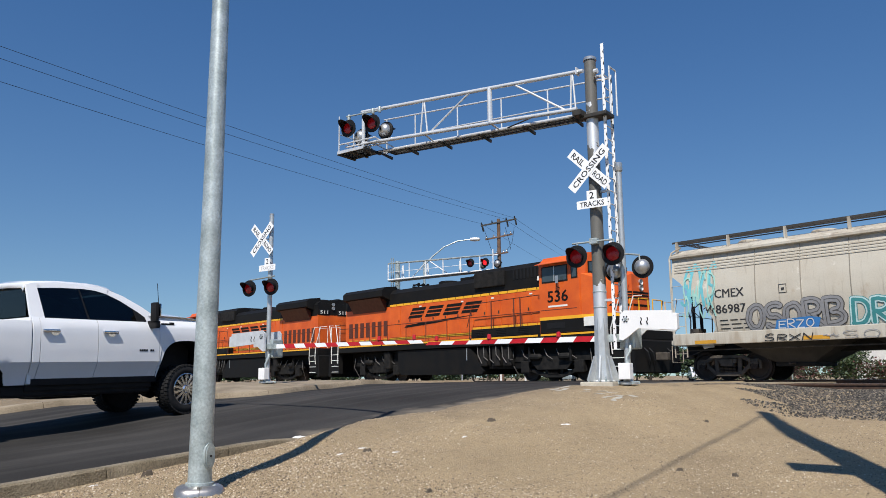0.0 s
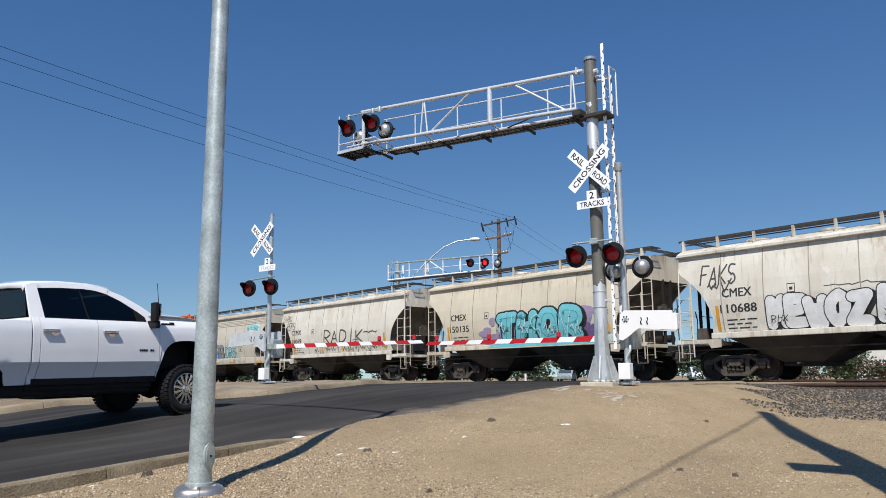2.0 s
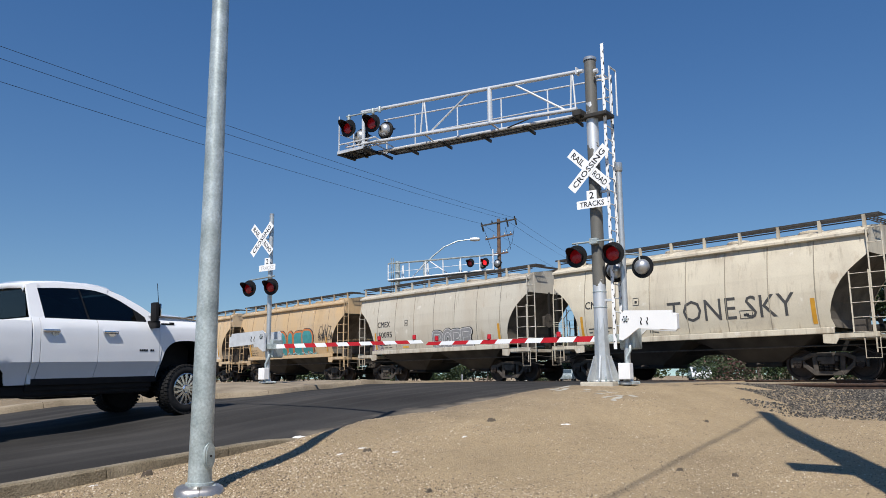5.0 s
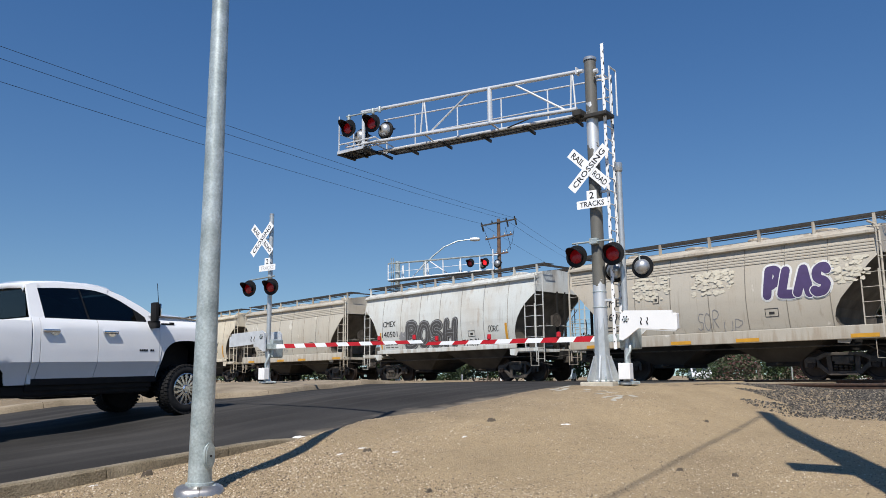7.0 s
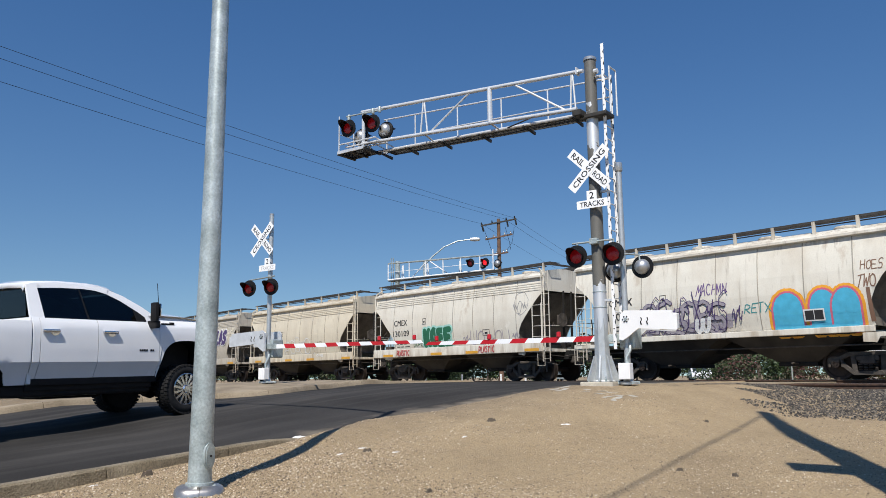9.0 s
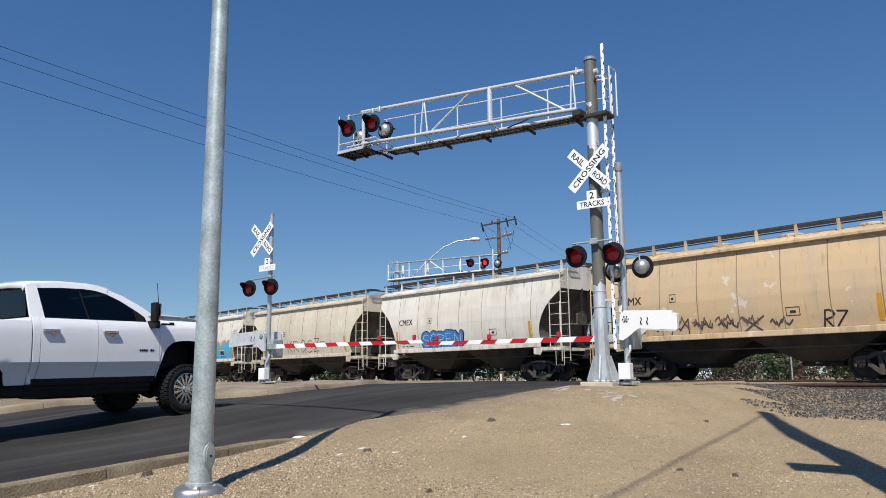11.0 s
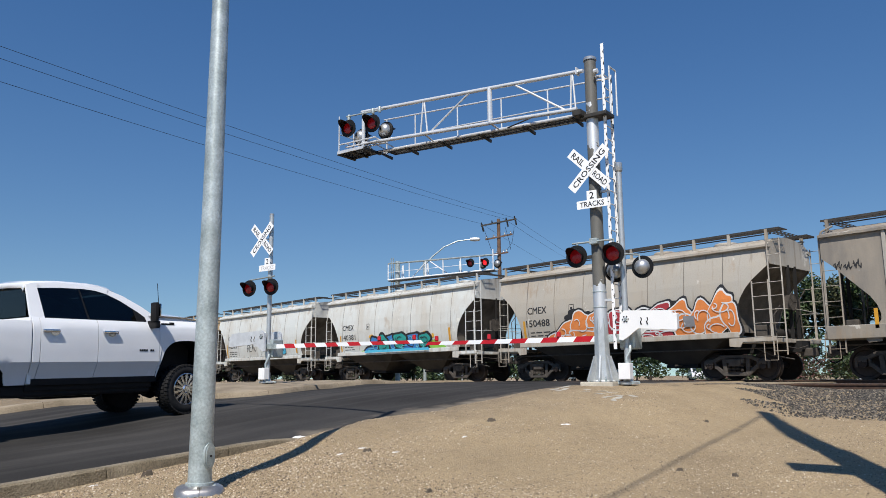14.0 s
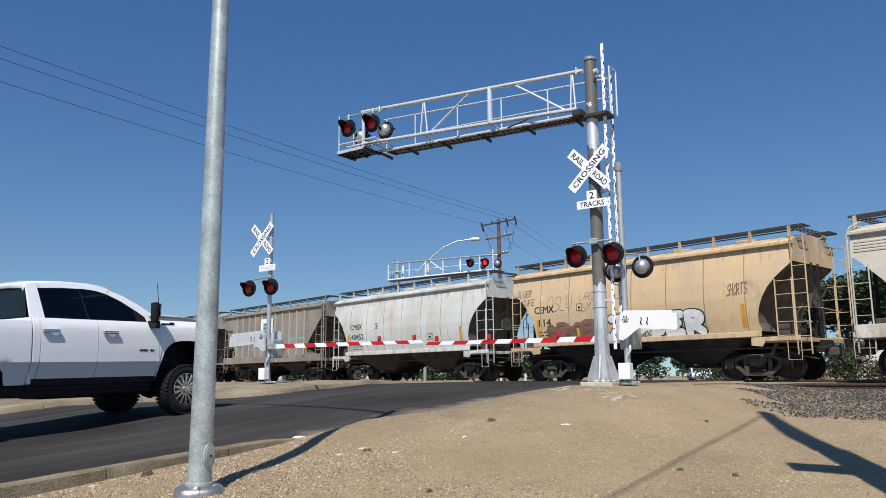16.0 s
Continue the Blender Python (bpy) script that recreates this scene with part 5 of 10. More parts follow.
WHEEL_M = mat("rusty_wheel", (0.04, 0.028, 0.022), 0.6, 0.4, 0.4, 6, bump=0.1)
BOARD_M = mat("running_board_steel", (0.06, 0.055, 0.05), 0.7, 0.3, 0.3, 6, bump=0.2)
INK = mat("stencil_black", (0.03, 0.03, 0.032), 0.7, 0, 0.3, 12, bump=0)


def plain(name, c, rough=0.6, var=0.15):
    return mat(name, c, rough, 0, var, 5, bump=0.03)


SPRAY = {k: plain("spray_" + k, c) for k, c in dict(
    black=(0.02, 0.02, 0.022), white=(0.7, 0.7, 0.69), grey=(0.26, 0.26, 0.27), cyan=(0.16, 0.5, 0.56), blue=(0.04, 0.2, 0.5), purple=(0.16, 0.1, 0.24),
    lilac=(0.32, 0.26, 0.38), mint=(0.35, 0.62, 0.55), teal=(0.05, 0.26, 0.27), orange=(0.75, 0.24, 0.06), red=(0.42, 0.04, 0.05), yellow=(0.72, 0.4, 0.06),
    green=(0.015, 0.13, 0.07), lime=(0.25, 0.55, 0.08), brown=(0.2, 0.11, 0.07), pink=(0.6, 0.13, 0.2), charcoal=(0.07, 0.068, 0.066), rose=(0.42, 0.13, 0.13),
    lavender=(0.33, 0.3, 0.34), violet=(0.07, 0.045, 0.13), dust=(0.55, 0.52, 0.45), sky=(0.07, 0.42, 0.62), ice=(0.5, 0.68, 0.68), rust=(0.5, 0.16, 0.05), amber=(0.8, 0.36, 0.03), jade=(0.02, 0.3, 0.27), cream=(0.62, 0.57, 0.46), maroon=(0.24, 0.13, 0.09)).items()}
MARK_YELLOW = plain("conspicuity_yellow", (0.62, 0.31, 0.03), 0.4)

HALF, EAVE, SILL = 5.72, 4.14, 1.3
SIDE = 1.6


def grating(x0, x1, y0, y1, z, step=0.09):
    bm = bmesh.new()
    for k in range(6):
        y = y0 + (y1 - y0) * k / 5
        add_box(bm, x0, x1, y - 0.006, y + 0.006, z - 0.03, z)
    n = int((x1 - x0) / step)
    for k in range(n + 1):
        x = x0 + (x1 - x0) * k / n
        add_box(bm, x - 0.008, x + 0.008, y0, y1, z - 0.024, z - 0.004)
    return bm


def ladder(parent, x0, x1, y, z0, z1, rungs, paint):
    bm = bmesh.new()
    for x in (x0, x1):
        add_box(bm, x - 0.018, x + 0.018, y - 0.012, y + 0.012, z0, z1)
    for k in range(rungs):
        z = z0 + 0.12 + (z1 - z0 - 0.2) * k / (rungs - 1)
        add_tube(bm, [(x0, y - 0.012, z), (x1, y - 0.012, z)], 0.011, 6)
    return part("ladder", bm, paint, parent, "side ladder")


def wheelset(parent, x, r=0.457):
    o = new("wheelset")
    prof = [(0.0, -0.07), (0.1, -0.07), (0.1, -0.03), (0.2, -0.015), (0.36, -0.02), (0.385, -0.055), (r, -0.06), (r, 0.055), (r + 0.025, 0.065), (r + 0.025, 0.095), (0.38, 0.09), (0.2, 0.03), (0.1, 0.05), (0.1, 0.1)]
    bm = lathe(prof, 30, "Y", (0, -0.74, 0))
    add_lathe(bm, [(p, -h) for p, h in prof[::-1]], 30, "Y", (0, 0.74, 0))
    add_tube(bm, [(0, -0.98, 0), (0, 0.98, 0)], 0.085, 10)
    # bearing end caps with their three bolts, which show the turning
    for y in (-1.0, 1.0):
        add_lathe(bm, [(0.115, -0.06), (0.115, 0.06)], 14, "Y", (0, y * 0.99, 0))
        for a in range(3):
            add_lathe(bm, [(0.022, -0.02), (0.022, 0.02)], 6, "Y", (0.06 * math.cos(a * 2.094), y * 1.055, 0.06 * math.sin(a * 2.094)))
    me = bpy.data.meshes.new("wheelset")
    bmesh.ops.recalc_face_normals(bm, faces=bm.faces)
    bm.to_mesh(me)
    bm.free()
    me.materials.append(WHEEL_M)
    smooth(me, 30)
    o.data = None
    bpy.data.objects.remove(o)
    o = new("wheelset", me)
    o.parent = parent
    o.matrix_basis = pose(x, 0, r)
    o["label"] = "rusty steel wheelset"
    return o


def bogie(parent, x, material=None, base=0.92):
    frame_ob = part("truck", box(-0.2, 0.2, -1.1, 1.1, 0.45, 0.68, 0.03), material or BOGIE_M, parent, "dusty cast wheel truck", pose(x, 0, 0))
    b = base
    shapes = [[(-0.42, 0.13), (0.42, 0.13), (0.36, 0.26), (-0.36, 0.26)], [(-b + 0.1, 0.66), (-0.5, 0.8), (0.5, 0.8), (b - 0.1, 0.66), (b - 0.14, 0.55), (0.45, 0.69), (-0.45, 0.69), (-b + 0.14, 0.55)]]
    for e in (-1, 1):
        shapes.append([(e * (b + 0.21), 0.36), (e * (b + 0.22), 0.6), (e * (b + 0.1), 0.68), (e * (b - 0.2), 0.66), (e * (b - 0.22), 0.36), (e * (b - 0.15), 0.36), (e * (b - 0.14), 0.58), (e * (b + 0.13), 0.58), (e * (b + 0.14), 0.36)])
        shapes.append([(e * (b - 0.2), 0.36), (e * (b - 0.2), 0.52), (e * 0.44, 0.3), (e * 0.34, 0.14), (e * 0.42, 0.13)])
        shapes.append([(e * 0.3, 0.2), (e * 0.44, 0.2), (e * 0.47, 0.72), (e * 0.33, 0.72)])
    for s in (-1, 1):
        bm = bmesh.new()
        for k, o in enumerate(shapes):
            half = 0.06 - 0.004 * k
            t = prism(o, s * 0.98 - half, s * 0.98 + half)
            bmesh.ops.recalc_face_normals(t, faces=t.faces)
            bmesh.ops.bevel(t, geom=list(t.edges), offset=0.012, segments=1, affect="EDGES")
            merge(bm, t)
        part("side_frame", bm, material or BOGIE_M, frame_ob, "cast side frame")
        part("bolster_end", box(-0.3, 0.3, s * 0.98 - 0.1, s * 0.98 + 0.1, 0.54, 0.68, 0.025), material or BOGIE_M, frame_ob)
        bm = bmesh.new()
        for k in range(4):
            for j in range(6):
                add_lathe(bm, [(0.045, -0.013), (0.062, 0.0), (0.045, 0.013)], 8, "Z", (-0.21 + 0.14 * k, s * 1.03, 0.29 + 0.045 * j))
        part("springs", bm, material or BOGIE_M, frame_ob)
        for e in (-1, 1):
            part("bearing_adapter", box(e * b - 0.13, e * b + 0.13, s * 0.98 - 0.09, s * 0.98 + 0.09, 0.5, 0.6, 0.02), material or BOGIE_M, frame_ob)
    part("brake_beam", tube([(-b + 0.48, -0.75, 0.4), (-b + 0.48, 0.75, 0.4)], 0.04, 6), UNDER, frame_ob)
    wheelset(frame_ob, -base)
    wheelset(frame_ob, base)
    return frame_ob


def side_outline(kind):
    """Half outline of the side sheet from its bottom corner up to the eave, as (distance from the middle, height)."""
    if kind == "round":
        return [(HALF - back, z) for back, z in ((1.1, SILL + 0.2), (1.18, 1.75), (1.17, 1.98), (1.1, 2.25), (0.97, 2.55), (0.78, 2.85), (0.55, 3.1), (0.3, 3.31), (0.08, 3.48), (0.0, 3.62), (0.0, EAVE))]
    return [(4.38, SILL + 0.2), (4.27, 1.64), (4.26, 1.8), (4.34, 2.05), (4.5, 2.3), (5.45, 3.26), (HALF, 3.48), (HALF, EAVE)]


def barrel(z):
    """How far the rounded side sheet stands in from its widest line at a height."""
    return float(np.interp(z, [1.3, 1.5, 1.65, 1.9, 2.2, 2.6, 3.1, 3.6, 4.1, 4.2], [0.2, 0.155, 0.12, 0.065, 0.025, 0.0, 0.03, 0.095, 0.19, 0.21]))


def hopper(kind, label):
    g = thing("hopper_car", pose(0, TRACK_Y, 0), label, "hopper car", "hopper cars of the train")
    half_out = side_outline(kind if kind == "round" else "angled")
    # body: two side sheets, roof, end bulkheads
    bm = bmesh.new()
    curve = barrel if kind != "ribbed" else (lambda z: 0.0)
    ends = [p[1] for p in half_out]
    levels = sorted({round(z, 3) for z in ends} | {round(SILL + 0.2 + (EAVE - SILL - 0.2) * k / 20, 3) for k in range(21)})
    for s in (-1, 1):
        rows = []
        for z in levels:
            w, y = float(np.interp(z, ends, [p[0] for p in half_out])), SIDE - curve(z)
            rows.append([bm.verts.new((x, s * yy, z)) for x, yy in ((-w, y), (w, y), (w, y - 0.02), (-w, y - 0.02))])
        for a, b in zip(rows, rows[1:]):
            for k in range(4):
                bm.faces.new((a[k], a[(k + 1) % 4], b[(k + 1) % 4], b[k]))
        bm.faces.new(rows[0])
        bm.faces.new(rows[-1][::-1])
    roof = [(-SIDE + (0.01 if kind == "ribbed" else 0.16), EAVE - 0.02), (-1.36, 4.26), (-1.1, 4.38), (-0.5, 4.47), (0, 4.5), (0.5, 4.47), (1.1, 4.38), (1.36, 4.26), (SIDE - (0.01 if kind == "ribbed" else 0.16), EAVE - 0.02)]
    a = [[bm.verts.new((x, y, z)) for y, z in roof] for x in (-HALF, HALF)]
    for k in range(len(roof) - 1):
        bm.faces.new((a[0][k], a[0][k + 1], a[1][k + 1], a[1][k]))
    for s, row in ((-1, a[0]), (1, a[1])):
        low = [bm.verts.new((s * HALF, y, 3.55)) for y in (-SIDE + 0.1, SIDE - 0.1)]
        bm.faces.new(row + [low[1], low[0]])
    body = part("body", bm, CAR_PAINT, g, "weathered painted hopper body", soft=True, angle=25)
    body["paint"] = 1
    # slope sheets under the ends, their shade put into a dark grimy colour
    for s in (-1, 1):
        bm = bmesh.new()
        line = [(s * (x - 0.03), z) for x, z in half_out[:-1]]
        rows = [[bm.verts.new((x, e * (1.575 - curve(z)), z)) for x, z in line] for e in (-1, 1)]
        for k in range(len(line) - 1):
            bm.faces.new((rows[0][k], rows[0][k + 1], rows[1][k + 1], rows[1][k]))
        part("slope_sheet", bm, SLOPE_SHADE_M, g, "sloped end sheet coloured dark for its shade")
        part("end_post", box(s * HALF - 0.05, s * HALF + 0.05, -0.27, -0.22, 1.2, 3.6), UNDER, g)["paint"] = 1
        part("end_post", box(s * HALF - 0.05, s * HALF + 0.05, 0.22, 0.27, 1.2, 3.6), UNDER, g)["paint"] = 1
        # corner post carrying the eave
        if kind != "round":
            for y in (-1.5, 1.5):
                o = part("corner_post", tube([(s * (HALF + 0.06), y, 1.2), (s * (HALF + 0.06), y, 4.1), (s * (HALF - 0.02), y * 0.98, 4.3), (s * (HALF - 0.3), y * 0.9, 4.45)], 0.035, 8), CAR_PAINT, g, soft=True)
                o["paint"] = 1
    # side sills, top chords
    lip = 0.01 if kind == "ribbed" else 0.17
    for s in (-1, 1):
        o = part("side_sill", box(-4.62, 4.62, s * (SIDE - 0.06) - 0.05, s * (SIDE - 0.06) + 0.05, SILL + 0.02, SILL + 0.2, 0.02) if kind == "round" else box(-HALF, HALF, s * (SIDE + 0.0) - 0.06, s * (SIDE + 0.0) + 0.06, 1.14, SILL + 0.22, 0.02), CAR_PAINT, g)
        o["paint"] = 1
        o = part("top_chord", prism([(s * (SIDE - lip), EAVE - 0.08), (s * (SIDE - lip + 0.11), EAVE - 0.05), (s * (SIDE - lip + 0.11), EAVE + 0.02), (s * (SIDE - 0.27), EAVE + 0.13), (s * (SIDE - 0.27), EAVE)], -HALF - 0.02, HALF + 0.02, "YZ"), CAR_PAINT, g)
        o["paint"] = 1
        if kind == "angled":
            for k in range(4):
                z = EAVE - 0.28 - 0.09 * k
                y = SIDE - curve(z) + 0.004
                o = part("side_ridge", box(-HALF + 0.1, HALF - 0.1, s * y - 0.016, s * y + 0.016, z - 0.02, z + 0.015), CAR_PAINT, g)
                o["paint"] = 1
    # seams or outside posts
    xs = [-4.2 + 1.4 * k for k in range(7)] if kind != "ribbed" else [-4.0 + 0.8 * k for k in range(11)]
    for x in xs:
        for s in (-1, 1):
            if kind == "ribbed":
                bm = box(x - 0.05, x + 0.05, -0.05, 0.05, 1.3, EAVE - 0.06, 0.01)
            else:
                bm = bmesh.new()
                rows = [[bm.verts.new((x + dx, s * (dy - curve(z)), z)) for dx, dy in ((-0.022, -0.01), (-0.01, 0.012), (0.01, 0.012), (0.022, -0.01))] for z in [1.5 + (EAVE - 1.56) * k / 16 for k in range(17)]]
                for a, b in zip(rows, rows[1:]):
                    for k in range(3):
                        bm.faces.new((a[k], a[k + 1], b[k + 1], b[k]))
            o = part("outside_post" if kind == "ribbed" else "seam", bm, CAR_PAINT, g, m=pose(0, s * SIDE, 0))
            o["paint"] = 2
    # hopper bins
    for c in (-2.1, 2.1):
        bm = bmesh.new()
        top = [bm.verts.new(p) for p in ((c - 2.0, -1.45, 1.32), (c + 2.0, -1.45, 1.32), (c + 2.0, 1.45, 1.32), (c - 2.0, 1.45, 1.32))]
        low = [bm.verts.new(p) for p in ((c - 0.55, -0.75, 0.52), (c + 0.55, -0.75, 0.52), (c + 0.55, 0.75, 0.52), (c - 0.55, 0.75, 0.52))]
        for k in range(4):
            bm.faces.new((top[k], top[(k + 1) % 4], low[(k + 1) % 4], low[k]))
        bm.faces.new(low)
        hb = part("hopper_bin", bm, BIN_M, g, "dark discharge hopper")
        part("outlet_gate", box(c - 0.6, c + 0.6, -0.8, 0.8, 0.42, 0.53, 0.02), UNDER, hb)
        part("gate_shaft", tube([(c, -1.2, 0.5), (c, 1.2, 0.5)], 0.03, 8), BOGIE_M, hb)
    part("centre_sill", box(-6.0, 6.0, -0.32, 0.32, 0.85, 1.2, 0.01), UNDER, g, "centre sill")
    # roof gear: running boards on brackets, hatches
    for s in (-1, 1):
        part("running_board", grating(-HALF - 0.05, HALF + 0.3, min(s * 0.72, s * 1.28), max(s * 0.72, s * 1.28), 4.68, 0.1 if kind == "round" else 0.22), BOARD_M, g, "roof running board grating")
        part("board_edge", box(-HALF - 0.05, HALF + 0.3, s * 1.29 - 0.008, s * 1.29 + 0.008, 4.62, 4.685), BOARD_M, g)
        part("board_edge", box(-HALF, HALF, s * 1.2 - 0.008, s * 1.2 + 0.008, 4.5, 4.535), BOARD_M, g)
        for k in range(10 if kind == "round" else 7):
            x = -5.6 + 11.2 * k / (9 if kind == "round" else 6)
            o = part("board_bracket", box(x - 0.05, x + 0.05, s * 1.27 - 0.03, s * 1.27 + 0.03, 4.28, 4.67, 0.006), CAR_PAINT, g)
            o["paint"] = 1
    for x in (-3.6, -1.2, 1.2, 3.6):
        part("roof_hatch", lathe([(0.4, 4.44), (0.4, 4.56), (0.36, 4.6), (0.0, 4.63)], 16, "Z", (x, 0, 0)), CAR_PAINT, g, soft=True)["paint"] = 1
    for s in (-1, 1):
        part("end_board", grating(min(s * (HALF - 0.3), s * (HALF + 0.02)), max(s * (HALF - 0.3), s * (HALF + 0.02)), -0.7, 0.7, 4.68, 0.1), BOARD_M, g)
    # end platforms, ladders, couplers, bogies
    for s in (-1, 1):
        o = part("end_sill", box(min(s * 4.6, s * (HALF + 0.12)), max(s * 4.6, s * (HALF + 0.12)), -1.55, 1.55, 1.14, 1.26, 0.01), CAR_PAINT, g, "end platform")
        o["paint"] = 1
        for y in (-1, 1):
            bm = prism([(s * 4.3, 1.3), (s * 4.3, 1.05), (s * 4.65, 1.02), (s * 4.75, 1.18), (s * (HALF + 0.1), 1.18), (s * (HALF + 0.1), 1.32)], y * 1.57 - 0.02, y * 1.57 + 0.02)
            o = part("jacking_pad", bm, CAR_PAINT, g)
            o["paint"] = 1
            if s > 0:
                ladder(g, HALF, HALF + 0.4, y * 1.57, 0.75, 4.3, 9, CAR_PAINT)["paint"] = 1
                ladder(g, HALF - 0.56, HALF - 0.04, y * 1.58, 1.2, 3.05, 5, CAR_PAINT)["paint"] = 1
            else:
                ladder(g, -HALF + 0.02, -HALF + 0.46, y * 1.58, 0.75, 3.2, 6, CAR_PAINT)["paint"] = 1
                part("grab_post", tube([(-HALF + 0.02, y * 1.58, 3.2), (-HALF + 0.02, y * 1.5, 3.7)], 0.018, 6), CAR_PAINT, g)["paint"] = 1
            part("step", tube([(s * (HALF - 0.3), y * 1.58, 1.15), (s * (HALF - 0.3), y * 1.58, 0.6), (s * (HALF + 0.1), y * 1.58, 0.6), (s * (HALF + 0.1), y * 1.58, 1.15)], 0.014, 6), CAR_PAINT, g)["paint"] = 1
        part("coupler", box(min(s * 5.85, s * 6.36), max(s * 5.85, s * 6.36), -0.13, 0.13, 0.72, 0.98, 0.04), BOGIE_M, g, "knuckle coupler")
        part("uncoupling_lever", tube([(s * 6.0, -1.4, 1.0), (s * 6.05, -0.7, 0.95), (s * 6.05, 0, 1.05)], 0.014, 6), BOGIE_M, g)
        part("air_hose", tube([(s * 6.0, 0.3, 0.9), (s * 6.15, 0.32, 0.6), (s * 6.3, 0.25, 0.5), (s * 6.4, 0.1, 0.55)], 0.022, 6), BLACK, g)
        bogie(g, s * 4.17, base=0.89)
    for y in (-1.32, 1.32):
        part("brake_pipe", tube([(-5.6, y * 0.8, 0.98), (-4.7, y, 0.98), (4.7, y, 0.98), (5.6, y * 0.8, 0.98)], 0.024, 6), BOGIE_M, g)
    for s in (-1, 1):
        part("end_handrail", tube([(s * (HALF + 0.1), -1.5, 2.15), (s * (HALF + 0.14), 0, 2.2), (s * (HALF + 0.1), 1.5, 2.15)], 0.014, 6), CAR_PAINT, g)["paint"] = 1
        for k, y in enumerate((-0.9, 0.55, 1.0)):
            part("end_pipe", tube([(s * (HALF - 0.2), y, 1.26), (s * (HALF - 0.25), y, 2.0 + 0.3 * k), (s * (HALF - 0.1), y + 0.15, 2.3 + 0.3 * k)], 0.02, 6), BOGIE_M, g)
        part("valve_box", box(min(s * 5.0, s * 5.35), max(s * 5.0, s * 5.35), -1.2, -0.75, 1.27, 1.7, 0.03), BOGIE_M, g)
        part("brake_lever", tube([(s * 4.9, -1.1, 1.0), (s * 5.5, -1.25, 0.75), (s * 6.1, -1.1, 0.62)], 0.018, 6), BOGIE_M, g)
    wheel = part("brake_wheel", lathe([(0.26, -0.012), (0.285, 0.0), (0.26, 0.012), (0.245, 0.0)], 20, "X", (HALF + 0.22, -0.55, 2.4)), BOGIE_M, g, "hand brake wheel", soft=True)
    bm = bmesh.new()
    for k in range(5):
        add_tube(bm, [(HALF + 0.22, -0.55, 2.4), (HALF + 0.22, -0.55 + 0.26 * math.cos(k * 1.257), 2.4 + 0.26 * math.sin(k * 1.257))], 0.012, 5)
    part("spokes", bm, BOGIE_M, wheel)
    part("brake_box", box(HALF + 0.02, HALF + 0.2, -0.7, -0.4, 2.2, 2.6, 0.02), BOGIE_M, g)
    part("brake_cylinder", lathe([(0.0, -0.35), (0.14, -0.35), (0.14, 0.35), (0.0, 0.35)], 14, "X", (HALF - 0.55, 0.6, 1.5)), UNDER, g, soft=True)
    return g


# ---- lettering and spray paint on the near side ----
FACE = -SIDE - 0.004
SIGN_M = pose(0, 0, 0, 90, 0, 0)


def spray_text(car, body, x0, x1, z0, z1, layers, out=0.003, label="spray-painted lettering"):
    """Fat lettering in layers from the widest to the inner fill; x from the leading eave."""
    for k, (colour, fat) in enumerate(layers):
        grow = fat * 0.6
        text_part("graffiti", body, x1 - x0 + grow, z1 - z0 + grow, pose((x0 + x1) / 2 - HALF, FACE - out - 0.004 * k, (z0 + z1) / 2) @ SIGN_M, SPRAY[colour], car, fat, label)


def blob(cx, cz, rx, rz, rnd, n=32, wob=0.1, turn=0.0):
    p = []
    ph = rnd.random() * 6
    for k in range(n):
        a = 2 * math.pi * k / n
        r = 1 + wob * math.sin(3 * a + ph) + wob * 0.6 * math.sin(5 * a + ph * 2)
        x, z = rx * r * math.copysign(abs(math.cos(a)) ** 0.85, math.cos(a)), rz * r * math.copysign(abs(math.sin(a)) ** 0.85, math.sin(a))
        p.append((cx + x * math.cos(turn) - z * math.sin(turn), cz + x * math.sin(turn) + z * math.cos(turn)))
    return p


def flat(outlines, y):
    bm = bmesh.new()
    for i, o in enumerate(outlines):
        bm.faces.new([bm.verts.new((x, y - 0.0003 * i, z)) for x, z in o])
    bmesh.ops.triangulate(bm, faces=bm.faces)
    return bm


def spray_patch(car, outline, colour, depth=0.004, label="painted patch", material=None):
    part("painted_patch", flat([[(x - HALF, z) for x, z in outline]], FACE - depth), material or SPRAY[colour], car, label)


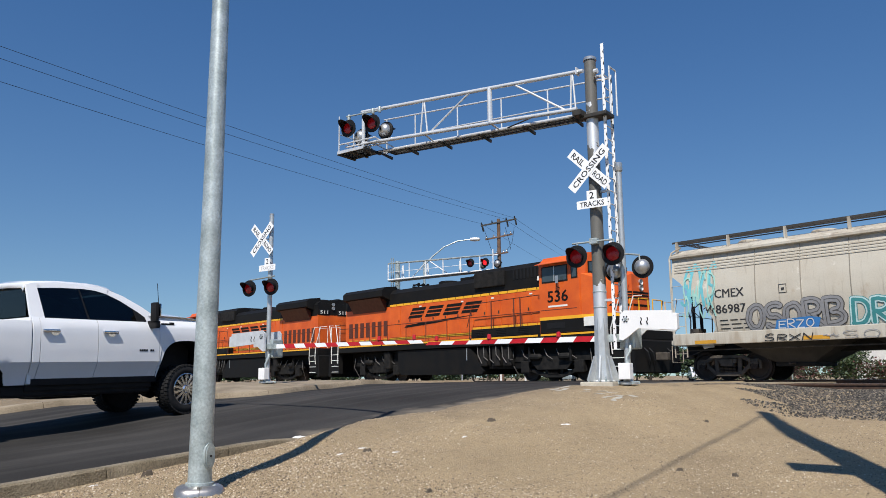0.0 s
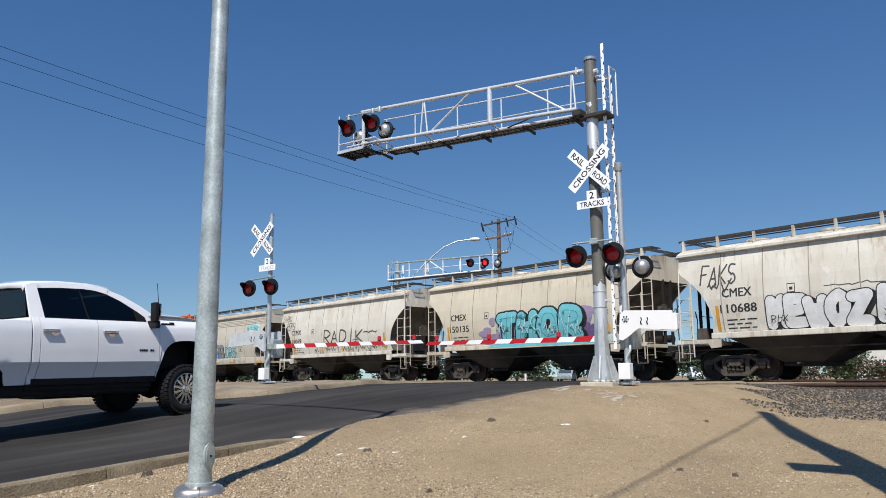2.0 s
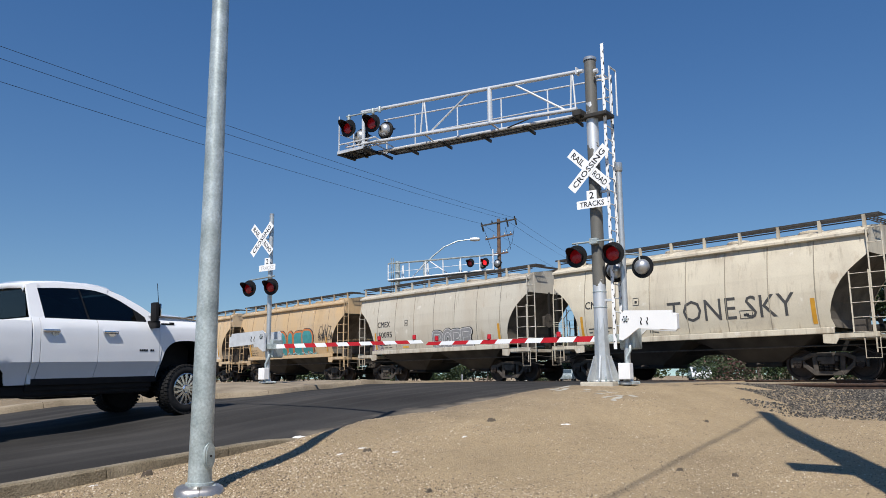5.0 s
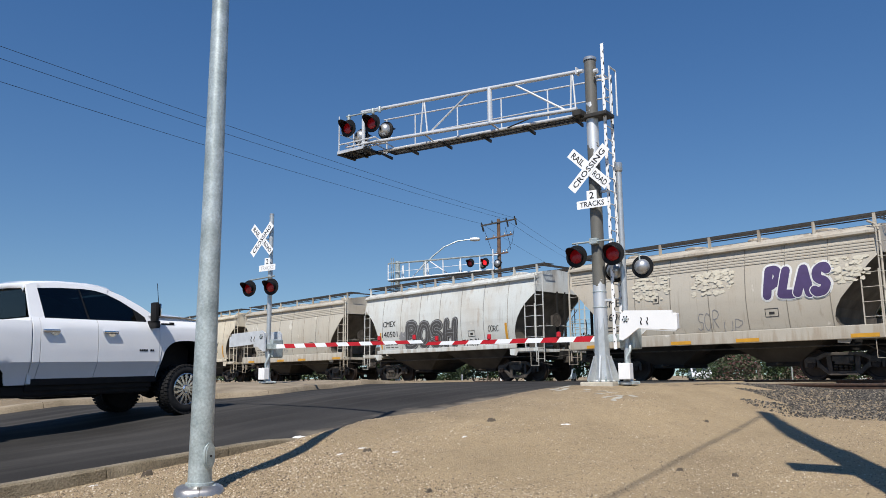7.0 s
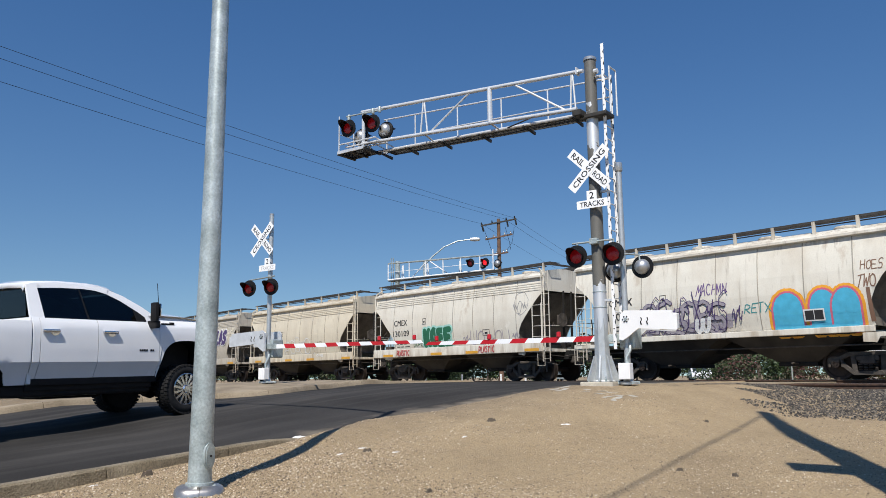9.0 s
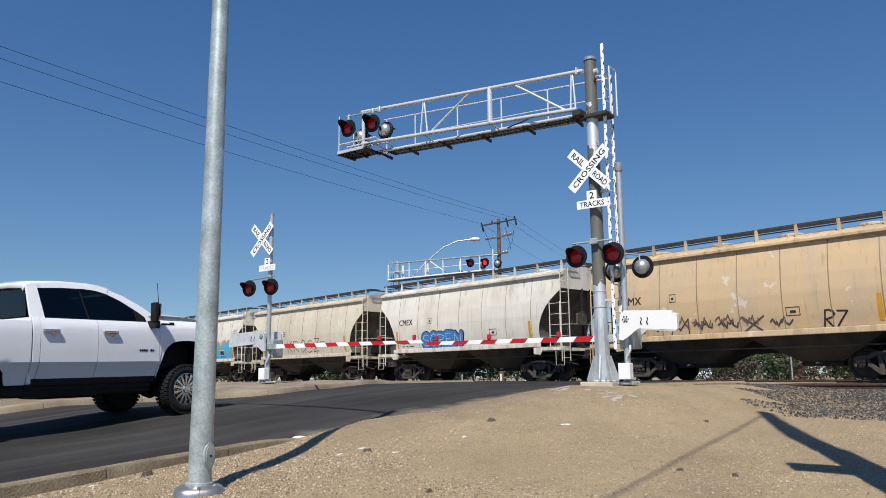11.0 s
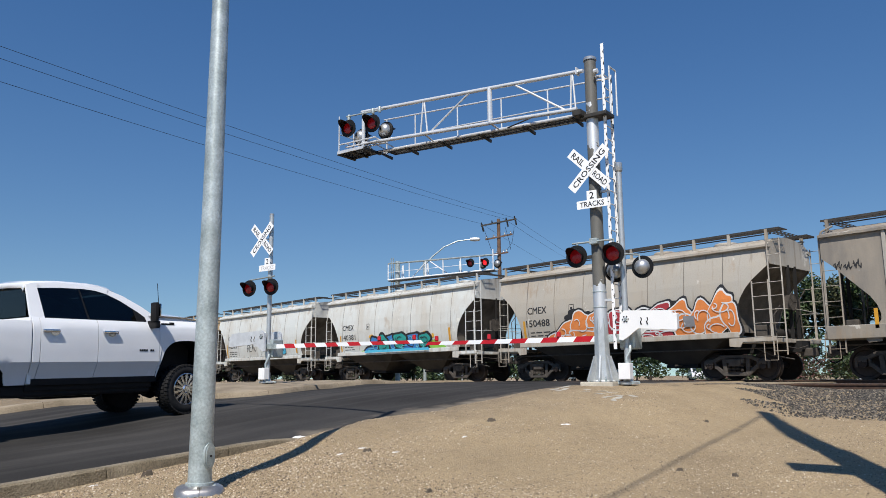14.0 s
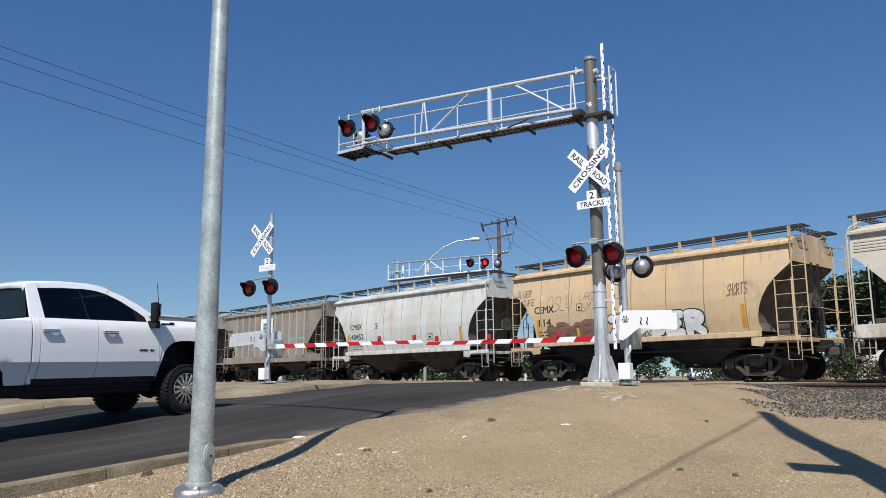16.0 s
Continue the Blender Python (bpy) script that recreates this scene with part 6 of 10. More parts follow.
def marks(car, code, number, x, z, rnd, h=0.27):
    text_part("reporting_mark", code, 0.98, h, pose(x + 0.5 - HALF, FACE - 0.004, z + 0.5) @ SIGN_M, INK, car, 0.0, "black stencilled reporting mark", bold=0.009)["kind"] = "stuff"
    if number:
        text_part("car_number", number, 0.2 * len(number), h, pose(x + 0.52 - HALF, FACE - 0.004, z) @ SIGN_M, INK, car, 0.0, "black stencilled car number", bold=0.009)["kind"] = "stuff"
    bm = bmesh.new()
    for r in range(3):
        xx = x + 0.1
        for k in range(3):
            w = rnd.uniform(0.15, 0.35)
            add_prism(bm, [(xx - HALF, z - 0.38 - 0.13 * r), (xx + w - HALF, z - 0.38 - 0.13 * r), (xx + w - HALF, z - 0.345 - 0.13 * r), (xx - HALF, z - 0.345 - 0.13 * r)], FACE - 0.003, FACE - 0.002)
            xx += w + 0.08
    part("data_stencil", bm, INK, car)["kind"] = "stuff"
    # small inspection panels
    for xx, zz, w, hh in ((x + 2.1, z + 0.35, 0.24, 0.27), (x + 6.0, z - 0.35, 0.42, 0.26)):
        t = 0.018
        bm = bmesh.new()
        for o in (((0, 0), (w, 0), (w, t), (0, t)), ((0, hh - t), (w, hh - t), (w, hh), (0, hh)), ((0, 0), (t, 0), (t, hh), (0, hh)), ((w - t, 0), (w, 0), (w, hh), (w - t, hh)), ((w * 0.3, hh * 0.3), (w * 0.7, hh * 0.3), (w * 0.7, hh * 0.6), (w * 0.3, hh * 0.6))):
            add_prism(bm, [(xx + a - HALF, zz + c) for a, c in o], FACE - 0.004, FACE - 0.003)
        part("data_panel", bm, INK, car)


def yellow_marks(car, kind, rnd):
    if kind == "round":
        for x, z, w, h in ((9.75, 1.62, 0.13, 0.75), (1.3, 1.56, 0.11, 0.8)):
            part("reflector_stripe", box(x - HALF, x + w - HALF, FACE - 0.006, FACE - 0.003, z, z + h), MARK_YELLOW, car)
    elif kind == "angled":
        for x in (0.8, 4.3, 6.6, 10.0):
            part("reflector_stripe", box(x - HALF, x + 0.75 - HALF, -SIDE - 0.068, -SIDE - 0.062, 1.17, 1.28), MARK_YELLOW, car)


CREAM, WHITE_C, GREYW, TAN, BROWN_T, BLUEW, GREY_C = (0.61, 0.55, 0.43), (0.66, 0.63, 0.55), (0.51, 0.475, 0.4), (0.6, 0.43, 0.245), (0.54, 0.375, 0.205), (0.585, 0.605, 0.585), (0.4, 0.37, 0.32)
# shape, colour, mark, number
CARS = [("angled", GREYW, "CMEX", "86987"), ("round", WHITE_C, "CEMX", "11069"), ("round", CREAM, "CMEX", "150135"), ("round", WHITE_C, "CMEX", "110688"), ("round", TAN, "CEMX", "11426"),
        ("round", BROWN_T, "CEMX", "11513"), ("round", GREYW, "CMEX", "150095"), ("round", CREAM, "CMEX", ""), ("angled", GREYW, "CMEX", "86959"), ("round", BLUEW, "CMEX", "140501"),
        ("angled", (0.45, 0.412, 0.345), "CMEX", "86963"), ("angled", CREAM, "CMEX", "130132"), ("angled", WHITE_C, "CMEX", "130109"), ("round", WHITE_C, "CMEX", "110657"), ("round", CREAM, "CMEX", ""),
        ("round", WHITE_C, "CMEX", ""), ("round", TAN, "CEMX", ""), ("round", TAN, "CEMX", "11456"), ("round", BLUEW, "CMEX", "140393"), ("round", BLUEW, "CMEX", "140381"),
        ("round", GREY_C, "CMEX", "150488"), ("ribbed", (0.2, 0.18, 0.155), "", ""), ("round", BLUEW, "CMEX", "140452"), ("round", TAN, "CEMX", "114"), ("angled", GREYW, "CMEX", "")]
# where each car's leading eave lies along the track at the clip's start, counted against the train's way
LEAD = [14.1, 1.3, -11.86, -24.72, -37.68, -50.57, -63.42, -76.2, -89.0, -101.75, -114.91, -127.76, -140.53, -153.08, -165.93, -178.83, -191.7, -204.56, -218.0, -230.94, -243.88, -256.92, -269.55, -282.5, -295.6]
COLOUR_WORDS = {CREAM: "cream", WHITE_C: "off-white", GREYW: "stained grey-white", TAN: "tan", BROWN_T: "brown-stained tan", BLUEW: "pale blue-white", GREY_C: "grey", (0.45, 0.412, 0.345): "grimy brown-grey"}
GRAFFITI_WORDS = ["grey bubble letters and blue tag", "large black scrawled tag", "cyan and purple graffiti letters", "black scribbled tags", "red and purple graffiti letters", "teal and orange graffiti letters",
                  "small grey bubble letters", "faded tags", "faded grey tag and yellow marks", "dark grey graffiti letters", "purple and white graffiti", "stencilled numbers and yellow marks", "dark green graffiti letters",
                  "purple mural and blue heart shapes", "faded tags", "faded tags", "black scribbled tags", "huge black and red block letters", "small blue painted figure", "blue and green graffiti",
                  "orange and red graffiti", "outside posts and a white sign board", "clean stencils", "white-outlined graffiti letters", "faded streaks"]


def shorten(ob, by):
    """Draw the trailing half of a car in, its end by so many metres."""
    k = by / HALF
    for o in ob.children:
        if abs(o.location.x) > 0.01:
            o.location.x -= k * max(0.0, o.location.x)
            continue
        if o.type == "MESH":
            for v in o.data.vertices:
                v.co.x -= k * max(0.0, v.co.x)
        shorten(o, by)


def build_hoppers():
    protos = {k: hopper(k, "x") for k in ("round", "angled", "ribbed")}
    shorten(protos["angled"], 0.55)
    out = []
    for i, (kind, colour, code, number) in enumerate(CARS):
        car = copy_thing(protos[kind], pose(0, TRACK_Y, 0))
        word = COLOUR_WORDS.get(colour, "rust-brown grey")
        tagged(car, "%s covered hopper car, %s" % (word, GRAFFITI_WORDS[i]))
        rnd = random.Random(i)
        post = (0.36, 0.34, 0.3)
        for o in car.children_recursive:
            if "paint" in o:
                k = 0.97 + 0.06 * rnd.random()
                c = post if (kind == "ribbed" and o["paint"] == 2) else tuple(v * k for v in colour)
                if kind != "ribbed" and o["paint"] == 2:
                    c = tuple(v * 0.42 for v in colour)
                o.color = (*c, 1)
        if code:
            marks(car, code, number, 1.55 if code == "CMEX" else 1.2, 2.25, rnd)
        yellow_marks(car, kind, rnd)
        out.append(car)
    for p in protos.values():
        for o in list(p.children_recursive) + [p]:
            bpy.data.objects.remove(o)
    return out


HOPPERS = build_hoppers()


def bend(cx, cz, rx, rz, a0, a1, n=9):
    return [(cx + rx * math.cos(radians(a0 + (a1 - a0) * k / n)), cz + rz * math.sin(radians(a0 + (a1 - a0) * k / n))) for k in range(n + 1)]


# hand-drawn letter strokes in a unit box
STROKES = {
    "A": [[(0, 0), (0.5, 1), (1, 0)], [(0.2, 0.38), (0.8, 0.38)]],
    "B": [[(0, 0), (0, 1)] + bend(0.4, 0.76, 0.5, 0.24, 90, -90) + bend(0.4, 0.26, 0.6, 0.26, 90, -90) + [(0, 0)]],
    "C": [bend(0.55, 0.5, 0.55, 0.5, 50, 310)],
    "D": [[(0, 0), (0, 1)] + bend(0.3, 0.5, 0.7, 0.5, 90, -90) + [(0, 0)]],
    "E": [[(0.95, 1), (0.05, 1), (0.05, 0), (1, 0)], [(0.05, 0.52), (0.75, 0.52)]],
    "F": [[(0.95, 1), (0.05, 1), (0.05, 0)], [(0.05, 0.5), (0.75, 0.5)]],
    "H": [[(0, 0), (0.1, 1)], [(0.9, 0), (1, 1)], [(0.05, 0.48), (0.95, 0.52)]],
    "I": [[(0.5, 0), (0.5, 1)]],
    "J": [[(0.3, 1), (0.9, 1)], [(0.75, 1), (0.75, 0.25)] + bend(0.4, 0.25, 0.35, 0.25, 0, -170)],
    "K": [[(0.05, 0), (0, 1)], [(0.95, 1), (0.1, 0.48), (1, 0)]],
    "L": [[(0.1, 1), (0, 0.05), (0.9, 0)]],
    "M": [[(0, 0), (0.12, 1), (0.5, 0.3), (0.88, 1), (1, 0)]],
    "N": [[(0, 0), (0.05, 1), (0.9, 0.05), (1, 1)]],
    "O": [bend(0.5, 0.5, 0.5, 0.5, 90, 450, 14)],
    "P": [[(0.05, 0), (0, 1)] + bend(0.35, 0.7, 0.6, 0.3, 90, -90) + [(0.05, 0.42)]],
    "R": [[(0.05, 0), (0, 1)] + bend(0.35, 0.74, 0.6, 0.26, 90, -90) + [(0.15, 0.48), (1, 0)]],
    "S": [bend(0.52, 0.74, 0.46, 0.26, 40, 265, 8) + bend(0.48, 0.25, 0.48, 0.26, 80, -145, 8)],
    "T": [[(0, 0.97), (1, 1)], [(0.5, 1), (0.45, 0)]],
    "U": [[(0, 1), (0, 0.4)] + bend(0.5, 0.4, 0.5, 0.4, 180, 360) + [(1, 1)]],
    "V": [[(0, 1), (0.45, 0), (1, 1)]],
    "W": [[(0, 1), (0.2, 0), (0.5, 0.65), (0.8, 0), (1, 1)]],
    "X": [[(0, 0), (1, 1)], [(0, 1), (1, 0)]],
    "Z": [[(0, 1), (0.95, 1), (0.05, 0), (1, 0)]],
    "n": [[(0, 0), (0, 0.62)] + bend(0.5, 0.62, 0.5, 0.38, 180, 0) + [(1, 0)]],
    "~": [[(k / 12, 0.5 + 0.42 * math.sin(k * 1.1) * (0.5 + 0.5 * math.cos(k * 2.3))) for k in range(13)]],
    " ": []}


def stroke_mesh(lines, width, y):
    """Round-ended flat strokes, every piece a hair in front of the one before."""
    bm = bmesh.new()
    i = 0
    r = width / 2
    for ln in lines:
        for (xa, za), (xb, zb) in zip(ln, ln[1:]):
            d = Vector((xb - xa, zb - za))
            if d.length > 0.004:
                e = Vector((-d.y, d.x)).normalized() * r
                bm.faces.new([bm.verts.new((px, y - 0.00004 * i, pz)) for px, pz in ((xa - e.x, za - e.y), (xb - e.x, zb - e.y), (xb + e.x, zb + e.y), (xa + e.x, za + e.y))])
                i += 1
        for xa, za in ln:
            bm.faces.new([bm.verts.new((xa + r * math.cos(k * 0.6283), y - 0.00004 * i, za + r * math.sin(k * 0.6283))) for k in range(10)])
            i += 1
    return bm


def word_letters(word, x0, x1, z0, z1, seed, slant=0.08, wob=0.06, fill=0.8):
    """The strokes of each letter, one list a letter."""
    rnd = random.Random(seed)
    out = []
    w = (x1 - x0) / len(word)
    for k, ch in enumerate(word):
        ax, az, aw, ah, sk = x0 + w * (k + (1 - fill) / 2), z0 + rnd.uniform(0, wob) * (z1 - z0), w * fill, (z1 - z0) * (1 - rnd.uniform(0, 2 * wob)), slant + rnd.uniform(-wob, wob)
        out.append([[(ax + aw * (u + rnd.uniform(-wob, wob) * 0.5) + sk * v * (z1 - z0) - HALF, az + ah * (v + rnd.uniform(-wob, wob) * 0.4)) for u, v in ln] for ln in STROKES[ch]])
    return out


def word_lines(*a):
    return [ln for letter in word_letters(*a) for ln in letter]


def spray_word(car, word, x0, x1, z0, z1, layers, seed, base=0.0, slant=0.08, wob=0.06, fill=0.8, shift=0.0, label="spray-painted piece of letters"):
    """Overlapping letters in layers from the widest outline to the inner fill and thin highlights, as (colour, width)."""
    m = max(w for _, w in layers) / 2
    letters_ = word_letters(word, x0 + m, x1 - m, z0 + m, z1 - m, seed, slant, wob, fill)
    back = [[(x + shift, z - shift) for x, z in ln] for letter in letters_ for ln in letter]
    part("graffiti", stroke_mesh(back, layers[0][1], FACE - base - 0.003), SPRAY[layers[0][0]], car, label)["kind"] = "stuff"
    step = 0.003
    for j, (colour, width) in enumerate(layers[1:]):
        bm = bmesh.new()
        for k, letter in enumerate(letters_):
            if letter:
                merge(bm, stroke_mesh(letter, width, FACE - base - 0.012 - step * (j + k * (len(layers) - 1))))
        part("graffiti", bm, SPRAY[colour], car, label)["kind"] = "stuff"


def tag(car, word, x0, x1, z0, z1, colour, seed, width=0.035, base=0.0):
    part("graffiti", stroke_mesh(word_lines(word, x0, x1, z0, z1, seed, 0.12, 0.1, 0.78), width, FACE - base - 0.003), SPRAY[colour], car, "thin sprayed tag")["kind"] = "stuff"


def cloud(car, x0, x1, z0, z1, colour, seed, n=16, base=0.0, size=0.3):
    rnd = random.Random(seed)
    part("graffiti", flat([blob(rnd.uniform(x0, x1) - HALF, rnd.uniform(z0, z1), size * rnd.uniform(0.6, 1.4), size * rnd.uniform(0.4, 0.9), rnd, 18) for _ in range(n)], FACE - base - 0.002), SPRAY[colour], car, "sprayed colour cloud")["kind"] = "stuff"


def bubble(car, spots, colour, seed, base, halo="black", edge="white", swirl="white"):
    """Fat overlapping sprayed shapes: dark halo, pale edge, colour and a thin curl; spots give (x, z, rx, rz, turn)."""
    rnd = random.Random(seed)
    halos, edges, fills, curls = [], [], [], []
    for x, z, rx, rz, turn in spots:
        shape = blob(x - HALF, z, rx, rz, rnd, 30, 0.13, turn)
        mx, mz = x - HALF, z
        grow = lambda k: [(mx + (px - mx) * (1 + k / rx), mz + (pz - mz) * (1 + k / rz)) for px, pz in shape]
        halos.append(grow(0.11))
        edges.append(grow(0.05))
        fills.append(shape)
        a0 = rnd.uniform(0, 360)
        curls.append([(px - 0.0, pz) for px, pz in bend(mx + 0.1 * rx, mz, rx * 0.5, rz * 0.5, a0, a0 + rnd.uniform(150, 290), 12)])
        curls.append(bend(mx - 0.35 * rx, mz + 0.2 * rz, rx * 0.25, rz * 0.3, a0 + 90, a0 + 260, 8))
    for k, (outs, col) in enumerate(((halos, halo), (edges, edge), (fills, colour))):
        bm = bmesh.new()
        for i, o in enumerate(outs):
            y = FACE - base - (0.001 if k == 0 else 0.004 + 0.004 * i + 0.002 * k)
            bm.faces.new([bm.verts.new((x, y, max(z, 1.37))) for x, z in o])
        bmesh.ops.triangulate(bm, faces=bm.faces)
        part("graffiti", bm, SPRAY[col], car, "spray-painted piece of flowing shapes")["kind"] = "stuff"
    part("graffiti", stroke_mesh(curls, 0.035, FACE - base - 0.012 - 0.004 * len(spots)), SPRAY[swirl], car, "spray-painted piece of flowing shapes")["kind"] = "stuff"


def decorate():
    c = [None] + HOPPERS
    # 1
    tag(c[1], "SCXS", 0.3, 1.5, 2.4, 3.8, "cyan", 12, 0.09)
    cloud(c[1], 8.4, 10.0, 3.0, 3.5, "ice", 19, 12, 0, 0.22)
    tag(c[1], "~~~~", 8.5, 10.0, 3.0, 3.7, "cyan", 18, 0.06, 0.02)
    tag(c[1], "S~CR", 0.3, 1.6, 2.0, 3.5, "mint", 16, 0.05, 0.02)
    tag(c[1], "K~", 0.6, 1.5, 2.0, 2.6, "black", 17, 0.03, 0.03)
    spray_word(c[1], "OSORB", 2.4, 5.6, 1.45, 2.4, [("charcoal", 0.22), ("grey", 0.18), ("charcoal", 0.02)], 11)
    spray_patch(c[1], [(3.4, 1.5), (4.7, 1.52), (4.8, 1.8), (4.5, 1.85), (3.5, 1.8)], "blue", 0.045)
    tag(c[1], "ERZO", 3.5, 4.6, 1.54, 1.78, "white", 13, 0.03, 0.05)
    spray_word(c[1], "DRS", 5.5, 7.3, 1.45, 2.4, [("teal", 0.22), ("ice", 0.18), ("teal", 0.1)], 14)
    tag(c[1], "TONE", 8.9, 9.9, 2.3, 3.0, "white", 15, 0.025)
    tag(c[1], "SRXN", 3.1, 4.6, 1.16, 1.36, "black", 15, 0.03, 0.075)
    tag(c[1], "~SO~RE~", 4.8, 8.6, 1.16, 1.4, "grey", 25, 0.02, 0.075)
    # 2
    tag(c[2], "SIRKO", 0.15, 1.05, 3.4, 3.75, "brown", 26, 0.03)
    tag(c[2], "REFS", 0.55, 1.5, 2.9, 3.35, "black", 27, 0.035)
    tag(c[2], "RADIK", 4.4, 8.1, 2.0, 2.75, "charcoal", 28, 0.075)
    tag(c[2], "~", 8.0, 9.4, 2.35, 2.6, "charcoal", 29, 0.05)
    tag(c[2], "~N~~I~~M~N~", 3.4, 9.2, 1.45, 2.0, "charcoal", 21, 0.03)
    tag(c[2], "~~~", 9.2, 10.0, 1.5, 2.0, "brown", 22, 0.025)
    for x in (4.2, 6.1):
        spray_patch(c[2], [(x, 1.6), (x + 0.13, 1.6), (x + 0.13, 1.95), (x, 1.95)], "yellow", 0.01)
    # 3
    cloud(c[3], 3.6, 9.2, 1.6, 2.6, "lilac", 31, 50, 0, 0.26)
    cloud(c[3], 8.6, 9.6, 1.5, 2.1, "purple", 34, 12, 0.012, 0.2)
    spray_word(c[3], "THOR", 4.0, 9.1, 1.36, 2.95, [("black", 0.64), ("black", 0.6), ("cyan", 0.46), ("teal", 0.025)], 35, 0.02, 0.06, 0.07, 0.68, 0.08)
    cloud(c[3], 4.3, 8.8, 1.6, 2.6, "teal", 36, 26, 0.075, 0.07)
    tag(c[3], "~I~S~N~", 4.2, 8.8, 1.5, 2.7, "ice", 37, 0.03, 0.085)
    spray_patch(c[3], [(4.0, 1.36), (9.6, 1.36), (9.3, 1.47), (4.1, 1.5)], "cyan", 0.09)
    tag(c[3], "NOIX", 9.3, 10.0, 2.4, 2.55, "black", 33, 0.018)
    spray_patch(c[3], [(9.4, 1.75), (10.0, 1.75), (10.0, 2.05), (9.4, 2.05)], "yellow", 0.02)
    # 4
    for k, x in enumerate((2.8, 5.95)):
        spray_word(c[4], "MEWOZ", x, x + 3.3, 1.42, 2.6, [("black", 0.42), ("black", 0.38), ("white", 0.32)], 41 + k, 0, 0.05, 0.12, 0.75, 0.07)
        tag(c[4], "PHX" if k == 0 else "XAZ", x + 0.3, x + 0.8, 1.75, 1.95, "black", 45, 0.022, 0.06)
    tag(c[4], "FAKS", 0.75, 2.05, 3.05, 3.7, "charcoal", 46, 0.05)
    tag(c[4], "~V", 1.0, 1.9, 2.75, 3.2, "charcoal", 48, 0.045)
    tag(c[4], "~~", 4.5, 9.0, 2.6, 2.8, "charcoal", 47, 0.022)
    # 5
    spray_word(c[5], "ERA", 0.9, 2.9, 2.75, 3.55, [("yellow", 0.36), ("red", 0.28), ("black", 0.02)], 51)
    part("graffiti", stroke_mesh([[(x - HALF, z) for x, z in bend(3.5, 3.2, 0.42, 0.4, -60, 270, 20)]], 0.14, FACE - 0.006), SPRAY["red"], c[5], "red and yellow sun figure")["kind"] = "stuff"
    part("graffiti", stroke_mesh([[(x - HALF, z) for x, z in bend(3.5, 3.2, 0.3, 0.28, -60, 270, 20)]], 0.13, FACE - 0.016), SPRAY["yellow"], c[5])["kind"] = "stuff"
    spray_patch(c[5], [(2.9, 1.42), (10.0, 1.42), (9.9, 2.3), (9.0, 2.5), (7.0, 2.35), (4.0, 2.5), (3.0, 2.2)], "white", 0.003)
    spray_word(c[5], "ALILEX", 2.3, 8.9, 1.34, 2.85, [("black", 0.46), ("black", 0.42), ("lavender", 0.34)], 52, 0.02, 0.08, 0.06, 0.74, 0.05)
    tag(c[5], "THEN", 8.9, 9.5, 1.95, 2.2, "black", 53, 0.03)
    tag(c[5], "PAD", 8.95, 9.5, 1.62, 1.88, "black", 54, 0.03)
    # 6
    spray_word(c[6], "ORIER", 3.4, 8.8, 1.3, 2.95, [("charcoal", 0.74), ("rust", 0.66), ("teal", 0.44)], 61, 0, 0.02, 0.08, 0.62)
    spray_patch(c[6], [(3.9, 1.36), (8.9, 1.36), (8.8, 1.5), (4.0, 1.5)], "cyan", 0.05)
    tag(c[6], "~~~", 3.9, 8.9, 1.4, 1.75, "cyan", 63, 0.05, 0.06)
    tag(c[6], "~~~", 4.0, 8.8, 1.42, 1.8, "white", 63, 0.018, 0.075)
    tag(c[6], "~~X~", 8.9, 10.3, 1.8, 3.1, "black", 64, 0.035)
    tag(c[6], "SWMZ", 9.0, 10.2, 2.2, 3.0, "charcoal", 65, 0.03, 0.01)
    # 7
    spray_word(c[7], "BOBE", 5.5, 8.4, 1.36, 2.35, [("black", 0.42), ("white", 0.34), ("grey", 0.29), ("white", 0.02)], 71, 0, 0.05, 0.06, 0.72)
    tag(c[7], "EXRA", 1.0, 1.9, 1.5, 1.95, "purple", 72, 0.03)
    spray_patch(c[7], [(3.4, 1.58), (3.85, 1.58), (3.85, 1.66), (3.4, 1.66)], "yellow", 0.004)
    # 8, 9
    spray_text(c[8], "TONE SKY", 5.0, 9.3, 1.9, 2.6, [("charcoal", 0.0)])
    tag(c[8], "SRAMZ", 3.0, 4.6, 1.6, 2.1, "black", 81, 0.025)
    tag(c[9], "RXS", 4.4, 5.2, 1.7, 2.0, "grey", 91, 0.025)
    # 10
    spray_word(c[10], "BOSH", 3.0, 7.0, 1.42, 2.85, [("charcoal", 0.42), ("grey", 0.34), ("charcoal", 0.27), ("grey", 0.025)], 101, 0, 0.12, 0.06, 0.7)
    cloud(c[10], 2.9, 3.3, 1.8, 2.3, "grey", 104, 8, 0, 0.16)
    tag(c[10], "TEROL", 7.1, 8.3, 1.45, 1.8, "black", 102, 0.04)
    tag(c[10], "OORC", 8.75, 9.4, 2.05, 2.3, "black", 103, 0.025)
    # 11
    spray_word(c[11], "PLAS", 7.4, 9.7, 2.3, 3.5, [("white", 0.4), ("white", 0.33), ("violet", 0.27)], 111, 0, 0.05, 0.08, 0.72)
    for k, x in enumerate((2.9, 5.2, 9.2)):
        cloud(c[11], x, x + 1.4, 2.75, 3.5, "cream", 114 + k, 90, 0, 0.07)
    tag(c[11], "SOR", 5.2, 6.0, 1.6, 2.2, "grey", 112, 0.02)
    tag(c[11], "UP", 6.1, 6.8, 1.5, 1.9, "grey", 113, 0.02)
